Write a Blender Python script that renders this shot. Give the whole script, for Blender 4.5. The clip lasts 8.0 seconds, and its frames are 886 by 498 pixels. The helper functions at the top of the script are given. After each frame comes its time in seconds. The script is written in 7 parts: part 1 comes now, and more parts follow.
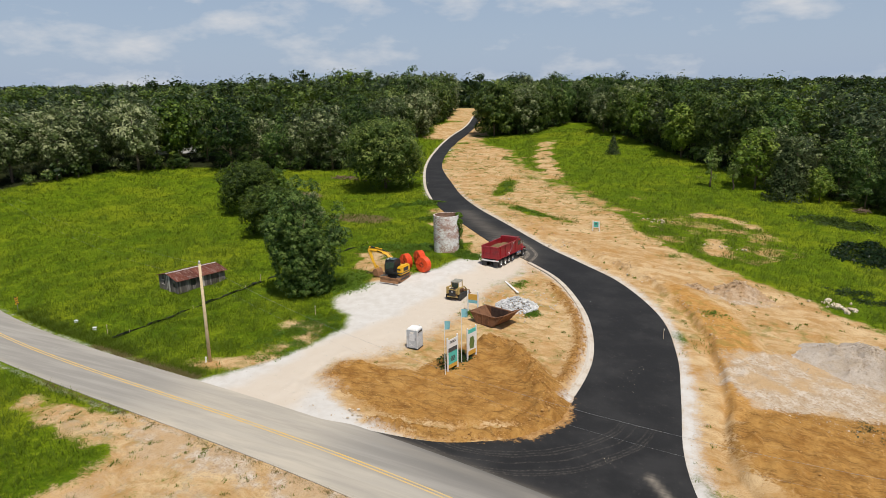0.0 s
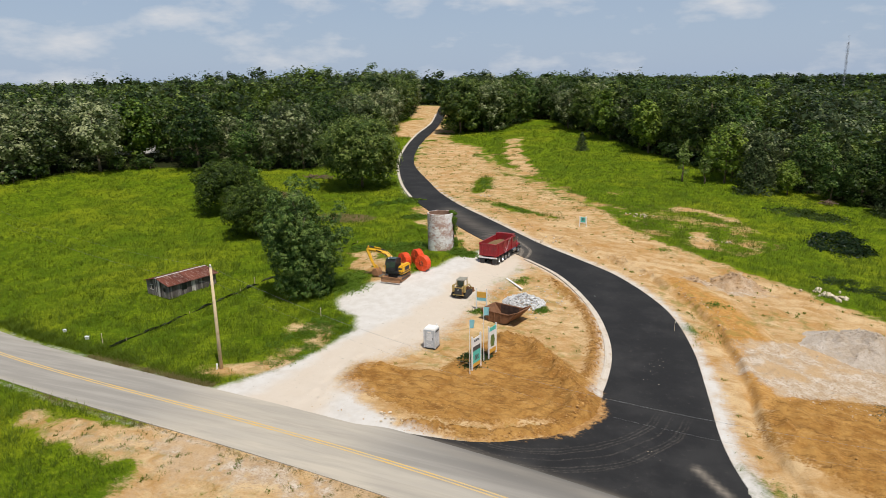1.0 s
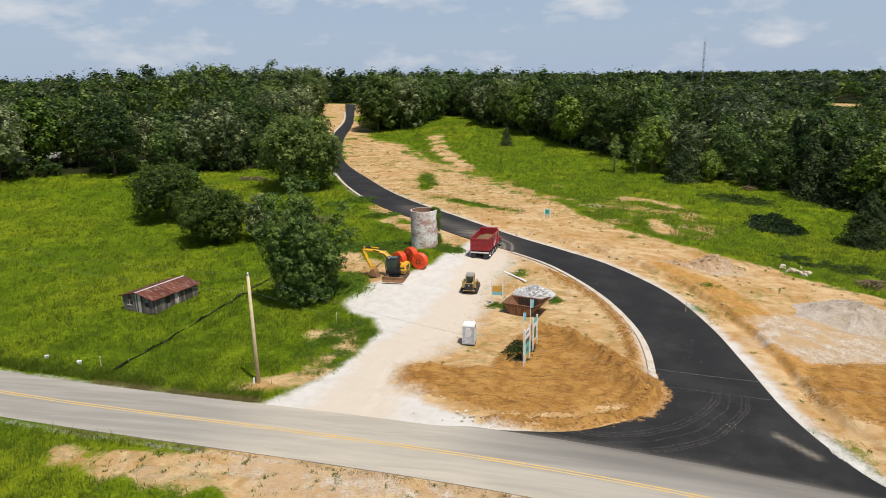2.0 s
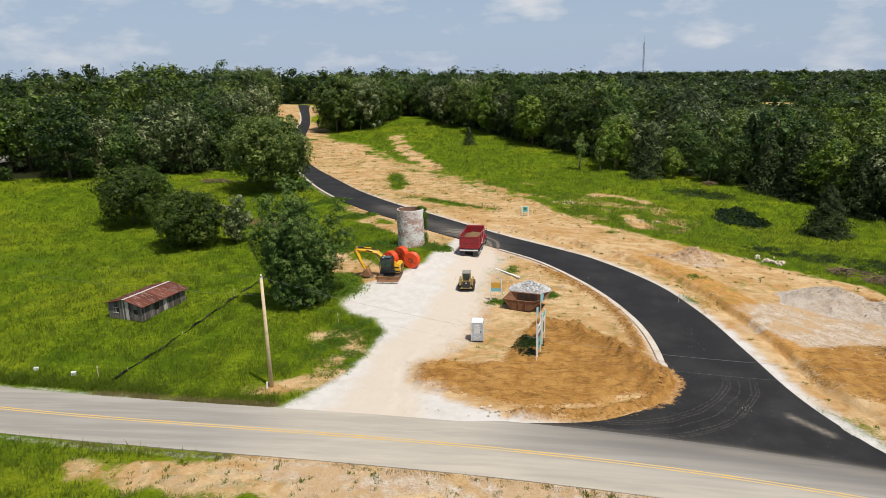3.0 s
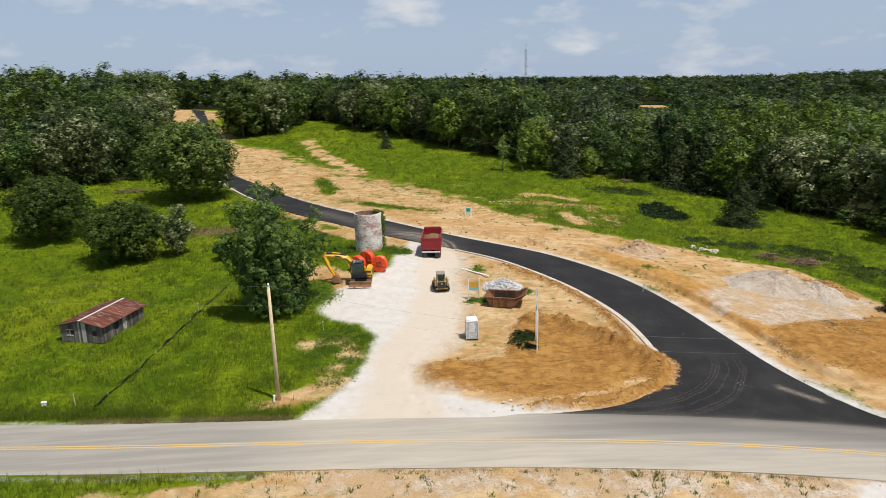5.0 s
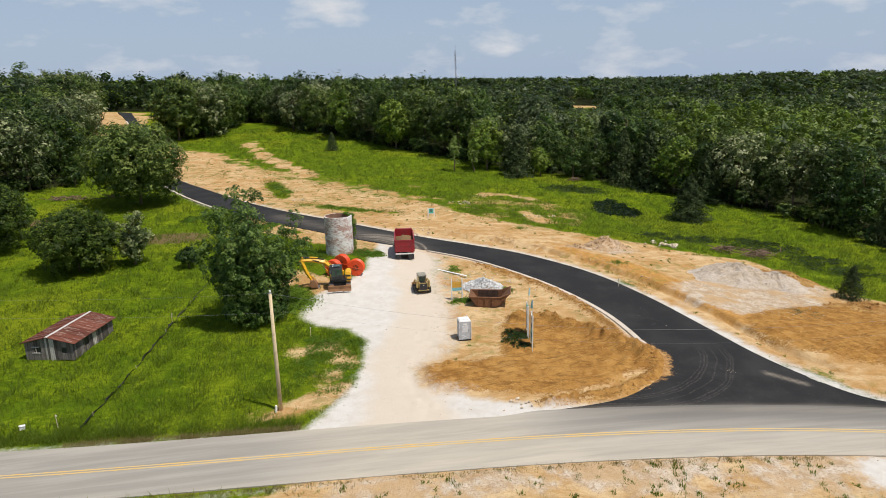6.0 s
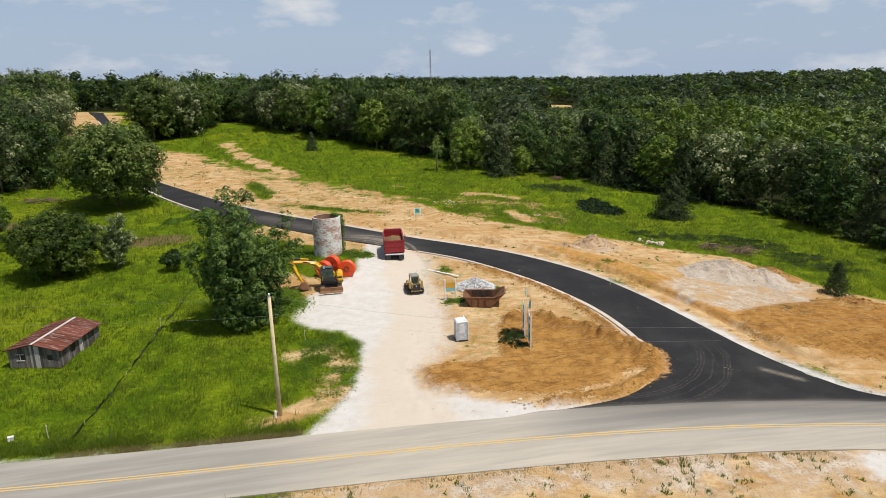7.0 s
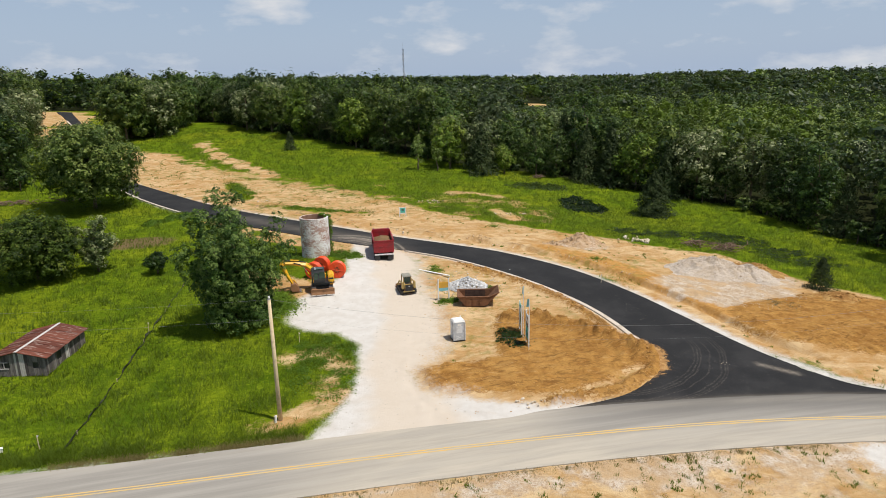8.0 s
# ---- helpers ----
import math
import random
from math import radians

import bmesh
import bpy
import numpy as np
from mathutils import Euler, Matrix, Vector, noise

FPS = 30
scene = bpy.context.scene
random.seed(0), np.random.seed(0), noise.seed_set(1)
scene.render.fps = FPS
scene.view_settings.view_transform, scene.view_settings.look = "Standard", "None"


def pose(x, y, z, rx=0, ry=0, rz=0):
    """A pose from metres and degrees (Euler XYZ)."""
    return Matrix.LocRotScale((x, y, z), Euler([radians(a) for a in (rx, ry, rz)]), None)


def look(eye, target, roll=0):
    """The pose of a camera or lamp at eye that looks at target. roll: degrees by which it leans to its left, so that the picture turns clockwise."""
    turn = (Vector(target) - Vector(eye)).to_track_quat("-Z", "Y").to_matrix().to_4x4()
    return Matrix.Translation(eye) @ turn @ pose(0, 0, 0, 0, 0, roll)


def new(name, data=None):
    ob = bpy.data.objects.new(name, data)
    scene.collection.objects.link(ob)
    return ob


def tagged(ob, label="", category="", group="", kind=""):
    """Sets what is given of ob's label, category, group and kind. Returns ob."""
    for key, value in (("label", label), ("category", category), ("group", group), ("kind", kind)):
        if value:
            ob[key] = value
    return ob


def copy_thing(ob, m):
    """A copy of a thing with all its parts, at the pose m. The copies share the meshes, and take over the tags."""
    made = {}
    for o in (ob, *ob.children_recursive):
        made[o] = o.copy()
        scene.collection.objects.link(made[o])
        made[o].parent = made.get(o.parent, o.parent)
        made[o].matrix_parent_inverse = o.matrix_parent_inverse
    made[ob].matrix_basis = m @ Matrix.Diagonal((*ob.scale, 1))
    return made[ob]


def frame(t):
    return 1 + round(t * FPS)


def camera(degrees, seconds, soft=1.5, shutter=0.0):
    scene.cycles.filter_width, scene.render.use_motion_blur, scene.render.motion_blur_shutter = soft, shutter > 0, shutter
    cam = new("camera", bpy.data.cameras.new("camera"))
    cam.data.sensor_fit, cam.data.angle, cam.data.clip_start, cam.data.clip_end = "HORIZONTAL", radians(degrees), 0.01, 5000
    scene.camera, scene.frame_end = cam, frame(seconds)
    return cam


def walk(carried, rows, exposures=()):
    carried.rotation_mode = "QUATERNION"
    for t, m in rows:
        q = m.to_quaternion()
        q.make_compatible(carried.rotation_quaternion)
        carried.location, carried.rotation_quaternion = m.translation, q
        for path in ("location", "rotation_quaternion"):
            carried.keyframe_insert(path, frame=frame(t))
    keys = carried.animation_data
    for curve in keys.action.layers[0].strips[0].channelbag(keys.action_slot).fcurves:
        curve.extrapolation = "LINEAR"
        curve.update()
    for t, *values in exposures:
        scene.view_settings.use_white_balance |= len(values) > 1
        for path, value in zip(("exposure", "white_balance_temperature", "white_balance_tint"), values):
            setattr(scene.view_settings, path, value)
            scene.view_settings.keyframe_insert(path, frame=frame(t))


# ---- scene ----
cam = camera(68.3, 8.0, 0.8, 0.4)
METRES, EYE, TILT, LEAN, TURN = 45.0, 24.5, 0.0, 0.0, 29.0
ROWS = [
    (0.0, 0.0, 0.0, 0.0, -0.25, -13.75, 1.01),
    (0.5, -0.0372, 0.0047, -0.0004, -1.5, -13.8, 1.04),
    (1.0, -0.1324, 0.0191, 0.0002, -4.64, -14.03, 1.09),
    (1.5, -0.2916, 0.0469, 0.0022, -9.93, -14.23, 1.19),
    (2.0, -0.4341, 0.0797, 0.0014, -15.14, -14.43, 1.32),
    (3.5, -0.5787, 0.1206, -0.0013, -21.17, -14.46, 1.4),
    (4.0, -0.6065, 0.1293, -0.0019, -22.39, -14.43, 1.39),
    (4.5, -0.6439, 0.1418, -0.0009, -24.17, -14.39, 1.38),
    (5.0, -0.7527, 0.1947, -0.0007, -30.08, -14.35, 1.36),
    (6.5, -0.8677, 0.2846, 0.0022, -37.39, -14.44, 1.34),
    (7.0, -0.8836, 0.3023, 0.0016, -38.59, -14.51, 1.33),
    (7.5, -0.8987, 0.3214, 0.0012, -39.79, -14.6, 1.33),
    (8.0, -0.9131, 0.34, 0.0018, -40.99, -14.66, 1.34),
]
walk(cam, [(t, pose(0, 0, EYE, TILT, LEAN, TURN) @ pose(METRES * x, METRES * y, METRES * z, 90 + pitch, roll, yaw)) for t, x, y, z, yaw, pitch, roll in ROWS],
     [(0.0, -0.10), (0.9, -0.06), (1.6, 0.0), (8.0, 0.0)])

# ---- world, sun, exposure ----
scene.view_settings.exposure = 0.0
SUN_FROM = Vector((0.31, -0.26, 0.91)).normalized()
elev = math.asin(SUN_FROM.z)
world = bpy.data.worlds.new("sky")
scene.world = world
world.use_nodes = True
wn, wl = world.node_tree.nodes, world.node_tree.links
wn.clear()
w_out = wn.new("ShaderNodeOutputWorld")
w_bg = wn.new("ShaderNodeBackground")
w_sky = wn.new("ShaderNodeTexSky")
w_sky.sky_type = "NISHITA"
w_sky.sun_disc = False
w_sky.sun_elevation = elev
w_sky.sun_rotation = math.atan2(SUN_FROM.x, SUN_FROM.y)
w_sky.air_density, w_sky.dust_density, w_sky.ozone_density = 1.0, 1.2, 1.2
w_co = wn.new("ShaderNodeTexCoord")
w_map = wn.new("ShaderNodeMapping")
w_map.inputs["Scale"].default_value = (1.0, 1.0, 2.6)
w_n1 = wn.new("ShaderNodeTexNoise")
w_n1.inputs["Scale"].default_value = 7.5
w_n1.inputs["Detail"].default_value = 7.0
w_n1.inputs["Roughness"].default_value = 0.56
w_ramp = wn.new("ShaderNodeValToRGB")
w_ramp.color_ramp.elements[0].position = 0.51
w_ramp.color_ramp.elements[1].position = 0.72
w_mix = wn.new("ShaderNodeMix")
w_mix.data_type = "RGBA"
w_mix.inputs["B"].default_value = (7.7, 7.9, 8.3, 1)
w_haze = wn.new("ShaderNodeMix")
w_haze.data_type = "RGBA"
w_haze.inputs["B"].default_value = (4.7, 5.85, 7.75, 1)
w_sep = wn.new("ShaderNodeSeparateXYZ")
w_low = wn.new("ShaderNodeMapRange")
w_low.inputs["From Min"].default_value, w_low.inputs["From Max"].default_value = 0.0, 0.55
w_low.inputs["To Min"].default_value, w_low.inputs["To Max"].default_value = 0.85, 0.05
wl.new(w_co.outputs["Generated"], w_sep.inputs["Vector"])
wl.new(w_sep.outputs["Z"], w_low.inputs["Value"])
wl.new(w_low.outputs["Result"], w_haze.inputs["Factor"])
wl.new(w_co.outputs["Generated"], w_map.inputs["Vector"])
wl.new(w_map.outputs["Vector"], w_n1.inputs["Vector"])
wl.new(w_n1.outputs["Fac"], w_ramp.inputs["Fac"])
wl.new(w_sky.outputs["Color"], w_haze.inputs["A"])
wl.new(w_haze.outputs["Result"], w_mix.inputs["A"])
w_thin = wn.new("ShaderNodeMapRange")
w_thin.inputs["From Min"].default_value, w_thin.inputs["From Max"].default_value = 0.2, 0.6
w_thin.inputs["To Min"].default_value, w_thin.inputs["To Max"].default_value = 1.0, 0.25
w_much = wn.new("ShaderNodeMath")
w_much.operation = "MULTIPLY"
wl.new(w_sep.outputs["Z"], w_thin.inputs["Value"])
wl.new(w_ramp.outputs["Color"], w_much.inputs[0])
wl.new(w_thin.outputs["Result"], w_much.inputs[1])
wl.new(w_much.outputs["Value"], w_mix.inputs["Factor"])
wl.new(w_mix.outputs["Result"], w_bg.inputs["Color"])
w_bg.inputs["Strength"].default_value = 0.088
wl.new(w_bg.outputs["Background"], w_out.inputs["Surface"])
sun = new("sun", bpy.data.lights.new("sun", "SUN"))
sun.data.energy = 4.3
sun.data.angle = radians(0.6)
sun.data.color = (1.0, 0.95, 0.87)
sun.matrix_world = look(SUN_FROM * 200, (0, 0, 0))


# ---- materials ----
class Nodes:
    """Short hand for building a node material."""

    def __init__(self, name):
        self.mat = bpy.data.materials.new(name)
        self.mat.use_nodes = True
        self.n = self.mat.node_tree.nodes
        self.l = self.mat.node_tree.links
        self.bsdf = self.n["Principled BSDF"]
        self.co = self.n.new("ShaderNodeTexCoord").outputs["Object"]

    def put(self, socket, value):
        if isinstance(value, bpy.types.NodeSocket):
            self.l.new(value, socket)
        elif isinstance(value, (tuple, list)) and len(value) == 3 and socket.type == "RGBA":
            socket.default_value = (*value, 1)
        else:
            socket.default_value = value

    def noise(self, scale, detail=4.0, rough=0.55, stretch=None, dist=0.0, turn=0.0):
        node = self.n.new("ShaderNodeTexNoise")
        self.put(node.inputs["Scale"], scale)
        self.put(node.inputs["Detail"], detail)
        self.put(node.inputs["Roughness"], rough)
        self.put(node.inputs["Distortion"], dist)
        co = self.co
        if stretch:
            m = self.n.new("ShaderNodeMapping")
            m.inputs["Scale"].default_value = stretch
            m.inputs["Rotation"].default_value = (0, 0, radians(turn))
            self.l.new(co, m.inputs["Vector"])
            co = m.outputs["Vector"]
        self.l.new(co, node.inputs["Vector"])
        return node.outputs["Fac"]

    def ramp(self, fac, lo, hi, smooth=True):
        node = self.n.new("ShaderNodeMapRange")
        if smooth:
            node.interpolation_type = "SMOOTHSTEP"
        self.put(node.inputs["Value"], fac)
        node.inputs["From Min"].default_value = lo
        node.inputs["From Max"].default_value = hi
        return node.outputs["Result"]

    def mix(self, fac, a, b, blend="MIX"):
        node = self.n.new("ShaderNodeMix")
        node.data_type = "RGBA"
        node.blend_type = blend
        self.put(node.inputs["Factor"], fac)
        self.put(node.inputs["A"], a)
        self.put(node.inputs["B"], b)
        return node.outputs["Result"]

    def math(self, op, a, b=0.0, c=0.0):
        node = self.n.new("ShaderNodeMath")
        node.operation = op
        self.put(node.inputs[0], a)
        self.put(node.inputs[1], b)
        self.put(node.inputs[2], c)
        return node.outputs[0]

    def arcs(self, cx, cy, radii, wide):
        """Thin wobbling circles about a point of the plan."""
        warp = self.n.new("ShaderNodeVectorMath")
        warp.operation = "MULTIPLY_ADD"
        nz = self.n.new("ShaderNodeTexNoise")
        nz.inputs["Scale"].default_value = 0.22
        self.l.new(self.co, nz.inputs["Vector"])
        self.l.new(nz.outputs["Color"], warp.inputs[0])
        warp.inputs[1].default_value = (0.9, 0.9, 0)
        self.l.new(self.co, warp.inputs[2])
        flat = self.n.new("ShaderNodeVectorMath")
        flat.operation = "MULTIPLY"
        self.l.new(warp.outputs["Vector"], flat.inputs[0])
        flat.inputs[1].default_value = (1, 1, 0)
        d = self.n.new("ShaderNodeVectorMath")
        d.operation = "DISTANCE"
        self.l.new(flat.outputs["Vector"], d.inputs[0])
        d.inputs[1].default_value = (cx + 0.45, cy + 0.45, 0)
        total = 0.0
        for r in radii:
            off = self.math("ABSOLUTE", self.math("SUBTRACT", d.outputs["Value"], r))
            total = self.math("ADD", total, self.math("SUBTRACT", 1.0, self.ramp(off, wide * 0.3, wide)))
        return self.math("MINIMUM", total, 1.0)

    def attr(self, name):
        node = self.n.new("ShaderNodeAttribute")
        node.attribute_name = name
        return node.outputs["Fac"]

    def island(self):
        return self.n.new("ShaderNodeNewGeometry").outputs["Random Per Island"]

    def random(self):
        return self.n.new("ShaderNodeObjectInfo").outputs["Random"]

    def bump(self, height, strength, distance):
        node = self.n.new("ShaderNodeBump")
        self.put(node.inputs["Height"], height)
        node.inputs["Strength"].default_value = strength
        node.inputs["Distance"].default_value = distance
        self.l.new(node.outputs["Normal"], self.bsdf.inputs["Normal"])

    def finish(self, colour, rough=0.8, metal=0.0, spec=0.5):
        self.put(self.bsdf.inputs["Base Color"], colour)
        self.put(self.bsdf.inputs["Roughness"], rough)
        self.put(self.bsdf.inputs["Metallic"], metal)
        self.put(self.bsdf.inputs["Specular IOR Level"], spec)
        return self.mat


def worn(name, base, dark, scale=3.0, rough=0.6, metal=0.0, amount=(0.45, 0.75), bump=0.0, spec=0.5):
    """Paint, metal or wood with stains at two scales."""
    m = Nodes(name)
    broad = m.ramp(m.noise(scale, 5, 0.6), *amount)
    fine = m.ramp(m.noise(scale * 9, 3, 0.6), 0.45, 0.8)
    col = m.mix(m.math("MULTIPLY", broad, 0.8), base, dark)
    col = m.mix(m.math("MULTIPLY", fine, 0.35), col, dark)
    if bump:
        m.bump(m.noise(scale * 7, 4), 0.5, bump)
    return m.finish(col, m.math("ADD", m.math("MULTIPLY", broad, 0.2), rough), metal, spec)


def leaf_material(name, dark, mid, light, scale=0.25, use_tone=False, gloss=0.45, through_leaf=0.22):
    """Foliage: tone by tree, by limb, by spray and by leaf, with light through the leaf."""
    m = Nodes(name)
    tone = m.attr("tone") if use_tone else m.random()
    f = m.math("ADD", m.math("MULTIPLY", tone, 0.42), m.math("MULTIPLY", m.noise(scale, 3), 0.36))
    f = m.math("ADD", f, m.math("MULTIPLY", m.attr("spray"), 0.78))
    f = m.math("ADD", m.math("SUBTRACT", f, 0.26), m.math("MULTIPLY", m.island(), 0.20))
    if use_tone:
        # kinds of tree through the woods: grey-green, bright green, deep green
        kind = m.attr("kind")
        dark = m.mix(m.ramp(kind, 0.30, 0.16), dark, (0.026, 0.046, 0.017))
        mid = m.mix(m.ramp(kind, 0.30, 0.16), m.mix(m.ramp(kind, 0.72, 0.84), mid, (0.118, 0.180, 0.015)), (0.066, 0.094, 0.034))
        light = m.mix(m.ramp(kind, 0.30, 0.16), light, (0.270, 0.300, 0.150))
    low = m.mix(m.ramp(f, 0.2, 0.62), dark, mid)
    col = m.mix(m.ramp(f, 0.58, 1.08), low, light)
    m.finish(col, gloss, 0.0, 0.2)
    tr = m.n.new("ShaderNodeBsdfTranslucent")
    m.l.new(m.mix(0.5, col, light), tr.inputs["Color"])
    mx = m.n.new("ShaderNodeMixShader")
    mx.inputs["Fac"].default_value = through_leaf
    m.l.new(m.bsdf.outputs["BSDF"], mx.inputs[1])
    m.l.new(tr.outputs["BSDF"], mx.inputs[2])
    m.l.new(mx.outputs["Shader"], m.n["Material Output"].inputs["Surface"])
    return m.mat


def ground_material():
    """Grass, bare soil, gravel, dug dirt and woodland floor, laid out by the ground's own cover fields."""
    m = Nodes("ground_cover")
    n_fine, n_mid, n_big, n_huge = m.noise(5.0, 5, 0.65), m.noise(0.9, 5, 0.6), m.noise(0.22, 4, 0.55), m.noise(0.055, 3, 0.5)
    grit = m.noise(14.0, 4, 0.75)
    # grass: broad swathes of yellow and deep green, soft wind-laid tussocks
    streak = m.noise(1.3, 5, 0.6, (0.7, 1.3, 1.0), 0.8)
    g = m.math("ADD", m.math("MULTIPLY", n_big, 0.55), m.math("MULTIPLY", streak, 0.45))
    grass = m.mix(m.ramp(g, 0.36, 0.62), (0.068, 0.116, 0.004), (0.138, 0.195, 0.007))
    grass = m.mix(m.math("MULTIPLY", m.ramp(n_huge, 0.44, 0.66), 0.7), grass, (0.200, 0.226, 0.010))
    tussock = m.noise(1.1, 6, 0.66, (0.8, 1.35, 1.0), 1.6, 25)
    grass = m.mix(m.math("MULTIPLY", m.ramp(tussock, 0.50, 0.64), 0.6), grass, (0.215, 0.270, 0.014))
    grass = m.mix(m.math("MULTIPLY", m.ramp(m.noise(0.10, 6, 0.62, None, 1.2), 0.50, 0.62), 0.55), grass, (0.066, 0.116, 0.006))
    grass = m.mix(m.math("MULTIPLY", m.ramp(tussock, 0.47, 0.36), 0.55), grass, (0.048, 0.088, 0.003))
    grass = m.mix(m.math("MULTIPLY", m.ramp(n_fine, 0.46, 0.72), 0.3), grass, (0.040, 0.076, 0.003))
    # bare sandy soil, scraped lengthways, with thin runnels
    scrape = m.noise(0.36, 8, 0.76, (0.75, 1.3, 1.0), 0.8, 48)
    rill = m.noise(1.9, 6, 0.75, (0.7, 1.35, 1.0), 0.6, 48)
    soil = m.mix(m.ramp(scrape, 0.34, 0.66), (0.400, 0.226, 0.080), (0.605, 0.436, 0.242))
    soil = m.mix(m.math("MULTIPLY", m.ramp(n_big, 0.5, 0.70), 0.5), soil, (0.430, 0.222, 0.066))
    soil = m.mix(m.math("MULTIPLY", m.ramp(rill, 0.54, 0.78), 0.5), soil, (0.61, 0.475, 0.30))
    clay = m.mix(m.ramp(rill, 0.35, 0.65), (0.39, 0.185, 0.042), (0.52, 0.285, 0.085))
    soil = m.mix(m.math("MULTIPLY", m.ramp(m.math("ADD", m.attr("clay"), m.math("MULTIPLY", m.math("SUBTRACT", n_mid, 0.5), 2.5)), -0.7, 0.9), 0.9), soil, clay)
    soil = m.mix(m.math("MULTIPLY", m.ramp(n_fine, 0.50, 0.72), 0.32), soil, (0.29, 0.160, 0.062))
    soil = m.mix(m.math("MULTIPLY", m.ramp(grit, 0.55, 0.70), 0.5), soil, (0.22, 0.140, 0.065))
    flow = m.noise(0.55, 4, 0.6, (1.7, 0.55, 1.0), 1.8, 38)
    crack = m.ramp(m.math("ABSOLUTE", m.math("SUBTRACT", flow, 0.5)), 0.016, 0.004)
    crack = m.math("MULTIPLY", crack, m.ramp(n_mid, 0.44, 0.60))
    soil = m.mix(m.math("MULTIPLY", crack, 0.32), soil, (0.23, 0.125, 0.05))
    soil = m.mix(m.math("MULTIPLY", m.math("MULTIPLY", m.ramp(n_huge, 0.46, 0.6), m.ramp(n_mid, 0.48, 0.64)), 0.6), soil, (0.21, 0.200, 0.050))
    # pale crushed stone, tanner where wheels have run
    stone = m.mix(m.ramp(n_mid, 0.3, 0.7), (0.535, 0.498, 0.448), (0.600, 0.572, 0.530))
    stone = m.mix(m.math("MULTIPLY", m.ramp(m.math("ADD", m.attr("wheels"), m.math("MULTIPLY", m.math("SUBTRACT", n_big, 0.5), 6.0)), -1.2, 1.4), 0.75), stone, (0.570, 0.478, 0.372))
    stone = m.mix(m.math("MULTIPLY", m.ramp(grit, 0.52, 0.75), 0.16), stone, (0.40, 0.36, 0.31))
    stone = m.mix(m.math("MULTIPLY", m.ramp(m.noise(1.1, 6, 0.7, None, 0.6), 0.58, 0.72), 0.3), stone, (0.53, 0.45, 0.355))
    # dug clay dirt, furrowed
    dirt = m.mix(m.ramp(n_mid, 0.33, 0.66), (0.270, 0.128, 0.032), (0.430, 0.232, 0.066))
    dirt = m.mix(m.math("MULTIPLY", m.ramp(n_fine, 0.46, 0.66), 0.4), dirt, (0.170, 0.080, 0.023))
    dirt = m.mix(m.math("MULTIPLY", m.ramp(n_big, 0.52, 0.66), 0.55), dirt, (0.450, 0.255, 0.080))
    furrow = m.noise(1.5, 7, 0.75, (0.35, 2.0, 1.0), 1.2, -6)
    dirt = m.mix(m.math("MULTIPLY", m.ramp(furrow, 0.55, 0.66), 0.45), dirt, (0.52, 0.345, 0.160))
    dirt = m.mix(m.math("MULTIPLY", m.ramp(m.noise(0.9, 7, 0.75, (0.4, 1.8, 1.0), 1.5, 10), 0.50, 0.62), 0.75), dirt, (0.175, 0.085, 0.026))
    dirt = m.mix(m.math("MULTIPLY", m.ramp(grit, 0.55, 0.68), 0.3), dirt, (0.17, 0.085, 0.03))
    # broken pinkish grey rock
    rock = m.mix(m.ramp(n_mid, 0.35, 0.65), (0.44, 0.335, 0.225), (0.61, 0.525, 0.425))
    rock = m.mix(m.math("MULTIPLY", m.ramp(n_fine, 0.46, 0.66), 0.75), rock, (0.33, 0.205, 0.105))
    rock = m.mix(m.math("MULTIPLY", m.ramp(n_big, 0.48, 0.60), 0.75), rock, (0.49, 0.325, 0.165))
    rock = m.mix(m.math("MULTIPLY", m.ramp(grit, 0.53, 0.66), 0.6), rock, (0.24, 0.160, 0.09))
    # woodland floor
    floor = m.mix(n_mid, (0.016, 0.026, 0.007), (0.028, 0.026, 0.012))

    ragged = m.math("ADD", m.math("MULTIPLY", m.math("SUBTRACT", n_mid, 0.5), 2.2), m.math("MULTIPLY", m.math("SUBTRACT", n_fine, 0.5), 2.2))
    big_rag = m.math("ADD", m.math("MULTIPLY", m.math("SUBTRACT", n_big, 0.5), 6.0), ragged)

    def cover(name, rag, lo=-0.25, hi=0.25):
        return m.ramp(m.math("ADD", m.attr(name), rag), lo, hi)

    soil_f = cover("soil", big_rag, -0.5, 0.5)
    dirt_f = cover("dirt", ragged, -0.35, 0.35)
    stone_f = cover("stone", m.math("MULTIPLY", ragged, 0.5), -0.6, 0.5)
    col = m.mix(soil_f, grass, soil)
    col = m.mix(cover("rock", big_rag, -0.6, 0.6), col, rock)
    col = m.mix(dirt_f, col, dirt)
    col = m.mix(stone_f, col, stone)
    col = m.mix(cover("mud", ragged, -0.5, 0.5), col, (0.16, 0.115, 0.055))
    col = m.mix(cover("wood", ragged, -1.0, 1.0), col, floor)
    height = m.math("ADD", m.math("MULTIPLY", n_mid, 0.6), m.math("MULTIPLY", n_fine, 0.4))
    height = m.math("ADD", height, m.math("MULTIPLY", m.math("SUBTRACT", 1.0, soil_f), m.math("MULTIPLY", tussock, 0.7)))
    height = m.math("ADD", height, m.math("MULTIPLY", grit, 0.16))
    height = m.math("SUBTRACT", height, m.math("MULTIPLY", crack, 0.12))
    height = m.math("MULTIPLY", height, m.math("SUBTRACT", 1.0, m.math("MULTIPLY", stone_f, 0.75)))
    m.bump(height, 0.8, 0.20)
    return m.finish(col, 0.94, 0.0, 0.03)


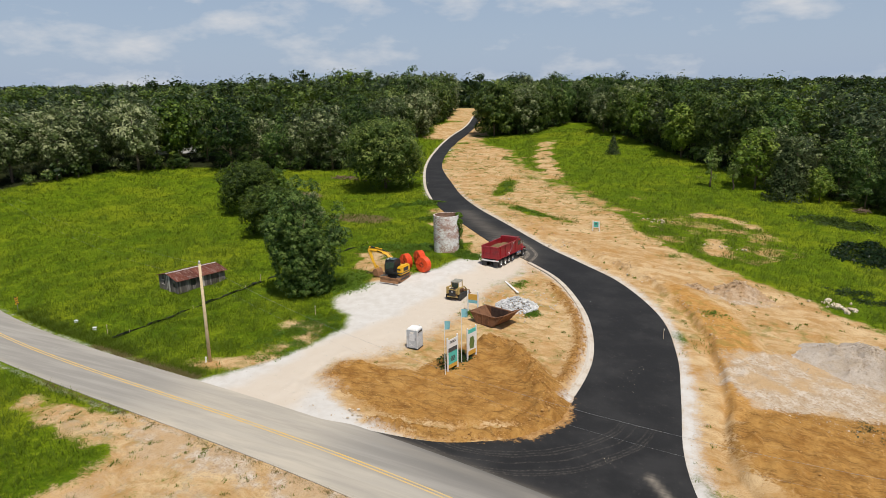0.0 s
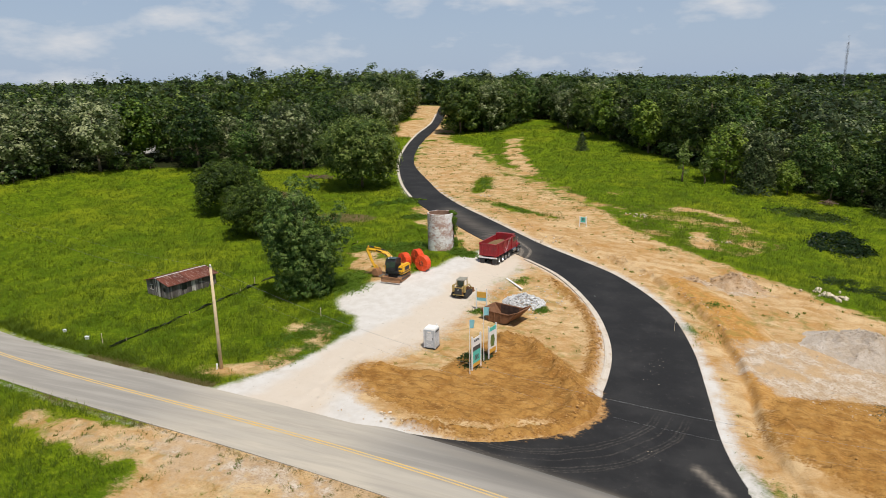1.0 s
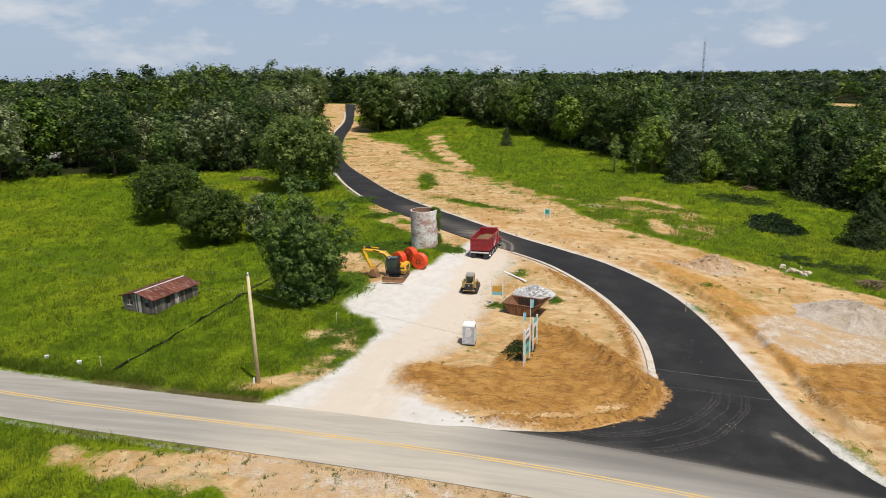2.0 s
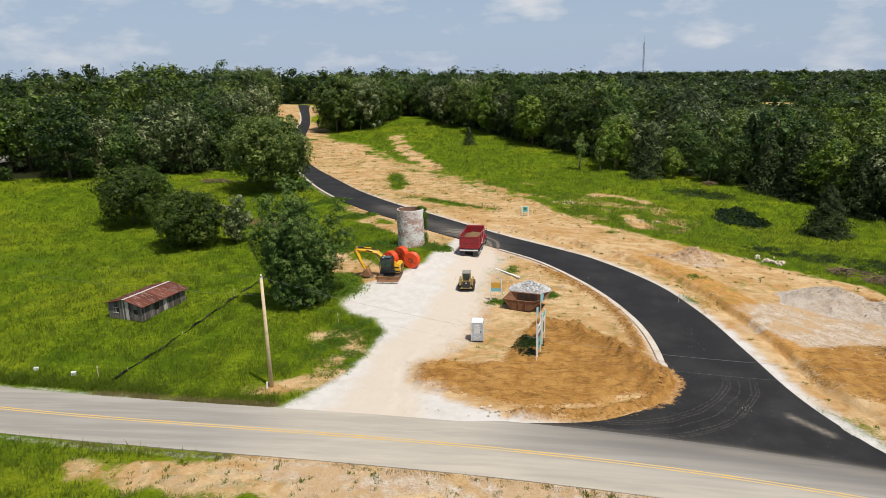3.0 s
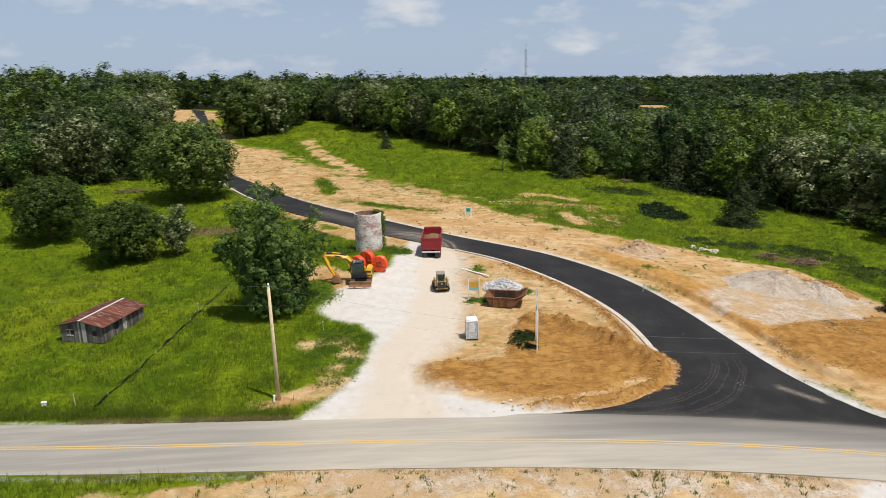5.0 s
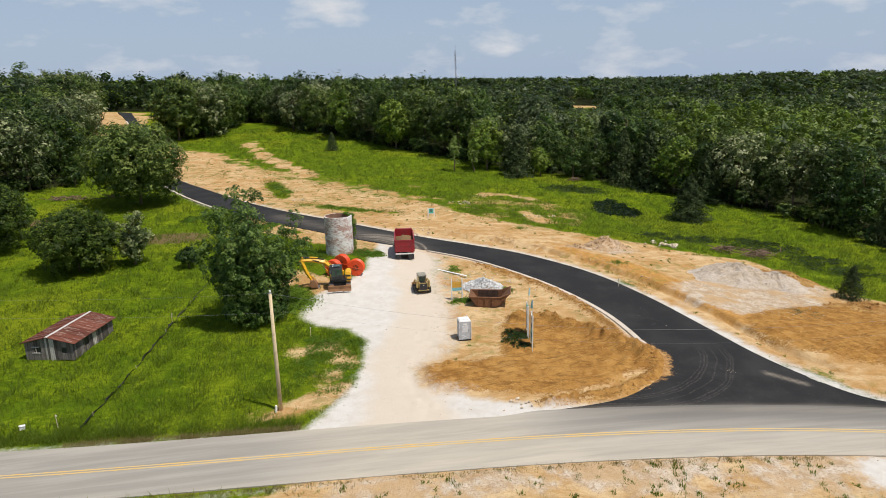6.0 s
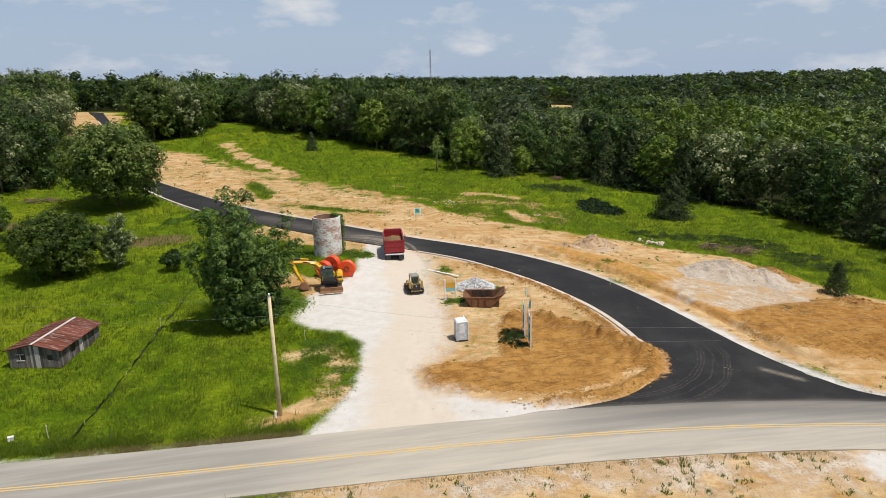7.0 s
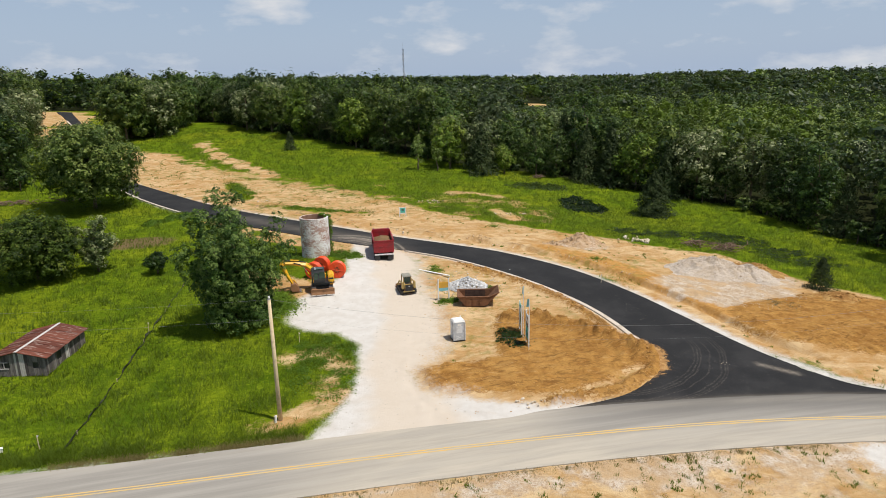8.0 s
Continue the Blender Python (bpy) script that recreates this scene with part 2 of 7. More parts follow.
def asphalt_material(name, base, light, dust_colour, swirls=False):
    m = Nodes(name)
    n1, n2, n3 = m.noise(0.25, 5, 0.6), m.noise(2.0, 5, 0.65, None, 0.3), m.noise(30.0, 3, 0.7)
    lanes = m.noise(1.0, 5, 0.6, (0.07, 1.5, 1.0), 0.2, -4)
    col = m.mix(m.ramp(n1 if swirls else lanes, 0.38, 0.68), base, light)
    col = m.mix(m.math("MULTIPLY", m.ramp(n3, 0.5, 0.75), 0.3), col, light)
    col = m.mix(m.math("MULTIPLY", m.attr("swept"), m.math("ADD", 0.7, m.math("MULTIPLY", lanes, 0.4))), col, (0.105, 0.100, 0.092))
    smear = m.ramp(m.noise(0.9, 5, 0.6, (0.16, 1.6, 1.0), 0.6, -5), 0.30, 0.74)
    col = m.mix(m.math("MULTIPLY", m.attr("dust"), m.math("ADD", 0.45, m.math("MULTIPLY", smear, 0.55))), col, dust_colour)
    if swirls:
        breaks = m.ramp(m.noise(5.0, 4, 0.75), 0.44, 0.60)
        track = m.math("MAXIMUM", m.math("MULTIPLY", m.attr("swirl"), m.arcs(-19.5, 46.0, (9.7, 10.0, 10.25, 11.0, 11.9, 12.2, 12.4), 0.10)),
                       m.math("MULTIPLY", m.attr("turning"), m.arcs(-42.5, 79.5, (8.2, 8.9, 9.9, 10.5, 11.6), 0.34)))
        col = m.mix(m.math("MULTIPLY", track, m.math("ADD", 0.12, m.math("MULTIPLY", breaks, 0.88))), col, dust_colour)
        specks = m.math("MULTIPLY", m.ramp(m.noise(9.0, 2, 0.5), 0.70, 0.76), m.ramp(n2, 0.46, 0.62))
        col = m.mix(m.math("MULTIPLY", specks, 0.35), col, dust_colour)
    col = m.mix(m.math("MULTIPLY", m.ramp(n2, 0.60, 0.76), 0.07), col, dust_colour)
    col = m.mix(m.ramp(m.math("ADD", m.attr("spill"), m.math("MULTIPLY", m.math("SUBTRACT", m.noise(2.2, 6, 0.72), 0.5), 2.6)), 0.0, 0.5), col,
                m.mix(m.ramp(m.noise(2.5, 5, 0.65), 0.4, 0.65), (0.30, 0.155, 0.05), (0.47, 0.28, 0.11)))
    m.bump(n3, 0.25, 0.02)
    return m.finish(col, 0.82, 0.0, 0.25)


GROUND = ground_material()
NEW_ASPHALT = asphalt_material("fresh_asphalt", (0.016, 0.0158, 0.0158), (0.030, 0.029, 0.0282), (0.34, 0.29, 0.23), True)
OLD_ASPHALT = asphalt_material("worn_asphalt", (0.275, 0.254, 0.222), (0.350, 0.324, 0.282), (0.485, 0.430, 0.345))
YELLOW_LINE = worn("road_line_yellow", (0.66, 0.42, 0.10), (0.50, 0.40, 0.24), 1.1, 0.7, amount=(0.34, 0.66))
CONCRETE = worn("concrete", (0.56, 0.50, 0.42), (0.38, 0.28, 0.18), 0.9, 0.85, bump=0.01)
OAK_LEAF = leaf_material("oak_leaves", (0.013, 0.028, 0.005), (0.052, 0.092, 0.012), (0.205, 0.255, 0.058))
BUSH_LEAF = leaf_material("bush_leaves", (0.022, 0.043, 0.006), (0.074, 0.120, 0.014), (0.210, 0.245, 0.046), 0.35, False, 0.5, 0.3)
SAPLING_LEAF = leaf_material("sapling_leaves", (0.060, 0.110, 0.016), (0.150, 0.225, 0.040), (0.330, 0.400, 0.120), 0.3, False, 0.4, 0.4)
DARK_LEAF = leaf_material("dark_leaves", (0.008, 0.021, 0.004), (0.028, 0.058, 0.009), (0.088, 0.130, 0.025))
POPLAR_LEAF = leaf_material("cottonwood_leaves", (0.014, 0.036, 0.006), (0.046, 0.096, 0.014), (0.165, 0.235, 0.052), 0.4, False, 0.5)
SILVER_LEAF = leaf_material("pale_leaves", (0.016, 0.032, 0.008), (0.090, 0.126, 0.034), (0.380, 0.400, 0.200), 0.3, False, 0.4)
LIME_LEAF = leaf_material("bright_leaves", (0.024, 0.056, 0.005), (0.088, 0.150, 0.013), (0.230, 0.300, 0.042))
CEDAR_LEAF = leaf_material("cedar_needles", (0.020, 0.034, 0.010), (0.050, 0.074, 0.024), (0.105, 0.130, 0.046), 0.5, False, 0.7)
WOODS_LEAF = leaf_material("woods_leaves", (0.010, 0.022, 0.005), (0.044, 0.080, 0.011), (0.190, 0.245, 0.050), 0.03, True)
WEED_LEAF = leaf_material("weed_leaves", (0.095, 0.175, 0.014), (0.185, 0.290, 0.026), (0.320, 0.410, 0.070), 0.6, False, 0.6, 0.45)
GRASS_BLADE = leaf_material("grass_blades", (0.082, 0.132, 0.007), (0.150, 0.208, 0.012), (0.255, 0.285, 0.026), 0.05, False, 0.6, 0.5)
DRY_BLADE = leaf_material("dry_blades", (0.20, 0.165, 0.060), (0.330, 0.270, 0.105), (0.48, 0.40, 0.19), 0.4, False, 0.7, 0.4)
BARK = worn("bark", (0.17, 0.125, 0.085), (0.07, 0.05, 0.035), 4.0, 0.9, bump=0.03)


# ---- mesh helpers ----
class Geo:
    """Vertices and faces of one mesh."""

    def __init__(self):
        self.v, self.f = [], []

    def add(self, verts, faces):
        k = len(self.v)
        self.v.extend(tuple(p) for p in verts)
        self.f.extend(tuple(k + i for i in face) for face in faces)
        return self

    def box(self, c, s, rot=(0, 0, 0), top=(1, 1)):
        """A box of size s about c; top scales its upper face."""
        m = Euler([radians(a) for a in rot]).to_matrix()
        pts = []
        for dz, kx, ky in ((-0.5, 1, 1), (0.5, *top)):
            for dx, dy in ((-0.5, -0.5), (0.5, -0.5), (0.5, 0.5), (-0.5, 0.5)):
                pts.append(Vector(c) + m @ Vector((dx * s[0] * kx, dy * s[1] * ky, dz * s[2])))
        return self.add(pts, [(3, 2, 1, 0), (4, 5, 6, 7), (0, 1, 5, 4), (1, 2, 6, 5), (2, 3, 7, 6), (3, 0, 4, 7)])

    def tube(self, path, radii, n=8, caps=True):
        """A round bar along a path."""
        path = [Vector(p) for p in path]
        if not isinstance(radii, (tuple, list)):
            radii = [radii] * len(path)
        rings, side = [], None
        for i, p in enumerate(path):
            d = (path[min(i + 1, len(path) - 1)] - path[max(i - 1, 0)]).normalized()
            ref = Vector((0, 0, 1)) if abs(d.z) < 0.9 else Vector((1, 0, 0))
            a = d.cross(ref).normalized() if side is None else (side - d * side.dot(d)).normalized()
            side = a
            b = d.cross(a)
            rings.append([p + (a * math.cos(2 * math.pi * j / n) + b * math.sin(2 * math.pi * j / n)) * radii[i] for j in range(n)])
        faces = [(i * n + j, i * n + (j + 1) % n, (i + 1) * n + (j + 1) % n, (i + 1) * n + j) for i in range(len(path) - 1) for j in range(n)]
        if caps:
            faces += [tuple(range(n - 1, -1, -1)), tuple((len(path) - 1) * n + j for j in range(n))]
        return self.add([q for r in rings for q in r], faces)

    def lathe(self, profile, n=24, axis="z", c=(0, 0, 0)):
        """A turned body from (radius, height) pairs."""
        pts = []
        for r, h in profile:
            for j in range(n):
                a = 2 * math.pi * j / n
                p = (r * math.cos(a), r * math.sin(a), h)
                p = {"z": p, "x": (h, p[0], p[1]), "y": (p[0], h, p[1])}[axis]
                pts.append(Vector(c) + Vector(p))
        faces = [(i * n + j, i * n + (j + 1) % n, (i + 1) * n + (j + 1) % n, (i + 1) * n + j) for i in range(len(profile) - 1) for j in range(n)]
        return self.add(pts, faces)

    def prism(self, outline, x0, x1):
        """An outline in the (y, z) plane, drawn out along x."""
        n = len(outline)
        pts = [(x0, y, z) for y, z in outline] + [(x1, y, z) for y, z in outline]
        return self.add(pts, [tuple(range(n - 1, -1, -1)), tuple(range(n, 2 * n))] + [(i, (i + 1) % n, n + (i + 1) % n, n + i) for i in range(n)])

    def mesh(self, name, bevel=0.0, smooth=False):
        me = bpy.data.meshes.new(name)
        me.from_pydata([tuple(p) for p in self.v], [], self.f)
        bm = bmesh.new()
        bm.from_mesh(me)
        bmesh.ops.recalc_face_normals(bm, faces=bm.faces)
        if bevel:
            edges = [e for e in bm.edges if len(e.link_faces) == 2 and e.calc_face_angle(0) > 0.6]
            bmesh.ops.bevel(bm, geom=edges, offset=bevel, segments=2, affect="EDGES", clamp_overlap=True)
        bm.to_mesh(me)
        bm.free()
        if smooth:
            me.polygons.foreach_set("use_smooth", [True] * len(me.polygons))
        return me


def part(name, geo, material, parent, label="", bevel=0.0, smooth=False):
    """One mesh under a thing or a part, in the thing's own axes."""
    me = geo if isinstance(geo, bpy.types.Mesh) else geo.mesh(name, bevel, smooth)
    if not me.materials:
        me.materials.append(material)
    ob = new(name, me)
    ob.parent = parent
    return tagged(ob, label)


def thing(name, m, label, category, group="", kind=""):
    ob = new(name)
    ob.empty_display_size = 0.3
    ob.matrix_basis = m
    return tagged(ob, label, category, group, kind)


def array_mesh(name, verts, faces, material, smooth=False):
    """A mesh from arrays of vertices and of quads or triangles."""
    k = faces.shape[1]
    me = bpy.data.meshes.new(name)
    me.vertices.add(len(verts))
    me.vertices.foreach_set("co", np.ascontiguousarray(verts, dtype=np.float32).ravel())
    me.loops.add(faces.size)
    me.loops.foreach_set("vertex_index", np.ascontiguousarray(faces, dtype=np.int32).ravel())
    me.polygons.add(len(faces))
    me.polygons.foreach_set("loop_start", np.arange(0, faces.size, k, dtype=np.int32))
    me.polygons.foreach_set("use_smooth", np.full(len(faces), smooth))
    me.update(calc_edges=True)
    me.materials.append(material)
    return me


def field(me, name, values):
    me.attributes.new(name, "FLOAT", "POINT").data.foreach_set("value", np.ascontiguousarray(values, dtype=np.float32))


# ---- the lie of the land ----
def soft(a, lo, hi, k=0.12):
    a = lo + k * np.logaddexp(0, (a - lo) / k)
    return hi - k * np.logaddexp(0, (hi - a) / k)


def step(a, lo, hi):
    t = np.clip((a - lo) / (hi - lo), 0, 1)
    return t * t * (3 - 2 * t)


def bell(x, y, cx, cy, s, h):
    return h * np.exp(-((x - cx) ** 2 + (y - cy) ** 2) / (2 * s * s))


def land(x, y):
    """Height of the smooth ground."""
    x, y = np.asarray(x, float), np.asarray(y, float)
    u, v = soft((x + 50) / 80, -1.25, 0.95), soft((y - 110) / 100, -0.92, 1.35)
    z = 2.499 - 0.17 * u + 3.119 * v - 1.402 * u * u - 1.792 * u * v + 0.46 * v * v - 3.918 * u**3 + 1.176 * u * u * v + 2.993 * u * v * v + 1.587 * v**3
    z = z + bell(x, y, -43, 72, 7, 1.1) + bell(x, y, 12, 105, 10, -1.2)
    # beyond the clearing the hills roll on at about the same height
    r, left = np.hypot(x + 20, y), np.arctan2(-(x + 20), y)
    far = 5.0 + 7.0 * step(left, -0.05, 0.35) + 9.0 * step(r, 600, 1700) + 3.0 * np.sin(x / 130 + 1) * np.sin(y / 170) + 3.5 * np.sin(x / 310 + 2) * np.cos(y / 260) * step(r, 450, 800) - 6.5 * step(-left, -0.1, 0.6)
    far = far + bell(x, y, -190, 255, 55, 6.5)
    valley = 8.0 * step(-left, -0.02, 0.22) * step(r, 180, 270) * (1 - step(r, 420, 620))
    return z + (far - z) * step(r, 235, 400) - valley


def land_at(x, y):
    return float(land(x, y))


def signed(px, py, poly):
    """Distance to an outline, positive inside."""
    px, py = np.asarray(px, float), np.asarray(py, float)
    best, inside = np.full(px.shape, 1e18), np.zeros(px.shape, bool)
    for (ax, ay), (bx, by) in zip(poly, poly[1:] + poly[:1]):
        ex, ey = bx - ax, by - ay
        t = np.clip(((px - ax) * ex + (py - ay) * ey) / (ex * ex + ey * ey + 1e-12), 0, 1)
        best = np.minimum(best, (px - ax - t * ex) ** 2 + (py - ay - t * ey) ** 2)
        if ey:
            inside ^= ((ay > py) != (by > py)) & (px < (py - ay) / ey * ex + ax)
    return np.where(inside, 1, -1) * np.sqrt(best)


def to_line(px, py, line):
    px, py = np.asarray(px, float), np.asarray(py, float)
    best = np.full(px.shape, 1e18)
    for (ax, ay), (bx, by) in zip(line, line[1:]):
        ex, ey = bx - ax, by - ay
        t = np.clip(((px - ax) * ex + (py - ay) * ey) / (ex * ex + ey * ey + 1e-12), 0, 1)
        best = np.minimum(best, (px - ax - t * ex) ** 2 + (py - ay - t * ey) ** 2)
    return np.sqrt(best)


def curve(points, each=10):
    """A smooth line through points."""
    p = [Vector(q) for q in points]
    p = [p[0] * 2 - p[1]] + p + [p[-1] * 2 - p[-2]]
    out = []
    for a, b, c, d in zip(p, p[1:], p[2:], p[3:]):
        for i in range(each):
            t = i / each
            out.append(tuple(0.5 * (2 * b + (c - a) * t + (2 * a - 5 * b + 4 * c - d) * t * t + (3 * b - a - 3 * c + d) * t**3)))
    return out + [tuple(p[-2])]


# edges of the new road, from the junction up the hill
ROAD_L = curve([(-27.7, 34.8), (-20.5, 35.9), (-16.2, 39.0), (-14.3, 43.5), (-14.5, 52.0), (-16.3, 59.2), (-19.6, 66.6), (-25.0, 74.6), (-31.4, 80.2),
                (-38.5, 85.8), (-49.3, 96.6), (-57.8, 104.9), (-66.5, 115.6), (-76.5, 130.4), (-90.0, 154.5), (-101.0, 180.0), (-110.0, 206.0), (-119.0, 238.0), (-140.0, 290.0), (-146.0, 306.0)])
ROAD_R = curve([(2.4, 31.6), (-1.4, 34.0), (-3.5, 37.7), (-5.2, 42.7), (-6.6, 50.2), (-8.4, 58.8), (-11.7, 67.9), (-18.0, 76.8), (-24.5, 82.5),
                (-31.9, 88.7), (-43.6, 100.4), (-52.6, 109.3), (-61.5, 119.6), (-70.6, 132.3), (-84.4, 152.6), (-94.6, 174.0), (-103.5, 199.0), (-113.0, 231.0), (-133.0, 285.0), (-138.5, 302.0)])
ROAD = ROAD_L + ROAD_R[::-1]


def main_mid(x):
    """Centre line of the main road, a slight bow."""
    u = np.clip((np.asarray(x, float) + 27) / 40, -1.6, 0.9)
    rest = np.asarray(x, float) - (40 * u - 27)
    return 31.527 - 3.0 * u - 1.494 * u * u - 1.543 * u**3 - (0.10 + 0.12 * (rest > 0)) * rest


LOT = [(-46.5, 34.6), (-44.6, 35.8), (-42.6, 38.8), (-41.0, 42.2), (-40.2, 46.0), (-39.9, 51.0), (-41.5, 53.8), (-44.5, 55.2), (-46.4, 57.4), (-46.5, 60.5),
       (-45.5, 63.0), (-42.0, 66.0), (-39.5, 70.0), (-39.2, 75.0), (-38.0, 80.0), (-37.5, 85.5), (-31.2, 80.4), (-29.6, 75.5), (-30.6, 70.0), (-31.0, 64.0),
       (-30.6, 58.0), (-31.6, 50.0), (-33.2, 46.5), (-35.8, 44.0), (-35.4, 40.6), (-31.8, 38.0), (-27.6, 36.4), (-26.5, 33.5)]
ISLAND = [(-35.3, 42.2), (-35.0, 43.9), (-34.0, 44.5), (-31.1, 44.3), (-28.0, 45.0), (-26.6, 51.0), (-25.2, 54.4), (-22.0, 54.2), (-17.6, 50.0), (-14.2, 46.6), (-13.0, 43.0), (-14.6, 39.2),
          (-20.0, 36.2), (-26.7, 35.3), (-27.0, 37.6), (-29.7, 38.7), (-34.4, 39.6), (-35.0, 40.4)]
SOIL = [(40, 26), (1, 31.5), (-4, 40), (-12, 40), (-17, 34), (-27, 33), (-37, 36), (-37, 46), (-32, 60), (-30, 76), (-37, 84), (-39.5, 79), (-40.5, 82), (-45.5, 90), (-60, 104),
        (-60, 112), (-83, 146), (-107, 205), (-113, 240), (-108, 240), (-97, 200), (-80, 188), (-65, 161), (-50, 143), (-36, 126), (-28, 117.5), (-21.5, 102.5),
        (-14.5, 95.5), (-9.5, 91), (-3.6, 86.5), (2.2, 82.2), (8, 77), (13, 74), (16, 68), (17.2, 60), (22, 54), (40, 47)]
PATCHES = [(-29, 118), (-18, 123), (-6, 119), (2, 106), (-4, 94), (-12, 97), (-22, 104)]
CLEARING = [(-170, -300), (-157, 60), (-151, 76), (-147, 99), (-136, 113), (-122, 122), (-108, 131), (-98, 141), (-106, 165), (-115, 190), (-123, 215), (-131, 245),
            (-146, 280), (-172, 296), (-170, 312), (-132, 322), (-122, 300), (-116, 272), (-108, 247), (-101, 222), (-92, 214), (-84, 222), (-82, 246), (-90, 268),
            (-80, 262), (-63, 228), (-47, 208), (-31, 183), (-18, 168), (-5, 153), (8, 145), (20, 134), (28.5, 122), (38, 107), (39, 84), (42, 67), (52, 40), (100, -300)]


ISLAND_RIDGE = [(-15.8, 48.5), (-16.2, 53.4), (-17.2, 58.3), (-18.9, 62.6), (-21.6, 67.4), (-25.2, 72.2)]


def main_far(x):
    """Half width of the main road on the side of the junction."""
    return 3.05 + 0.55 * step(x, -30.5, -27) * step(-np.asarray(x, float), -12, -2)


def cover_fields(x, y):
    """Where grass, soil, stone, dirt, rock, mud and wood lie, in metres inside each edge."""
    near_edge = main_mid(x) - 3.2
    road, lot = signed(x, y, ROAD), signed(x, y, LOT)
    soil = signed(x, y, SOIL)
    verge = 2.6 - np.abs(near_edge - 1.6 - y) + 1.6 * step(x, -48, -25) - 2.2 * step(-x, 52, 62)
    verge = verge - 3.2 * step(-x, 40, 54) * step(y - near_edge, -3.4, -0.6)
    soil = np.maximum(soil, np.where(y < near_edge + 1, verge, -9))
    soil = np.maximum(soil, np.where(y < near_edge, np.minimum(np.minimum(1.4, (y - near_edge + 13) * 0.5), (x + 40) * 0.3), -9))
    soil = np.where((y > 90) & (soil < 6), soil * (1 - 0.62 * step(y, 90, 125)), soil)
    thin = 0.34 * to_line(x, y, [(-97, 200), (-80, 188), (-65, 161), (-50, 143), (-36, 126), (-28, 117)]) - 0.5
    soil = np.where((y > 105) & (soil > -0.3), np.minimum(soil, np.maximum(thin, -0.3)), soil)
    soil = np.maximum(soil, np.where(signed(x, y, PATCHES) > 0, -0.45, -9))
    for line, wide in (([(-15.7, 120.9), (-9.9, 119.7), (-6.6, 116.8)], 1.3), ([(-25.5, 115.5), (-22.9, 112.8)], 0.8), ([(-10.6, 104.0), (-9.8, 97.4)], 1.3),
                       ([(-29.2, 131.9), (-25.6, 131.0)], 0.6), ([(-30, 161.5), (-20, 158)], 0.4)):
        soil = np.maximum(soil, wide - to_line(x, y, line))
    soil = np.maximum(soil, 2.2 - to_line(x, y, [(-74.3, 207.5), (-68.8, 187), (-59.4, 164.4), (-50.6, 147.4)]))
    soil = np.maximum(soil, 1.2 - to_line(x, y, [(-47.5, 38.0), (-43.5, 40.5), (-42.0, 42.0)]))
    soil = np.maximum(soil, 2.1 - to_line(x, y, [(-52.5, 74.5), (-49.5, 69.5), (-45.5, 67.5), (-44, 66)]))
    soil = np.maximum(soil, 1.6 - to_line(x, y, [(-54, 95.5), (-49, 91.5), (-44, 86.5)]))
    soil = np.maximum(soil, 0.75 - to_line(x, y, [(-46, 49), (-43, 50), (-41.8, 46), (-43, 42)]))
    soil = np.maximum(soil, np.where(y > 240, 9 - to_line(x, y, [(-128, 262), (-140, 290), (-158, 300)]), -9))
    soil = np.maximum(soil, np.where(y > 190, 6.5 - to_line(x, y, [(-112, 206), (-121, 236), (-141, 288)]), -9))
    for line, wide in (([(-51, 116), (-43, 110), (-34, 105.5)], 1.1), ([(-60, 141), (-55, 124)], 1.6), ([(-9, 64), (-7, 61)], 0.5)):
        soil = np.minimum(soil, to_line(x, y, line) - wide)
    shoulder = np.where(x - 0.35 * (y - 40) > -12, 1.1 - np.abs(road + 0.3), 0.75 - np.abs(road + 0.3))
    shoulder = np.where((x < -10) & (y < 45.5), -9, shoulder)
    shoulder = np.where((y > 84) & (y < 114) & (to_line(x, y, ROAD_L) < to_line(x, y, ROAD_R)), -9, shoulder)
    wide = step(x + 0.02 * (y - 50), -38.5, -34) * step(y, 37, 40)
    stone = np.maximum(lot * (1 - 0.68 * wide), 0.7 * shoulder - 0.3)
    stone = np.maximum(stone, np.where((x > -40) & (x < -20), 0.8 - np.abs(y - (main_mid(x) + 3.4)), -9))
    stone = np.maximum(stone, np.where(x < -38, -0.15 - np.abs(y - (main_mid(x) + 3.3)), -9))
    stone = np.maximum(stone, np.where(x < -38, -0.2 - np.abs(y - (main_mid(x) - 3.6)), -9))
    stone = np.maximum(stone, 2.2 - np.hypot(x + 7, y - 24))
    dirt = np.maximum(signed(x, y, ISLAND), 8.4 - np.hypot((x - 12) / 1.75, y - 46.5))
    dirt = np.maximum(dirt, 0.5 - to_line(x, y, ISLAND_RIDGE))
    dirt = np.minimum(dirt, to_line(x, y, [(-28.6, 37.4), (-24.5, 37.3), (-20.5, 38.0), (-17.0, 40.0)]) - 0.35)
    wheels = 3.6 - to_line(x, y, [(-37.0, 34.5), (-36.5, 44), (-34, 52), (-32.8, 62), (-32.6, 72), (-33, 82)])
    rock = np.maximum(np.maximum(7.0 - np.hypot((x - 3.5) * 0.85, y - 57.5), 5.0 - np.hypot((x - 9) * 0.7, y - 62.5)), 2.2 - np.hypot((x + 4.5) * 0.7, (y - 78) * 1.2))
    rock = np.maximum(rock, np.where(y < near_edge + 1, soil * 0.4 - 0.9, -9))
    soil = np.maximum(soil, 13 - np.hypot(x - 160, (y - 565) * 0.5))
    soil = np.minimum(soil, np.abs(np.hypot(x - 158, (y - 556) * 0.5) - 4.0) + 2 * step(-y, -300, -200) - 0.8)
    clay = np.where(to_line(x, y, ROAD_R) < to_line(x, y, ROAD_L), 2.4 - np.abs(-road - 5.4), -9)
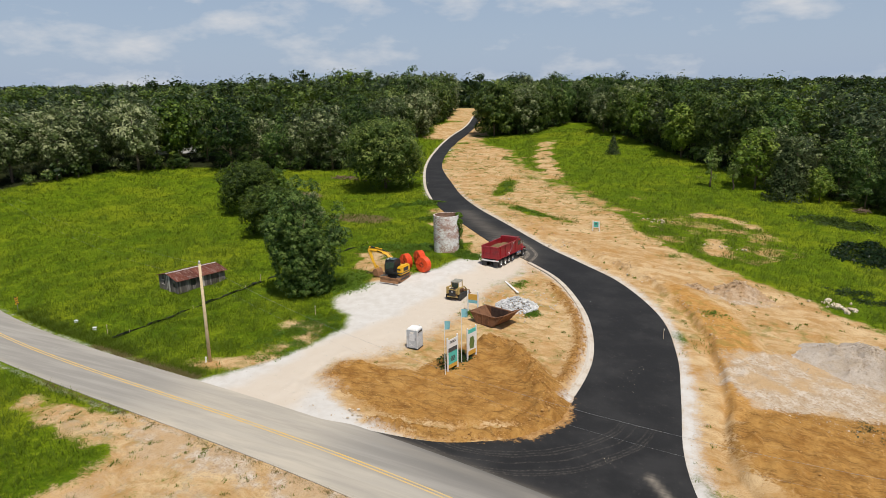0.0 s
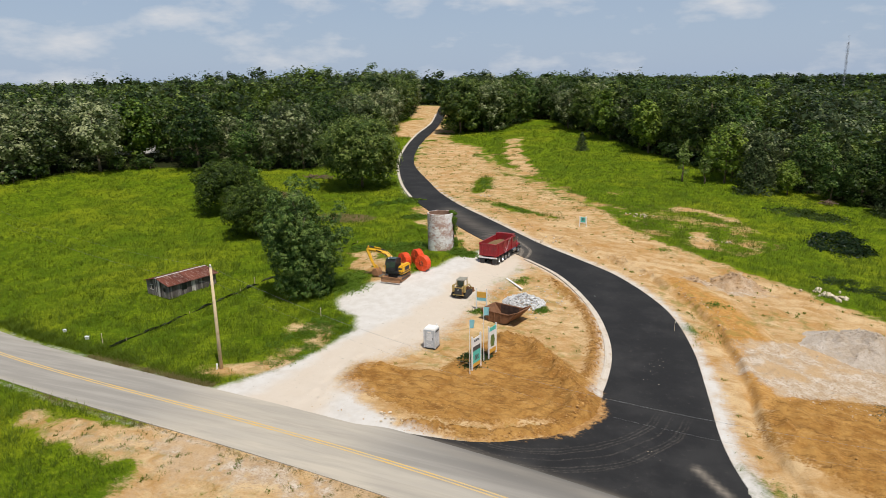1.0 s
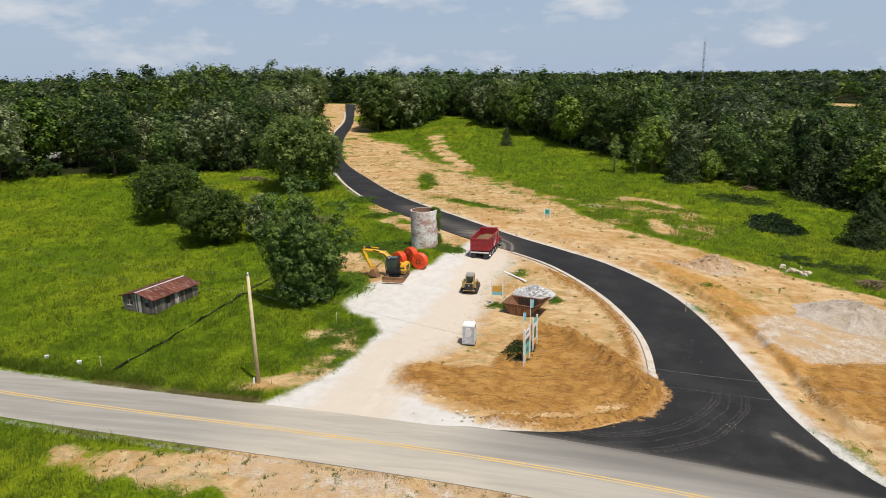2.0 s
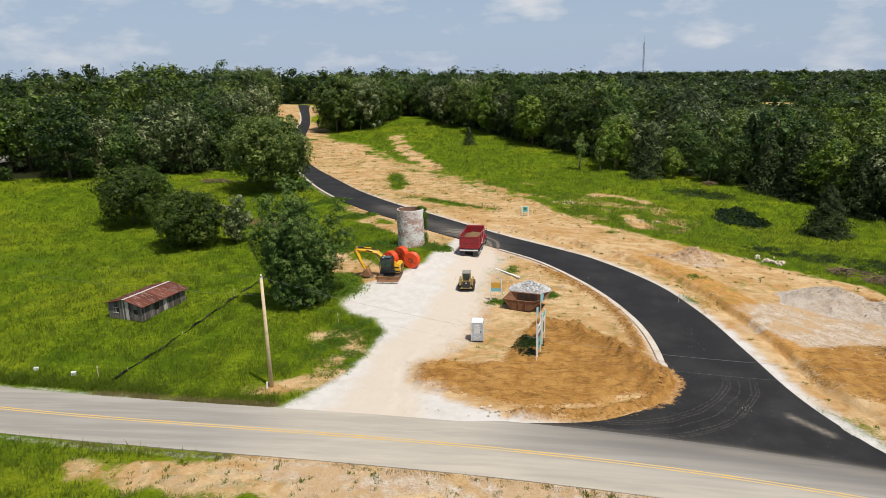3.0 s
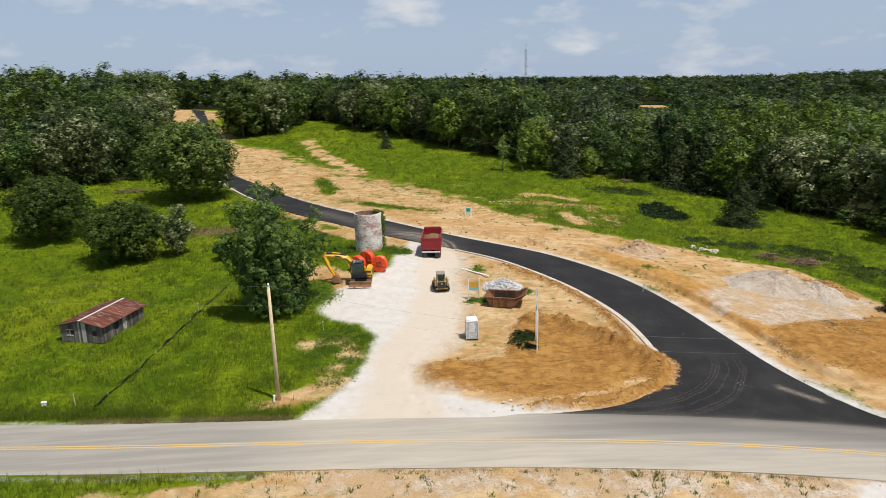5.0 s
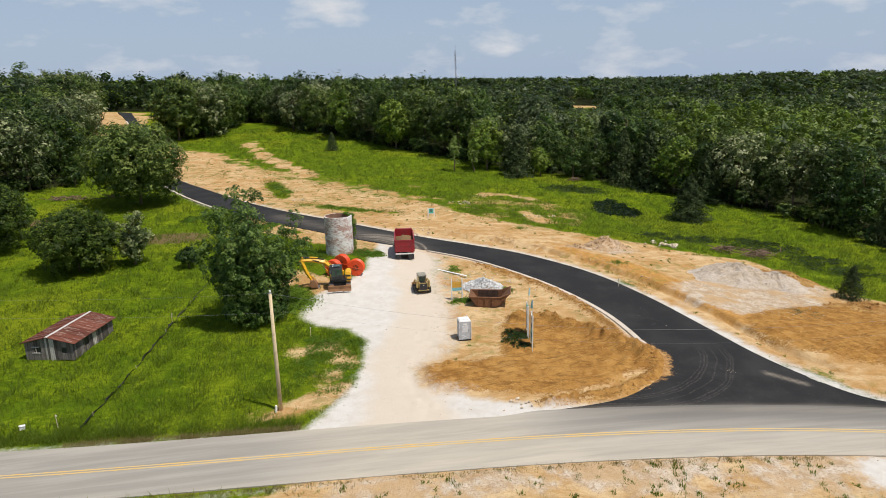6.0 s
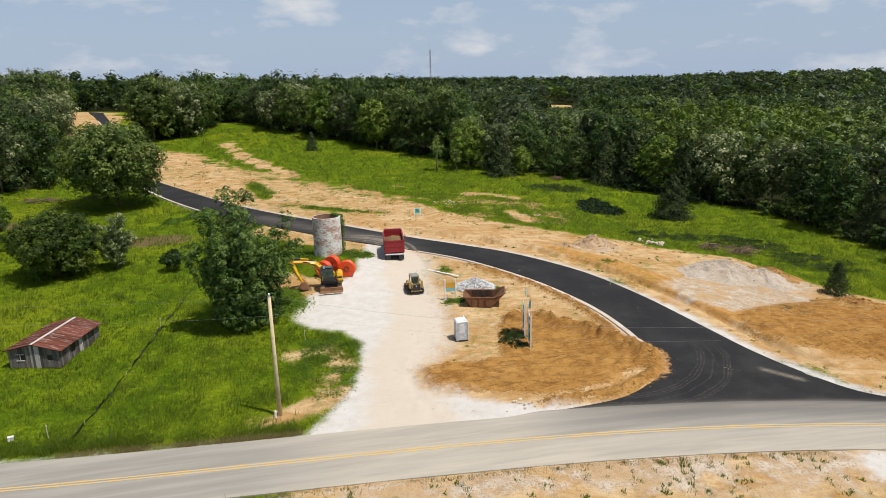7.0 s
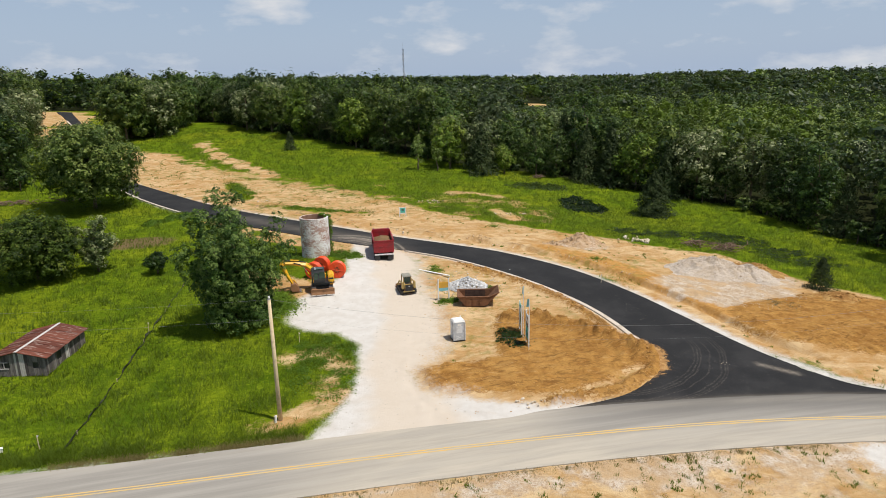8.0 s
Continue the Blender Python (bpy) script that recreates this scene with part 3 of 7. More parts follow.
    clay = np.where((y > 48) & (y < 80), clay - 2 * step(y, 72, 80), -9)
    mud = np.maximum(3.2 - np.hypot((x + 69.5) * 0.55, y - 95), 2.6 - np.hypot((x + 96) * 0.4, y - 108.5))
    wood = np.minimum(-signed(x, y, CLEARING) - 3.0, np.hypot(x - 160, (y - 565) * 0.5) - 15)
    clip = lambda a: np.clip(a, -6, 6)
    return {"soil": clip(soil), "stone": clip(stone), "dirt": clip(dirt), "rock": clip(rock), "clay": clip(clay), "mud": clip(mud), "wood": clip(wood), "wheels": clip(wheels)}, road, lot


def lumps(x, y, scale, seed):
    """Smooth random relief, about -1 to 1."""
    r = np.random.RandomState(seed)
    z = np.zeros_like(x)
    for k in range(14):
        a, p, f = r.uniform(0, 6.28), r.uniform(0, 6.28), r.uniform(0.5, 1.7) / scale
        z += np.sin((x * np.cos(a) + y * np.sin(a)) * f * 6.28 + p)
    return z / 5.0


def relief(x, y, f, road, lot):
    """Lumps, ruts, banks and the roads' beds, over the smooth ground."""
    dirt, soil = step(f["dirt"], -0.3, 0.8), step(f["soil"], -0.3, 0.8)
    z = dirt * (0.20 + 0.08 * lumps(x, y, 2.6, 1) + 0.05 * lumps(x, y, 1.1, 2))
    z += dirt * (0.75 + 0.35 * lumps(x, y, 1.4, 8)) * np.exp(-((to_line(x, y, [(-24.8, 52.6), (-22, 52.2), (-19, 49.3), (-16.2, 45.2), (-15.2, 42.5)]) / 1.0) ** 2))
    z += dirt * (0.35 + 0.2 * lumps(x, y, 1.2, 9)) * np.exp(-((to_line(x, y, [(-34.6, 44.0), (-31.5, 44.0)]) / 0.4) ** 2) - 0 * x)
    z += dirt * (0.3 + 0.2 * lumps(x, y, 1.3, 10)) * np.exp(-((to_line(x, y, [(-26.5, 36.2), (-21, 36.6), (-16, 39.6)]) / 0.5) ** 2))
    berm = to_line(x, y, [(-25.5, 53.6), (-22, 52.6), (-19, 49.6), (-16.2, 45.4), (-14.6, 42.2), (-16.0, 39.2), (-20.5, 36.7), (-26.5, 36.1)])
    z += dirt * np.exp(-((berm / 0.9) ** 2)) * (0.10 * lumps(x, y, 0.7, 16) + 0.08 * lumps(x, y, 0.45, 17))
    z += dirt * 0.045 * lumps(x, y, 0.6, 18)
    z += 0.08 * dirt * np.sin(to_line(x, y, [(-36, 41.5), (-20, 43.5)]) * 5.0) * step(-y, -48, -44)
    z += soil * (1 - dirt) * (0.05 * lumps(x, y, 3.5, 3) + 0.04 * lumps(x, y, 1.2, 4)) * step(-road, 0.5, 3)
    z += (1 - soil) * 0.10 * lumps(x, y, 5.0, 5) * step(-lot, 0, 2)
    # ridge of dirt behind the left kerb, cut bank and ruts along the right-hand side
    z += (0.26 + 0.10 * lumps(x, y, 1.6, 6)) * np.exp(-((to_line(x, y, ISLAND_RIDGE) / 0.6) ** 2))
    right = step(to_line(x, y, ROAD_L) - to_line(x, y, ROAD_R), 0, 2) * step(y, 36, 42) * step(-y, -96, -86)
    out = -road + 0.35 * lumps(x, y, 7.0, 7)
    z += right * ((0.46 + 0.1 * lumps(x, y, 1.5, 19)) * step(out, 3.1, 3.8) * (1 - step(out, 4.5, 12)) - 0.2 * np.exp(-(((out - 3.1) / 0.4) ** 2)))
    for rut in ([(-2.6, 60), (-3.2, 68), (-4.4, 74), (-7.0, 80)], [(-1.2, 60), (-1.6, 68), (-2.6, 73)]):
        z -= 0.16 * np.exp(-((to_line(x, y, rut) / 0.5) ** 2))
    bed = step(road, 0.1, 0.6)
    off = y - main_mid(x)
    main = np.minimum(main_far(x) - off, 3.15 + off)
    return z * (1 - step(main, -0.3, 0.2)) - 0.32 * np.maximum(bed, step(main, 0.1, 0.6))


def surface(x, y):
    """Height of the ground with its relief."""
    return land(x, y) + relief(x, y, *cover_fields(x, y))


def build_ground():
    def ticks(lo, hi, fine, far_lo, far_hi):
        mid = list(np.arange(lo, hi + 1e-6, fine))
        out, s, x = [], fine, hi
        while x < far_hi:
            s *= 1.13
            x += s
            out.append(x)
        pre, s, x = [], fine, lo
        while x > far_lo:
            s *= 1.13
            x -= s
            pre.append(x)
        return np.array(pre[::-1] + mid + out)

    xs, ys = ticks(-62, 24, 0.5, -3200, 3200), ticks(20, 104, 0.5, -1500, 3600)
    xs, ys = np.concatenate([xs, np.arange(-40.25, 18, 0.5)]), np.concatenate([ys, np.arange(27.25, 70, 0.5)])
    xs, ys = np.unique(np.concatenate([xs, np.arange(136, 186, 4.0)])), np.unique(np.concatenate([ys, np.arange(525, 606, 8.0)]))
    gx, gy = np.meshgrid(xs, ys)
    x, y = gx.ravel(), gy.ravel()
    z = land(x, y)
    f, road, lot = cover_fields(x, y)
    z += relief(x, y, f, road, lot)
    nx, ny = len(xs), len(ys)
    i = (np.arange(ny - 1)[:, None] * nx + np.arange(nx - 1)[None, :]).ravel()
    me = array_mesh("ground", np.stack([x, y, z], 1), np.stack([i, i + 1, i + nx + 1, i + nx], 1), GROUND, True)
    for k, val in f.items():
        field(me, k, val)
    return tagged(new("ground", me), "rolling grass meadow with bare sandy soil and pale gravel", "ground", kind="structure")


build_ground()


def ribbon(name, left, right, material, lift, skirt, label, dust, across=9, category="road", fields=None):
    """A paved strip between two lines, with thickness."""
    left, right = np.array(left), np.array(right)
    n = len(left)
    t = np.linspace(0, 1, across)[None, :, None]
    p = left[:, None] * (1 - t) + right[:, None] * t
    zl = land(p[..., 0], p[..., 1]) + lift
    top = np.concatenate([p, zl[..., None]], 2)
    edge_l, edge_r = top[:, :1].copy(), top[:, -1:].copy()
    edge_l[..., 2] -= skirt
    edge_r[..., 2] -= skirt
    g = np.concatenate([edge_l, top, edge_r], 1)
    w = across + 2
    i = (np.arange(n - 1)[:, None] * w + np.arange(w - 1)[None, :]).ravel()
    me = array_mesh(name, g.reshape(-1, 3), np.stack([i, i + 1, i + w + 1, i + w], 1), material)
    field(me, "dust", dust(g[..., 0].ravel(), g[..., 1].ravel()))
    extra = fields(g[..., 0].ravel(), g[..., 1].ravel()) if fields else {}
    for k in ("swirl", "turning", "swept", "spill"):
        field(me, k, extra.get(k, np.full(g[..., 0].size, -9.0 if k == "spill" else 0.0)))
    return tagged(new(name, me), label, category, kind="structure")


def new_dust(x, y):
    d = 0.22 * np.exp(-((to_line(x, y, [(-32, 80), (-33.5, 84), (-38, 89)]) / 2.0) ** 2))
    d += 0.25 * np.exp(-((to_line(x, y, [(-35, 87), (-44, 95), (-54, 106)]) / 1.6) ** 2))
    d += 0.75 * np.exp(-((to_line(x, y, [(-6.6, 38.6), (-4.6, 36.4)]) / 0.28) ** 2))
    d += 0.5 * np.exp(-(((y - main_mid(x) - 3.3) / 0.5) ** 2))
    return np.clip(d, 0, 1)


def new_fields(x, y):
    """Thin wheel tracks at the junction and lot, and dirt spilt from the island."""
    swirl = 0.12 * step(np.hypot(x + 19.5, y - 46), 8.5, 10) * step(-np.hypot(x + 19.5, y - 46), -15.5, -13.5) * step(-y, -46, -42)
    turning = 0.9 * np.exp(-((to_line(x, y, [(-31.5, 80.5), (-33.2, 84.5), (-38, 89.5)]) / 2.6) ** 2))
    return {"swirl": swirl, "turning": turning, "spill": np.where(y < 48, signed(x, y, ISLAND) + 0.15, -9)}


def main_dust(x, y):
    """Dust dragged out of the lot, on the near lane and along the edges; the far lane by the junction is swept."""
    off = y - main_mid(x)
    d = 0.8 * step(x, -50, -40) * step(-x, 24, 31) + 0.75 * step(x, -42, -28) * step(-off, -0.2, 0.8)
    d += 0.5 * np.exp(-((off + 3.1) / 0.35) ** 2) + 0.3 * np.exp(-((off - 3.0) / 0.5) ** 2)
    return np.clip(d, 0, 1)


def main_fields(x, y):
    """The far lane by the junction is swept darker towards the new asphalt."""
    return {"swept": step(x, -30, -16) * step(y - main_mid(x), -0.2, 3.6)}


def fine(line, n):
    p = np.array(line)
    s = np.concatenate([[0], np.cumsum(np.hypot(*np.diff(p, axis=0).T))])
    u = np.linspace(0, s[-1], n)
    return np.stack([np.interp(u, s, p[:, 0]), np.interp(u, s, p[:, 1])], 1)


ribbon("new_road", ROAD_L, ROAD_R, NEW_ASPHALT, 0.05, 0.35, "freshly laid black asphalt road curving up the hill", new_dust, 41, "road", new_fields)
mx = np.linspace(-420, 320, 800)
ribbon("main_road", np.stack([mx, main_mid(mx) + main_far(mx)], 1), np.stack([mx, main_mid(mx) - 3.15], 1), OLD_ASPHALT, 0.065, 0.35,
       "worn grey two-lane road dusted with gravel", main_dust, 17, "road", main_fields)
for k, off in enumerate((0.13, -0.13)):
    ribbon("road_line", np.stack([mx, main_mid(mx) + off + 0.06], 1), np.stack([mx, main_mid(mx) + off - 0.06], 1), YELLOW_LINE, 0.072, 0.004,
           "worn double yellow centre line on the road", lambda x, y: x * 0, 2, "road line")


def kerb(line, name="kerb"):
    """A low concrete kerb along a line, in lengths."""
    p = fine(line, 80)
    d = np.gradient(p, axis=0)
    d /= np.hypot(d[:, :1], d[:, 1:]) + 1e-9
    nrm = np.stack([-d[:, 1], d[:, 0]], 1)
    prof = ((-0.03, -0.2), (-0.03, 0.015), (0.10, 0.02), (0.38, 0.05), (0.44, 0.12), (0.58, 0.12), (0.62, -0.2))
    rows = []
    for o, h in prof:
        q = p + nrm * o
        rows.append(np.concatenate([q, (land(p[:, 0], p[:, 1]) + 0.05 + h)[:, None]], 1))
    g = np.stack(rows, 1)
    w = len(prof)
    i = (np.arange(len(p) - 1)[:, None] * w + np.arange(w - 1)[None, :]).ravel()
    me = array_mesh(name, g.reshape(-1, 3), np.stack([i, i + 1, i + w + 1, i + w], 1), CONCRETE)
    return tagged(new(name, me), "low pale concrete kerb along the new road", "kerb", kind="structure")


kerb([q for q in ROAD_L if 46 < q[1] < 80])
kerb([q for q in ROAD_L if 114 < q[1] < 260])


# ---- foliage ----
def leaf_quads(c, nrm, size, rng, aspect=0.8):
    """Leaf sprays: one quad at each centre, facing along nrm with a random turn."""
    n = len(c)
    nrm = nrm / (np.linalg.norm(nrm, axis=1, keepdims=True) + 1e-9)
    ref = rng.normal(size=(n, 3))
    a = np.cross(nrm, ref)
    a /= np.linalg.norm(a, axis=1, keepdims=True) + 1e-9
    b = np.cross(nrm, a)
    s = size * rng.uniform(0.6, 1.35, (n, 1))
    a, b = a * s * 0.5, b * s * 0.5 * aspect
    bend = nrm * s * rng.uniform(-0.15, 0.15, (n, 1))
    v = np.stack([c - a, c - b * 1.0 + bend, c + a, c + b * 1.0 + bend], 1).reshape(-1, 3)
    q = np.arange(4 * n).reshape(n, 4)
    return v, np.concatenate([q[:, [0, 1, 2]], q[:, [0, 2, 3]]])


def leaf_tris(c, nrm, size, rng):
    """Leaf sprays for woods: one uneven triangle at each centre."""
    n = len(c)
    nrm = nrm / (np.linalg.norm(nrm, axis=1, keepdims=True) + 1e-9)
    a = np.cross(nrm, rng.normal(size=(n, 3)))
    a /= np.linalg.norm(a, axis=1, keepdims=True) + 1e-9
    b = np.cross(nrm, a)
    s = size * rng.uniform(0.6, 1.35, (n, 1))
    v = np.stack([c + a * s * 0.62, c - a * s * 0.4 + b * s * rng.uniform(0.25, 0.6, (n, 1)), c - a * s * 0.4 - b * s * rng.uniform(0.25, 0.6, (n, 1))], 1)
    return v.reshape(-1, 3), np.arange(3 * n).reshape(n, 3)


def ball(sub):
    bm = bmesh.new()
    bmesh.ops.create_icosphere(bm, subdivisions=sub, radius=1.0)
    out = np.array([v.co[:] for v in bm.verts]), np.array([[v.index for v in f.verts] for f in bm.faces])
    bm.free()
    return out


BALLS = {1: ball(1), 2: ball(2)}


def cores(blobs, rng, sub=2, fill=0.8):
    """Loose inner foliage, one ragged shell of single leaf masses to a blob."""
    blobs = np.asarray(blobs, float)
    v0, f0 = BALLS[sub]
    n = len(blobs)
    tri = v0[f0]
    mid = tri.mean(1, keepdims=True)
    tri = mid + (tri - mid) * 0.85
    k = tri.shape[0]
    r = (blobs[:, 3] * fill)[:, None, None, None] * rng.uniform(0.55, 1.05, (n, k, 1, 1))
    sq = np.stack([np.ones(n), np.ones(n), blobs[:, 4]], 1)[:, None, None]
    v = (tri[None] + rng.normal(0, 0.16, (n, k, 3, 3))) * r * sq + blobs[:, None, None, :3]
    return v.reshape(-1, 3), np.arange(n * k * 3).reshape(-1, 3)


def joined(*pieces):
    vs, fs, at = [], [], 0
    for v, f in pieces:
        vs.append(v)
        fs.append(f + at)
        at += len(v)
    return np.concatenate(vs), np.concatenate(fs)


def crown_points(rng, n, blobs, lean=0.35):
    """Points and facings on the skins of a heap of blobs (x, y, z, r, squash)."""
    blobs = np.array(blobs)
    w = blobs[:, 3] ** 2
    k = rng.choice(len(blobs), n, p=w / w.sum())
    d = rng.normal(size=(n, 3))
    d /= np.linalg.norm(d, axis=1, keepdims=True)
    d[:, 2] = np.where(rng.uniform(size=n) < lean, np.abs(d[:, 2]), d[:, 2])
    r = blobs[k, 3] * rng.uniform(0.74, 1.26, n)
    c = blobs[k, :3] + d * r[:, None] * np.stack([np.ones(n), np.ones(n), blobs[k, 4]], 1)
    return c, d * 0.8 + rng.normal(size=(n, 3)) * 0.30 + np.array([0, 0, 0.35])


def sprays(c, out, size, per, leaf, rng, quads=False):
    """Domed sprays of leaves, one at each centre, facing out; gives vertices, faces and the leaves' spray numbers."""
    out = out / (np.linalg.norm(out, axis=1, keepdims=True) + 1e-9)
    a = np.cross(out, rng.normal(size=out.shape))
    a /= np.linalg.norm(a, axis=1, keepdims=True) + 1e-9
    b = np.cross(out, a)
    k = np.repeat(np.arange(len(c)), per)
    u = rng.normal(0, 0.5, (len(k), 2))
    side = a[k] * u[:, :1] + b[k] * u[:, 1:]
    lift = 0.45 - 0.75 * (u**2).sum(1) + rng.normal(0, 0.13, len(k))
    p = c[k] + (side + out[k] * lift[:, None]) * size[k][:, None]
    nrm = out[k] * 1.15 + side * 1.0 + rng.normal(size=p.shape) * 0.27
    v, f = leaf_quads(p, nrm, leaf, rng, 0.7) if quads else leaf_tris(p, nrm, leaf, rng)
    return v, f, np.repeat(k, 4 if quads else 3)


def spray_crown(rng, blobs, gap, per, leaf, quads=False, up=0.5):
    """Sprays over the outer skin of a heap of blobs, none where one blob lies in another."""
    blobs = np.array(blobs, float)
    n = int(12.6 * (blobs[:, 3] ** 2 * (0.5 + 0.5 * blobs[:, 4])).sum() / gap**2)
    w = blobs[:, 3] ** 2
    k = rng.choice(len(blobs), n, p=w / w.sum())
    d = rng.normal(size=(n, 3))
    d /= np.linalg.norm(d, axis=1, keepdims=True)
    sq = np.stack([np.ones(len(blobs)), np.ones(len(blobs)), blobs[:, 4]], 1)
    c = blobs[k, :3] + d * sq[k] * (blobs[k, 3] * rng.uniform(0.88, 1.2, n))[:, None]
    deep = (np.linalg.norm((c[:, None] - blobs[None, :, :3]) / sq[None], axis=2) / blobs[None, :, 3]).min(1)
    keep = (deep > 0.78) & ((d[:, 2] > -0.4) | (rng.uniform(size=n) < 0.35)) & (c[:, 2] > 0.15)
    c, d = c[keep], d[keep]
    mid = blobs[:, :3].mean(0)
    away = c - mid
    away /= np.linalg.norm(away, axis=1, keepdims=True) + 1e-9
    out = d * 0.65 + away * 0.55 + np.array([0, 0, up]) + rng.normal(size=c.shape) * 0.18
    v, f, i = sprays(c, out, gap * rng.uniform(0.45, 0.85, len(c)), per, leaf, rng, quads)
    return v, f, rng.uniform(size=len(c))[i]


def broad_blobs(rng, height, width, low=0.25, count=16):
    """Limb masses of a broad-leaved crown: lobes over a rounded dome, fuller above."""
    out = []
    h0 = height * low
    zc, rz, rx = h0 + (height - h0) * 0.48, (height - h0) * 0.5, width * 0.5
    for i in range(count):
        t = 1 - 1.9 * (i + 0.5) / count
        a = i * 2.39996 + rng.uniform(-0.4, 0.4)
        s = math.sqrt(max(0.0, 1 - t * t))
        k = rng.uniform(0.66, 1.14)
        br = width * rng.uniform(0.09, 0.19)
        out.append(((rx * k - br) * s * math.cos(a), (rx * k - br) * s * math.sin(a), zc + (rz * k - br * 0.8) * t, br, rng.uniform(0.7, 0.95)))
    out.append((0, 0, zc, width * 0.27, rz / width * 2.2))
    return out


def trunk_geo(rng, height, blobs, r0, limbs=9):
    g = Geo()
    top = height * 0.72
    path = [(rng.uniform(-0.1, 0.1) * i, rng.uniform(-0.1, 0.1) * i, top * i / 5) for i in range(6)]
    path[0] = (0, 0, -0.3)
    g.tube(path, [r0 * 1.25, r0, r0 * 0.82, r0 * 0.65, r0 * 0.45, r0 * 0.2], 8)
    for b in blobs[:: max(1, len(blobs) // limbs)] if limbs else ():
        z0 = max(0.15 * height, min(top * 0.9, b[2] * 0.6))
        mid = (b[0] * 0.5, b[1] * 0.5, (z0 + b[2]) * 0.5 + 0.03 * height)
        g.tube([(0, 0, z0), mid, (b[0], b[1], b[2])], [r0 * 0.4, r0 * 0.27, r0 * 0.1], 6)
    return g


def crown_mesh(v, f, tone, core, material):
    """Leaf sprays and the denser masses behind them as one crown."""
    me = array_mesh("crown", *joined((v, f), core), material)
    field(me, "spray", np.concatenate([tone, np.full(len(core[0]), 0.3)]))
    return me


def tree_meshes(seed, height, width, gap, per, leaf, material, low=0.25, count=16, blobs=None, sub=2, fill=0.72, quads=False, up=0.5):
    rng = np.random.RandomState(seed)
    blobs = blobs or broad_blobs(rng, height, width, low, count)
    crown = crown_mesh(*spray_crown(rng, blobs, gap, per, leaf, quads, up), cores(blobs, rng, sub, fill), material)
    trunk = trunk_geo(rng, height, blobs, 0.012 * height + 0.07, 9 if sub == 2 else 3 if height > 5.5 else 0).mesh("trunk", 0, True)
    trunk.materials.append(BARK)
    return trunk, crown


def cedar_meshes(seed, height, width, leaves, leaf, material):
    """A conical evergreen: drooping tiers of short sprays."""
    rng = np.random.RandomState(seed)
    t = rng.uniform(0.0, 1.0, leaves) ** 1.25
    a = rng.uniform(0, 2 * math.pi, leaves)
    lobes = 1 + 0.22 * np.sin(a * 5 + t * 25 + seed) + 0.15 * np.sin(a * 3 - t * 17)
    r = width * 0.5 * (1 - t) ** 0.8 * lobes * rng.uniform(0.45, 1.05, leaves) + 0.05
    c = np.stack([r * np.cos(a), r * np.sin(a), 0.1 + t * (height - 0.15)], 1)
    nrm = np.stack([np.cos(a), np.sin(a), rng.uniform(0.1, 0.9, leaves)], 1) + rng.normal(size=(leaves, 3)) * 0.4
    v, f = leaf_quads(c, nrm, leaf, rng, 0.45)
    crown = array_mesh("crown", v, f, material)
    field(crown, "spray", np.repeat(0.5 + 0.5 * np.sin(a * 5 + t * 25 + seed) * np.sin(a * 2 + t * 40), 4))
    g = Geo().tube([(0, 0, -0.2), (0, 0, height * 0.9)], [0.02 * height, 0.01], 7)
    trunk = g.mesh("trunk", 0, True)
    trunk.materials.append(BARK)
    return trunk, crown


def plant_tree(meshes, x, y, label, category="tree", turn=0.0, size=1.0, group="", name="tree", sink=0.0):
    m = pose(x, y, land_at(x, y) - sink, 0, 0, turn) @ Matrix.Diagonal((size, size, size, 1))
    ob = thing(name, m, label, category, group)
    part("trunk", meshes[0], BARK, ob)
    part("crown", meshes[1], meshes[1].materials[0], ob)
    return ob


# the cottonwood between the meadow and the gravel lot: limbs that reach up and out, each a string of leaf masses
rng = np.random.RandomState(5)
cw = [(0, 0, 5.0, 1.5, 1.6), (0.1, 0.2, 8.0, 1.3, 1.3)]
for az, reach, tip, fat in ((20, 4.6, 10.6, 0.85), (12, 5.2, 7.7, 0.9), (70, 2.1, 12.7, 0.95), (150, 1.2, 13.4, 1.05), (205, 3.3, 11.2, 1.1), (190, 4.7, 8.0, 1.1), (235, 3.6, 9.4, 1.2),
                            (115, 3.6, 10.2, 1.2), (285, 3.0, 9.6, 1.15), (330, 3.2, 8.6, 1.1), (255, 4.2, 6.0, 1.15), (350, 4.0, 5.2, 1.1), (300, 4.0, 4.6, 1.1), (20, 4.4, 4.0, 1.2), (160, 4.6, 5.6, 1.2),
                            (80, 4.0, 6.2, 1.2), (215, 4.2, 4.0, 1.1), (120, 3.6, 3.2, 1.2), (275, 1.4, 12.0, 0.8)):
    # the high limbs carry the heavy foliage, the low ones are short
    reach, fat = (reach, fat * 1.32) if tip > 7.0 else (reach * 0.8, fat)
    for k in range(5):
        t = 0.38 + 0.155 * k
        sway = rng.uniform(-0.35, 0.35, 3)
        cw.append((reach * t**0.9 * math.cos(radians(az)) + sway[0], reach * t**0.9 * math.sin(radians(az)) + sway[1], 1.6 + (tip - 1.6) * t**1.15 + sway[2],
                   fat * (1.08 - 0.42 * t) * rng.uniform(0.85, 1.2), rng.uniform(0.85, 1.15)))
cw += [(2.3 * math.cos(a), 2.2 * math.sin(a), 0.8 + 0.55 * (i % 3), 0.8 + 0.2 * (i % 3), 0.9) for i, a in enumerate(np.arange(0, 6.2, 0.52))]
plant_tree(tree_meshes(5, 13.0, 9, 0.50, 17, 0.20, POPLAR_LEAF, blobs=cw, fill=0.5, quads=True, up=0.7), -51.0, 57.8, "tall leafy cottonwood tree beside the gravel lot")
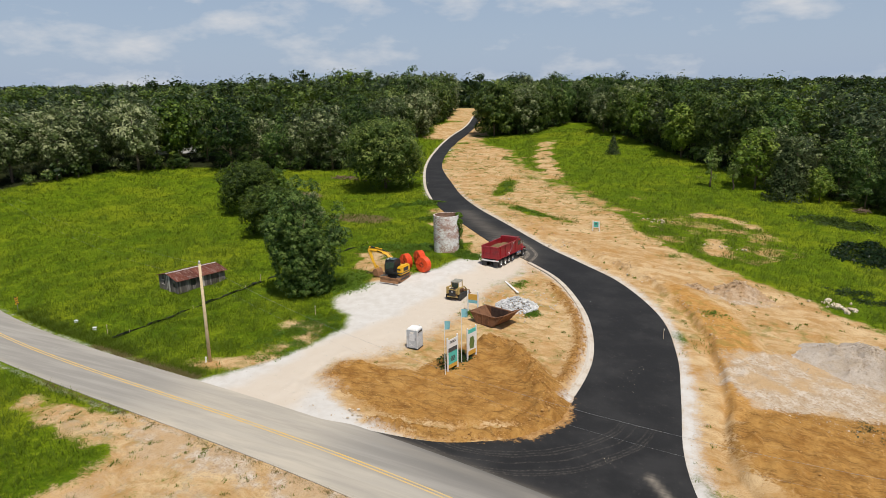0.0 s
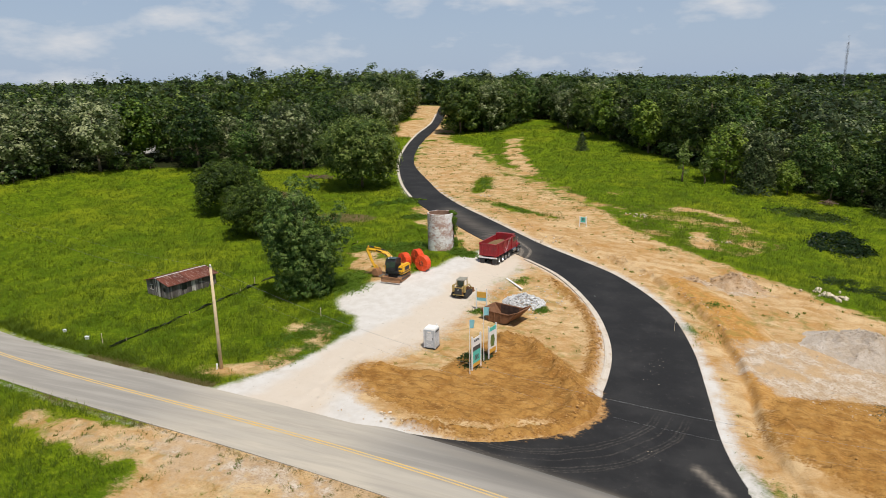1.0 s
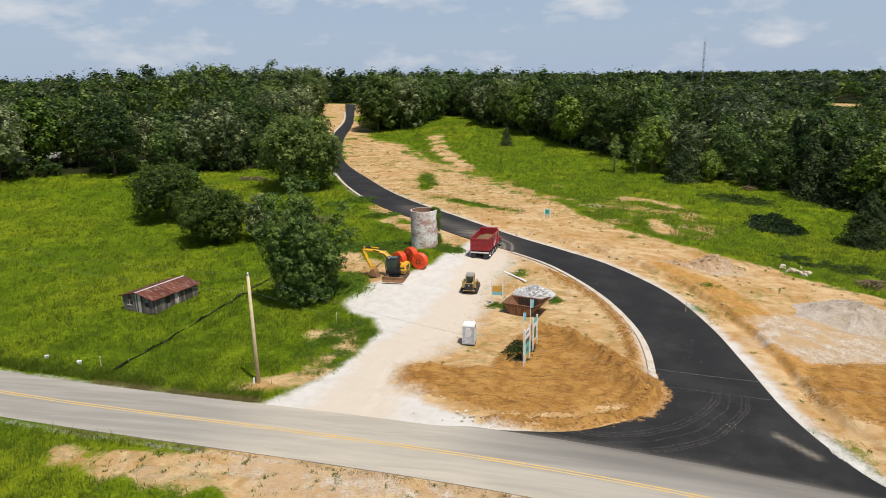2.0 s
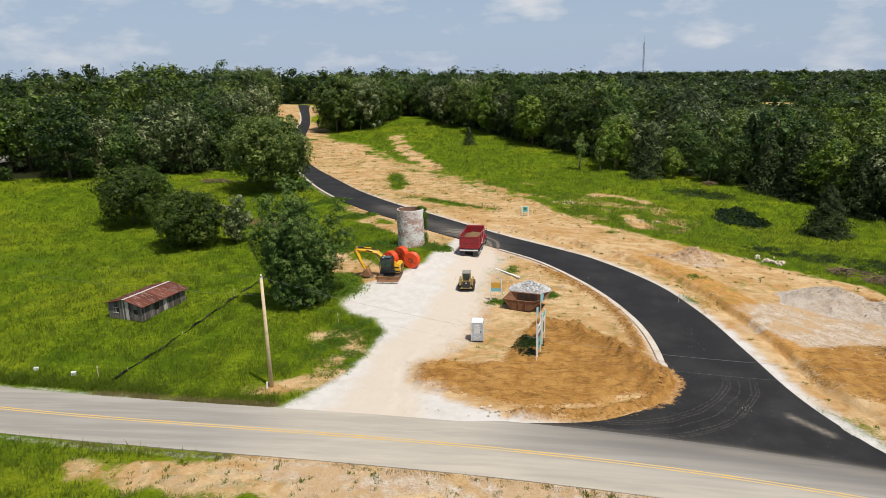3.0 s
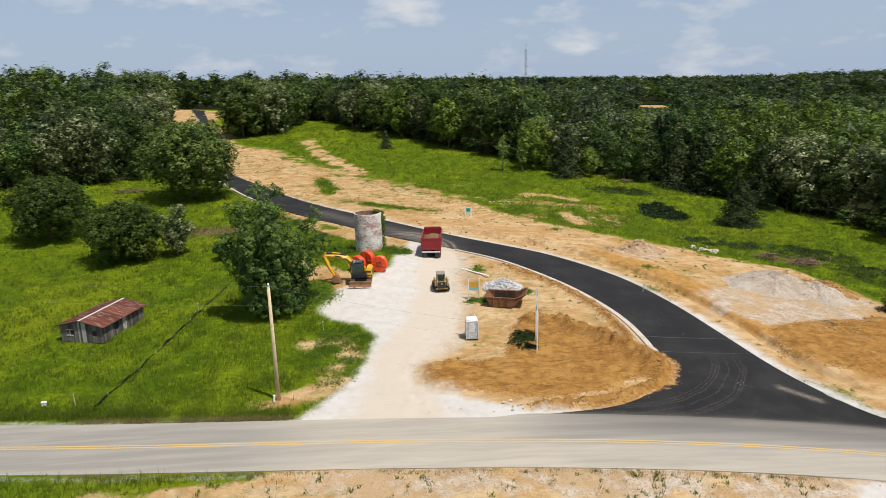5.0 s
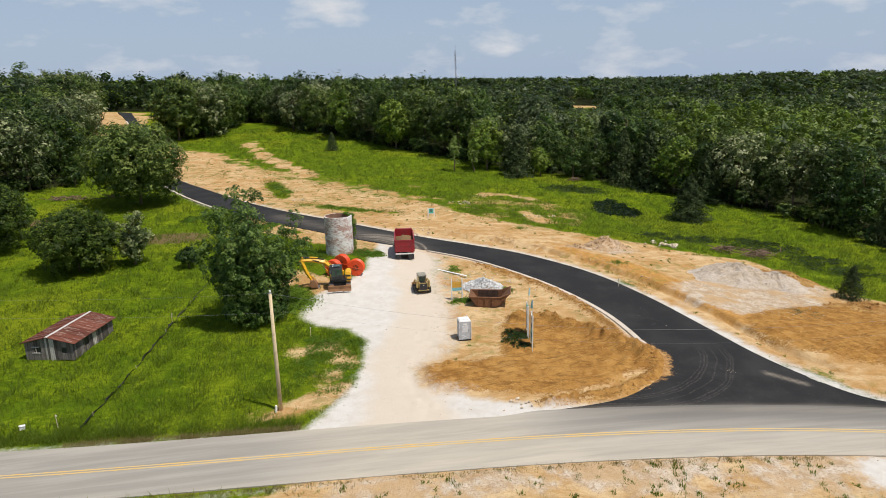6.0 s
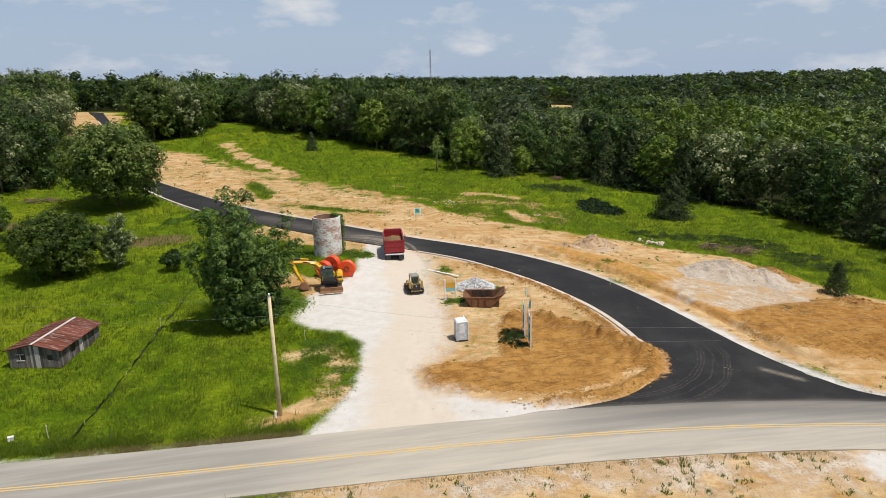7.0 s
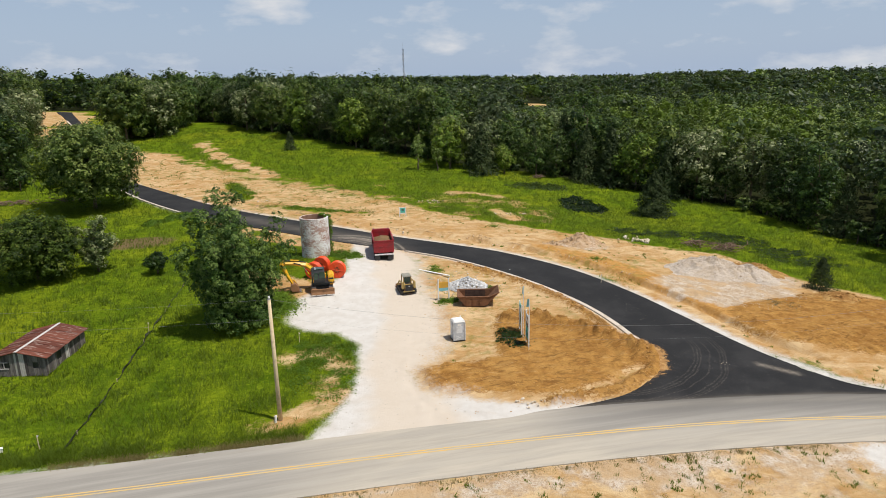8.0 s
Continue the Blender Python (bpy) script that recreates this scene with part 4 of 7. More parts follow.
# shrubby trees in the meadow
plant_tree(tree_meshes(6, 10.4, 12.4, 0.74, 15, 0.26, BUSH_LEAF, 0.0, 44, quads=True), -94.0, 92.0, "dense rounded green tree in the meadow")
plant_tree(tree_meshes(14, 7.5, 6.5, 0.75, 12, 0.30, LIME_LEAF, 0.1, 18), -92.5, 98.5, "smaller bright green tree behind the dense one")
plant_tree(tree_meshes(7, 8.8, 12.0, 0.70, 15, 0.25, BUSH_LEAF, 0.0, 44, quads=True), -77.2, 80.6, "broad spreading bushy tree in the meadow")
plant_tree(tree_meshes(8, 7.0, 5.4, 0.62, 13, 0.25, SILVER_LEAF, 0.0, 20, quads=True), -70.6, 82.0, "smaller grey-green tree beside the bushy one")
plant_tree(tree_meshes(9, 3.2, 3.4, 0.45, 12, 0.19, DARK_LEAF, 0.0, 14), -62.8, 79.0, "small round dark bush in tall grass", "bush", name="bush")
# the round oak above the road and the dark one at the hilltop bend
plant_tree(tree_meshes(10, 17.0, 19.0, 1.0, 14, 0.36, OAK_LEAF, 0.03, 60, quads=True), -81.4, 121.0, "large round green oak beside the new road")
plant_tree(tree_meshes(11, 20, 16, 1.15, 11, 0.5, OAK_LEAF, 0.05, 44), -97.0, 214.0, "tall dark oak beside the road at the hilltop")
# lone cedars and saplings on the right-hand meadow
plant_tree(cedar_meshes(3, 5.6, 4.4, 2600, 0.34, CEDAR_LEAF), -47.4, 185.5, "lone dark cedar on the open meadow", "cedar", 20, 0.95, name="cedar")
plant_tree(cedar_meshes(4, 8.6, 8.0, 7600, 0.42, CEDAR_LEAF), 21.0, 105.5, "tall dark cedar at the edge of the meadow", "cedar", name="cedar")
plant_tree(cedar_meshes(5, 4.0, 3.4, 3600, 0.22, CEDAR_LEAF), 16.4, 57.8, "young dark cedar beside the spoil mounds", "cedar", name="cedar")
plant_tree(tree_meshes(12, 8.6, 3.4, 0.7, 9, 0.28, SAPLING_LEAF, 0.2, 20, None, 1, 0.4), -17.0, 148.6, "slender pale sapling at the meadow's edge", group="saplings")
plant_tree(tree_meshes(13, 6.0, 3.2, 0.65, 9, 0.28, SAPLING_LEAF, 0.25, 14, None, 1, 0.4), -12.4, 147.8, "short pale sapling at the meadow's edge", group="saplings")

# woodland edge: trees of their own
EDGE = [tree_meshes(20 + k, h, w, 1.35, 10, 0.44, mat, 0.0, 24, None, 1, 0.62) for k, (h, w, mat) in enumerate((
    (15, 12, OAK_LEAF), (17, 13, OAK_LEAF), (15, 12.5, SILVER_LEAF), (16, 11, POPLAR_LEAF), (13, 10, LIME_LEAF), (17, 13, DARK_LEAF), (16, 11.5, SILVER_LEAF)))]
EDGE_LABEL = ("rounded green oak at the woodland edge", "tall broad oak at the woodland edge", "pale-leaved hickory at the woodland edge",
              "tall poplar at the woodland edge", "bright green maple at the woodland edge", "large dark oak at the woodland edge", "tall pale-leaved hickory at the woodland edge")
EDGE_CEDAR = [cedar_meshes(30 + k, h, w, 2600, 0.55, CEDAR_LEAF) for k, (h, w) in enumerate(((12, 7.5), (10, 7)))]


def spread(seed, gap, r0, r1):
    """Even but irregular points in the wooded sector ahead, between two distances."""
    rng = np.random.RandomState(seed)
    xs, ys = np.arange(-r1, r1, gap), np.arange(0, r1, gap)
    x, y = [a.ravel() for a in np.meshgrid(xs, ys)]
    x, y = x - 20 + rng.uniform(-0.42, 0.42, x.size) * gap, y + rng.uniform(-0.42, 0.42, y.size) * gap
    r, a = np.hypot(x + 20, y), np.degrees(np.arctan2(-(x + 20), y))
    keep = (r >= r0) & (r < r1) & (a < 67) & (a > -50)
    x, y = x[keep], y[keep]
    inside = -signed(x, y, CLEARING)
    return x, y, inside, rng


def headroom(x, y):
    """Most height for trees in the shallow valley below the eye that leads to the far glade."""
    d = np.hypot(x + 20, y)
    lane = to_line(x, y, [(27, 160), (160, 575)])
    cap = np.maximum(23.5 * (1 - d / 585) - land(x, y) - 1.5, 0)
    return np.where(lane < 14, cap, np.where(np.hypot(x - 160, (y - 560) * 0.5) < 17, 0, 99))


# trees that can be told apart along the right-hand edge: kind, place, height
RIGHT_EDGE = ((4, -8.5, 151.0, 13.0), (7, -2.8, 142.8, 11.5), (4, 3.4, 144.6, 7.0), (3, 10.8, 142.8, 9.5), (7, 20.5, 135.8, 13.0), (7, 25.0, 132.4, 13.5), (4, 29.0, 127.6, 13.0),
              (7, 32.0, 119.8, 11.0), (2, 37.5, 117.5, 16.0), (6, 44.5, 109.0, 15.5), (5, 44.5, 99.5, 10.5), (3, 43.5, 90.0, 14.5), (7, 43.5, 83.5, 10.0), (0, 47.0, 76.0, 13.0),
              (5, 15.8, 142.5, 12.0), (5, 35.5, 124.5, 14.0), (2, -1.5, 150.5, 13.0), (5, 6.5, 149.5, 12.0), (5, 42.0, 113.5, 12.0), (0, 48.5, 103.0, 14.0), (5, 47.5, 94.0, 12.0))
for k, (kind, x, y, h) in enumerate(RIGHT_EDGE):
    if kind == 7:
        plant_tree(EDGE_CEDAR[k % 2], x, y, "tall dark cedar before the broad-leaved woodland edge", "cedar", 70 * k, h / (12, 10)[k % 2], "woodland edge cedars", "cedar")
    else:
        plant_tree(EDGE[kind], x, y, EDGE_LABEL[kind], "tree", 50 * k, h / (15, 17, 15, 16, 13, 17, 16)[kind], "woodland edge trees")

wx, wy, inside, rng = spread(50, 7.6, 60, 330)
EDGE_DEPTH = 13.0
pick = (inside > 0.8) & (inside < EDGE_DEPTH) & (np.hypot(wx + 156, wy - 127) > 9)
for _, x, y, _ in RIGHT_EDGE:
    pick &= np.hypot(wx - x, wy - y) > 4.2
for x, y, d in zip(wx[pick], wy[pick], inside[pick]):
    right = x > -20 and y < 175
    if right and rng.uniform() < 0.14:
        k = rng.randint(2)
        plant_tree(EDGE_CEDAR[k], x, y, "dark cedar at the woodland edge", "cedar", rng.uniform(0, 360), rng.uniform(0.85, 1.25), "woodland edge cedars", "cedar")
    else:
        k = rng.choice(7, p=(0.16, 0.12, 0.25, 0.06, 0.06, 0.13, 0.22) if not right else (0.15, 0.10, 0.13, 0.17, 0.14, 0.22, 0.09))
        plant_tree(EDGE[k], x, y, EDGE_LABEL[k], "tree", rng.uniform(0, 360), rng.uniform(0.78, 1.16) * 1.08, "woodland edge trees")


# two pale hickories that all but hide the house
for x, y, s in ((-147.0, 119.0, 0.8), (-143.5, 123.5, 0.9), (-151.0, 116.5, 0.75)):
    plant_tree(EDGE[2], x, y, EDGE_LABEL[2], "tree", 40 * s, s, "woodland edge trees")

# low shrubs that close the woodland's skirt
SHRUB = [tree_meshes(40 + k, h, w, 0.85, 6, 0.40, mat, 0.0, 9, None, 1) for k, (h, w, mat) in enumerate(((3.6, 4.6, OAK_LEAF), (4.6, 5.0, DARK_LEAF), (3.2, 4.2, DARK_LEAF)))]
sx, sy, s_in, rng = spread(51, 3.6, 50, 300)
for x, y in zip(sx[(s_in > 1.2) & (s_in < 4.6)], sy[(s_in > 1.2) & (s_in < 4.6)]):
    k = rng.choice(3, p=(0.5, 0.35, 0.15))
    plant_tree(SHRUB[k], x, y, "low leafy shrub at the woodland edge", "shrub", rng.uniform(0, 360), rng.uniform(0.7, 1.25), "woodland edge shrubs", "shrub")


def build_woods():
    """The woods behind, joined: crowns of leaf sprays, coarser with distance."""
    pieces, tones, kinds, lit = [], [], [], []

    def add(x, y, height, width, n, leaf, rng, skirt, lobes, per, fill=0.7):
        sub = 1
        ok = headroom(x, y) > 2.5
        x, y = x[ok], y[ok]
        k = len(x)
        if not k:
            return
        tone = np.clip(rng.normal(0.42, 0.34, k) + 0.25 * np.sin(x * 0.021 + 1) * np.sin(y * 0.017) + 0.1 * step(x, -10, 30) * step(-np.hypot(x + 20, y), -230, -190) - 0.3 * step(-x, 105, 140) * step(y, 190, 225), 0, 1)
        big = rng.uniform(0.62, 1.25, k)
        h, w = np.minimum(height * (0.4 + 0.6 * big) * rng.uniform(0.85, 1.12, k), headroom(x, y)), width * big * rng.uniform(0.9, 1.1, k)
        w = np.minimum(w, h * 1.2)
        base = land(x, y)
        up = np.tile(np.linspace(0.0, 1.0, lobes), (k, 1)) * rng.uniform(0.88, 1.0, (k, lobes))
        ba = np.tile(np.arange(lobes) * 2.4, (k, 1)) + rng.uniform(0, 6.28, (k, 1))
        br, bs = 0.33 * np.sqrt(1 - up * up * 0.97), rng.uniform(0.16, 0.25, (k, lobes))
        bz = skirt + (0.86 - skirt) * up
        t0 = np.repeat(np.arange(k), lobes)
        blob = np.stack([x[t0] + (np.cos(ba) * br).ravel() * w[t0], y[t0] + (np.sin(ba) * br).ravel() * w[t0], base[t0] + bz.ravel() * h[t0], bs.ravel() * w[t0], np.full(k * lobes, 0.82)], 1)
        sort = np.clip(rng.uniform(size=k) * 0.75 + 0.1 + 0.25 * lumps(x, y, 70.0, 21) + bell(x, y, 75, 165, 32, 0.55), 0, 1)
        # brighter grove; cloud shade on the far right-hand woods is put into their tone
        tone = np.clip(tone + bell(x, y, 75, 165, 32, 0.3) - 0.28 * step(np.hypot(x + 20, y), 290, 380) * step(x, -40, 60), 0, 1)
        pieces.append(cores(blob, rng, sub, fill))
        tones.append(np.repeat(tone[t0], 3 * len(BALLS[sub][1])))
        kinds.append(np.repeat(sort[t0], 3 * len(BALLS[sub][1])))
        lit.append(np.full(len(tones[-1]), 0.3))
        m = n // per
        t = np.repeat(np.arange(k), m)
        own = blob[t * lobes + rng.randint(0, lobes, k * m)]
        d = rng.normal(size=(k * m, 3))
        d /= np.linalg.norm(d, axis=1, keepdims=True)
        d[:, 2] = np.abs(d[:, 2]) * np.where(rng.uniform(size=k * m) < 0.8, 1, -0.5)
        c = own[:, :3] + d * own[:, 3:4] * rng.uniform(0.85, 1.15, (k * m, 1)) * np.array([1, 1, 0.82])
        v, f, i = sprays(c, d * 0.8 + rng.normal(size=c.shape) * 0.2 + np.array([0, 0, 0.5]), leaf * 2.3 * rng.uniform(0.5, 1.0, k * m), per, leaf, rng)
        pieces.append((v, f))
        tones.append(tone[t][i])
        kinds.append(sort[t][i])
        lit.append(rng.uniform(size=k * m)[i])

    x, y, ins, rg = spread(61, 9.8, 60, 330)
    deep = (ins >= EDGE_DEPTH - 2) & (np.hypot(x + 156, y - 127) > 9)
    near = deep & (np.hypot(x + 20, y) < 240)
    add(x[near], y[near], 16, 12.5, 480, 0.60, rg, 0.36, 9, 8, 0.66)
    rest = deep & ~near
    add(x[rest], y[rest], 16, 13.0, 230, 0.88, rg, 0.30, 8, 5, 0.68)
    for seed, gap, r0, r1, n, leaf, w, lobes in ((62, 13.5, 330, 560, 100, 1.15, 18, 7), (63, 22, 560, 1000, 40, 2.0, 27, 6), (64, 42, 1000, 1900, 20, 3.4, 52, 6)):
        x, y, ins, rg = spread(seed, gap, r0, r1)
        sel = ins > 0
        add(x[sel], y[sel], 17, w, n, leaf, rg, 0.45 if r0 > 500 else 0.22, lobes, 4, 0.75 if r0 < 500 else 1.0)
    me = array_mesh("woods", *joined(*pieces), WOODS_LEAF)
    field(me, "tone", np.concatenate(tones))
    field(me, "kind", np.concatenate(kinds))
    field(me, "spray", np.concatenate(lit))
    tagged(new("woods", me), "dense green deciduous woods covering the hills", "woods", kind="stuff")


build_woods()


# ---- materials of the things ----
RED = worn("truck_red", (0.30, 0.014, 0.022), (0.16, 0.03, 0.03), 1.2, 0.35)
CHROME = worn("chrome", (0.65, 0.65, 0.66), (0.30, 0.28, 0.26), 4.0, 0.22, 1.0)
RUBBER = worn("rubber", (0.025, 0.024, 0.023), (0.10, 0.08, 0.06), 3.0, 0.85)
STEEL = worn("steel", (0.30, 0.30, 0.30), (0.14, 0.12, 0.10), 3.0, 0.5, 0.7)
BLACK = worn("black_paint", (0.018, 0.019, 0.021), (0.055, 0.050, 0.045), 3.0, 0.45)
YELLOW = worn("machine_yellow", (0.78, 0.42, 0.012), (0.45, 0.24, 0.03), 2.0, 0.42)
DUSTY_GREY = worn("dusty_grey", (0.30, 0.29, 0.24), (0.20, 0.17, 0.12), 2.5, 0.8)
KHAKI = worn("dusty_yellow", (0.44, 0.31, 0.10), (0.30, 0.22, 0.11), 2.0, 0.6)
CAB_GLASS = worn("tinted_glass", (0.045, 0.075, 0.055), (0.08, 0.10, 0.08), 2.0, 0.08)
GLASS = worn("cab_glass", (0.018, 0.022, 0.026), (0.05, 0.05, 0.05), 2.0, 0.12)
RUST = worn("rusty_steel", (0.225, 0.105, 0.050), (0.095, 0.048, 0.028), 2.2, 0.8, 0.2, bump=0.02)
MUDDY = worn("muddy_steel", (0.30, 0.15, 0.07), (0.14, 0.075, 0.04), 2.0, 0.85, bump=0.03)
ORANGE = worn("orange_plastic", (0.82, 0.085, 0.018), (0.60, 0.10, 0.04), 2.0, 0.45)
WHITE = worn("white_paint", (0.80, 0.79, 0.76), (0.55, 0.51, 0.44), 2.0, 0.5, amount=(0.55, 0.85))
GREY_PLASTIC = worn("grey_plastic", (0.50, 0.53, 0.57), (0.36, 0.37, 0.39), 1.5, 0.5)
PALE_GREY = worn("pale_grey_plastic", (0.70, 0.72, 0.74), (0.40, 0.40, 0.40), 1.5, 0.5)
TEAL = worn("teal_print", (0.09, 0.52, 0.44), (0.08, 0.42, 0.37), 3.0, 0.5)
TEAL_CLOTH = worn("teal_cloth", (0.24, 0.52, 0.56), (0.16, 0.40, 0.45), 3.0, 0.8)
GOLD = worn("gold_print", (0.66, 0.36, 0.05), (0.55, 0.30, 0.05), 3.0, 0.5)
DARK_PRINT = worn("dark_print", (0.05, 0.06, 0.06), (0.14, 0.14, 0.13), 6.0, 0.5)
GREEN_PRINT = worn("green_print", (0.10, 0.17, 0.05), (0.25, 0.27, 0.06), 5.0, 0.5)
TIMBER = worn("pole_timber", (0.66, 0.52, 0.33), (0.42, 0.31, 0.19), 2.5, 0.85, bump=0.01)
NEW_TIMBER = worn("sawn_timber", (0.62, 0.50, 0.34), (0.45, 0.34, 0.22), 2.5, 0.8)
FABRIC = worn("silt_fabric", (0.018, 0.020, 0.018), (0.06, 0.06, 0.045), 2.0, 0.9)
LOAD = worn("soil_load", (0.20, 0.120, 0.052), (0.10, 0.060, 0.028), 2.0, 0.95, bump=0.08)
WIRE = worn("wire", (0.26, 0.26, 0.26), (0.18, 0.18, 0.18), 2.0, 0.5)
TWIG = worn("dead_wood", (0.20, 0.13, 0.085), (0.10, 0.06, 0.04), 2.0, 0.9)


def board_material(name, a, b, c):
    """Weathered boards: each its own tone, long grain and stains."""
    m = Nodes(name)
    grain = m.noise(3.0, 5, 0.65, (9.0, 9.0, 0.7))
    col = m.mix(m.random(), a, b)
    col = m.mix(m.math("MULTIPLY", m.ramp(grain, 0.45, 0.7), 0.7), col, c)
    m.bump(grain, 0.4, 0.01)
    return m.finish(col, 0.9, 0.0, 0.2)


def roof_material():
    """Old corrugated iron: red rust, paler galvanised streaks."""
    m = Nodes("rusty_roof_iron")
    run = m.noise(1.4, 5, 0.65, (0.6, 3.5, 1.0), 0.4)
    col = m.mix(m.random(), (0.105, 0.034, 0.022), (0.215, 0.072, 0.045))
    col = m.mix(m.math("MULTIPLY", m.ramp(run, 0.52, 0.68), 0.7), col, (0.42, 0.33, 0.28))
    col = m.mix(m.math("MULTIPLY", m.ramp(m.noise(6.0, 4, 0.7), 0.5, 0.75), 0.5), col, (0.10, 0.035, 0.022))
    return m.finish(col, 0.75, 0.25, 0.3)


def silo_material():
    """Whitewashed clay tile, flaking to brick red along the courses, grey weathering from the top."""
    m = Nodes("whitewashed_tile")
    flecks = m.noise(5.0, 5, 0.72, (0.8, 0.8, 2.8))
    broad = m.noise(0.55, 4, 0.6, (1, 1, 1.5))
    flake = m.ramp(m.math("ADD", m.math("MULTIPLY", broad, 0.5), m.math("MULTIPLY", flecks, 0.5)), 0.47, 0.55)
    course = m.n.new("ShaderNodeTexWave")
    course.bands_direction = "Z"
    course.inputs["Scale"].default_value = 1.6
    course.inputs["Distortion"].default_value = 0.5
    course.inputs["Detail Scale"].default_value = 4.0
    m.l.new(m.co, course.inputs["Vector"])
    line = m.ramp(course.outputs["Fac"], 0.70, 0.95)
    col = m.mix(m.ramp(m.noise(2.5, 5, 0.7), 0.35, 0.7), (0.80, 0.785, 0.76), (0.73, 0.69, 0.65))
    col = m.mix(m.math("MULTIPLY", flake, 0.85), col, m.mix(m.noise(7.0, 3), (0.43, 0.20, 0.13), (0.30, 0.17, 0.12)))
    col = m.mix(m.math("MULTIPLY", m.ramp(m.noise(1.2, 6, 0.75, (1.4, 1.4, 0.3)), 0.54, 0.70), 0.38), col, (0.25, 0.215, 0.185))
    col = m.mix(m.math("MULTIPLY", line, m.math("MULTIPLY", m.ramp(m.noise(3.0, 4, 0.7), 0.46, 0.62), 0.4)), col, (0.30, 0.20, 0.15))
    m.bump(m.math("SUBTRACT", m.noise(8.0, 4), m.math("MULTIPLY", line, 0.5)), 0.45, 0.02)
    return m.finish(col, 0.9, 0.0, 0.2)


def stone_material(name, a, b, dark):
    m = Nodes(name)
    col = m.mix(m.island(), a, b)
    col = m.mix(m.math("MULTIPLY", m.ramp(m.noise(5.0, 4, 0.65), 0.45, 0.75), 0.5), col, dark)
    m.bump(m.noise(9.0, 4), 0.5, 0.03)
    return m.finish(col, 0.9, 0.0, 0.2)


BOARD = board_material("weathered_boards", (0.085, 0.072, 0.066), (0.255, 0.225, 0.205), (0.040, 0.032, 0.028))
PALE_BOARD = board_material("pale_boards", (0.46, 0.42, 0.39), (0.58, 0.54, 0.50), (0.22, 0.19, 0.17))
ROOF_IRON = roof_material()
SILO_TILE = silo_material()
BARE_TILE = worn("bare_tile", (0.30, 0.17, 0.11), (0.16, 0.09, 0.06), 1.5, 0.9, bump=0.02)
# grime and the shade inside the skip, both in one dark colour
SKIP_INSIDE = worn("grimy_shaded_steel", (0.085, 0.048, 0.032), (0.035, 0.022, 0.016), 1.4, 0.9, bump=0.02)
WHITE_STONE = stone_material("white_limestone", (0.40, 0.40, 0.40), (0.70, 0.69, 0.67), (0.28, 0.26, 0.23))
TAN_STONE = stone_material("tan_stone", (0.50, 0.39, 0.26), (0.66, 0.57, 0.45), (0.33, 0.23, 0.14))
RUBBLE = stone_material("rubble", (0.40, 0.31, 0.215), (0.62, 0.54, 0.45), (0.30, 0.20, 0.12))
CLOD = stone_material("clay_clods", (0.30, 0.15, 0.045), (0.50, 0.29, 0.10), (0.19, 0.095, 0.035))
SOIL_CLOD = stone_material("soil_clods", (0.40, 0.26, 0.13), (0.58, 0.43, 0.27), (0.25, 0.15, 0.08))


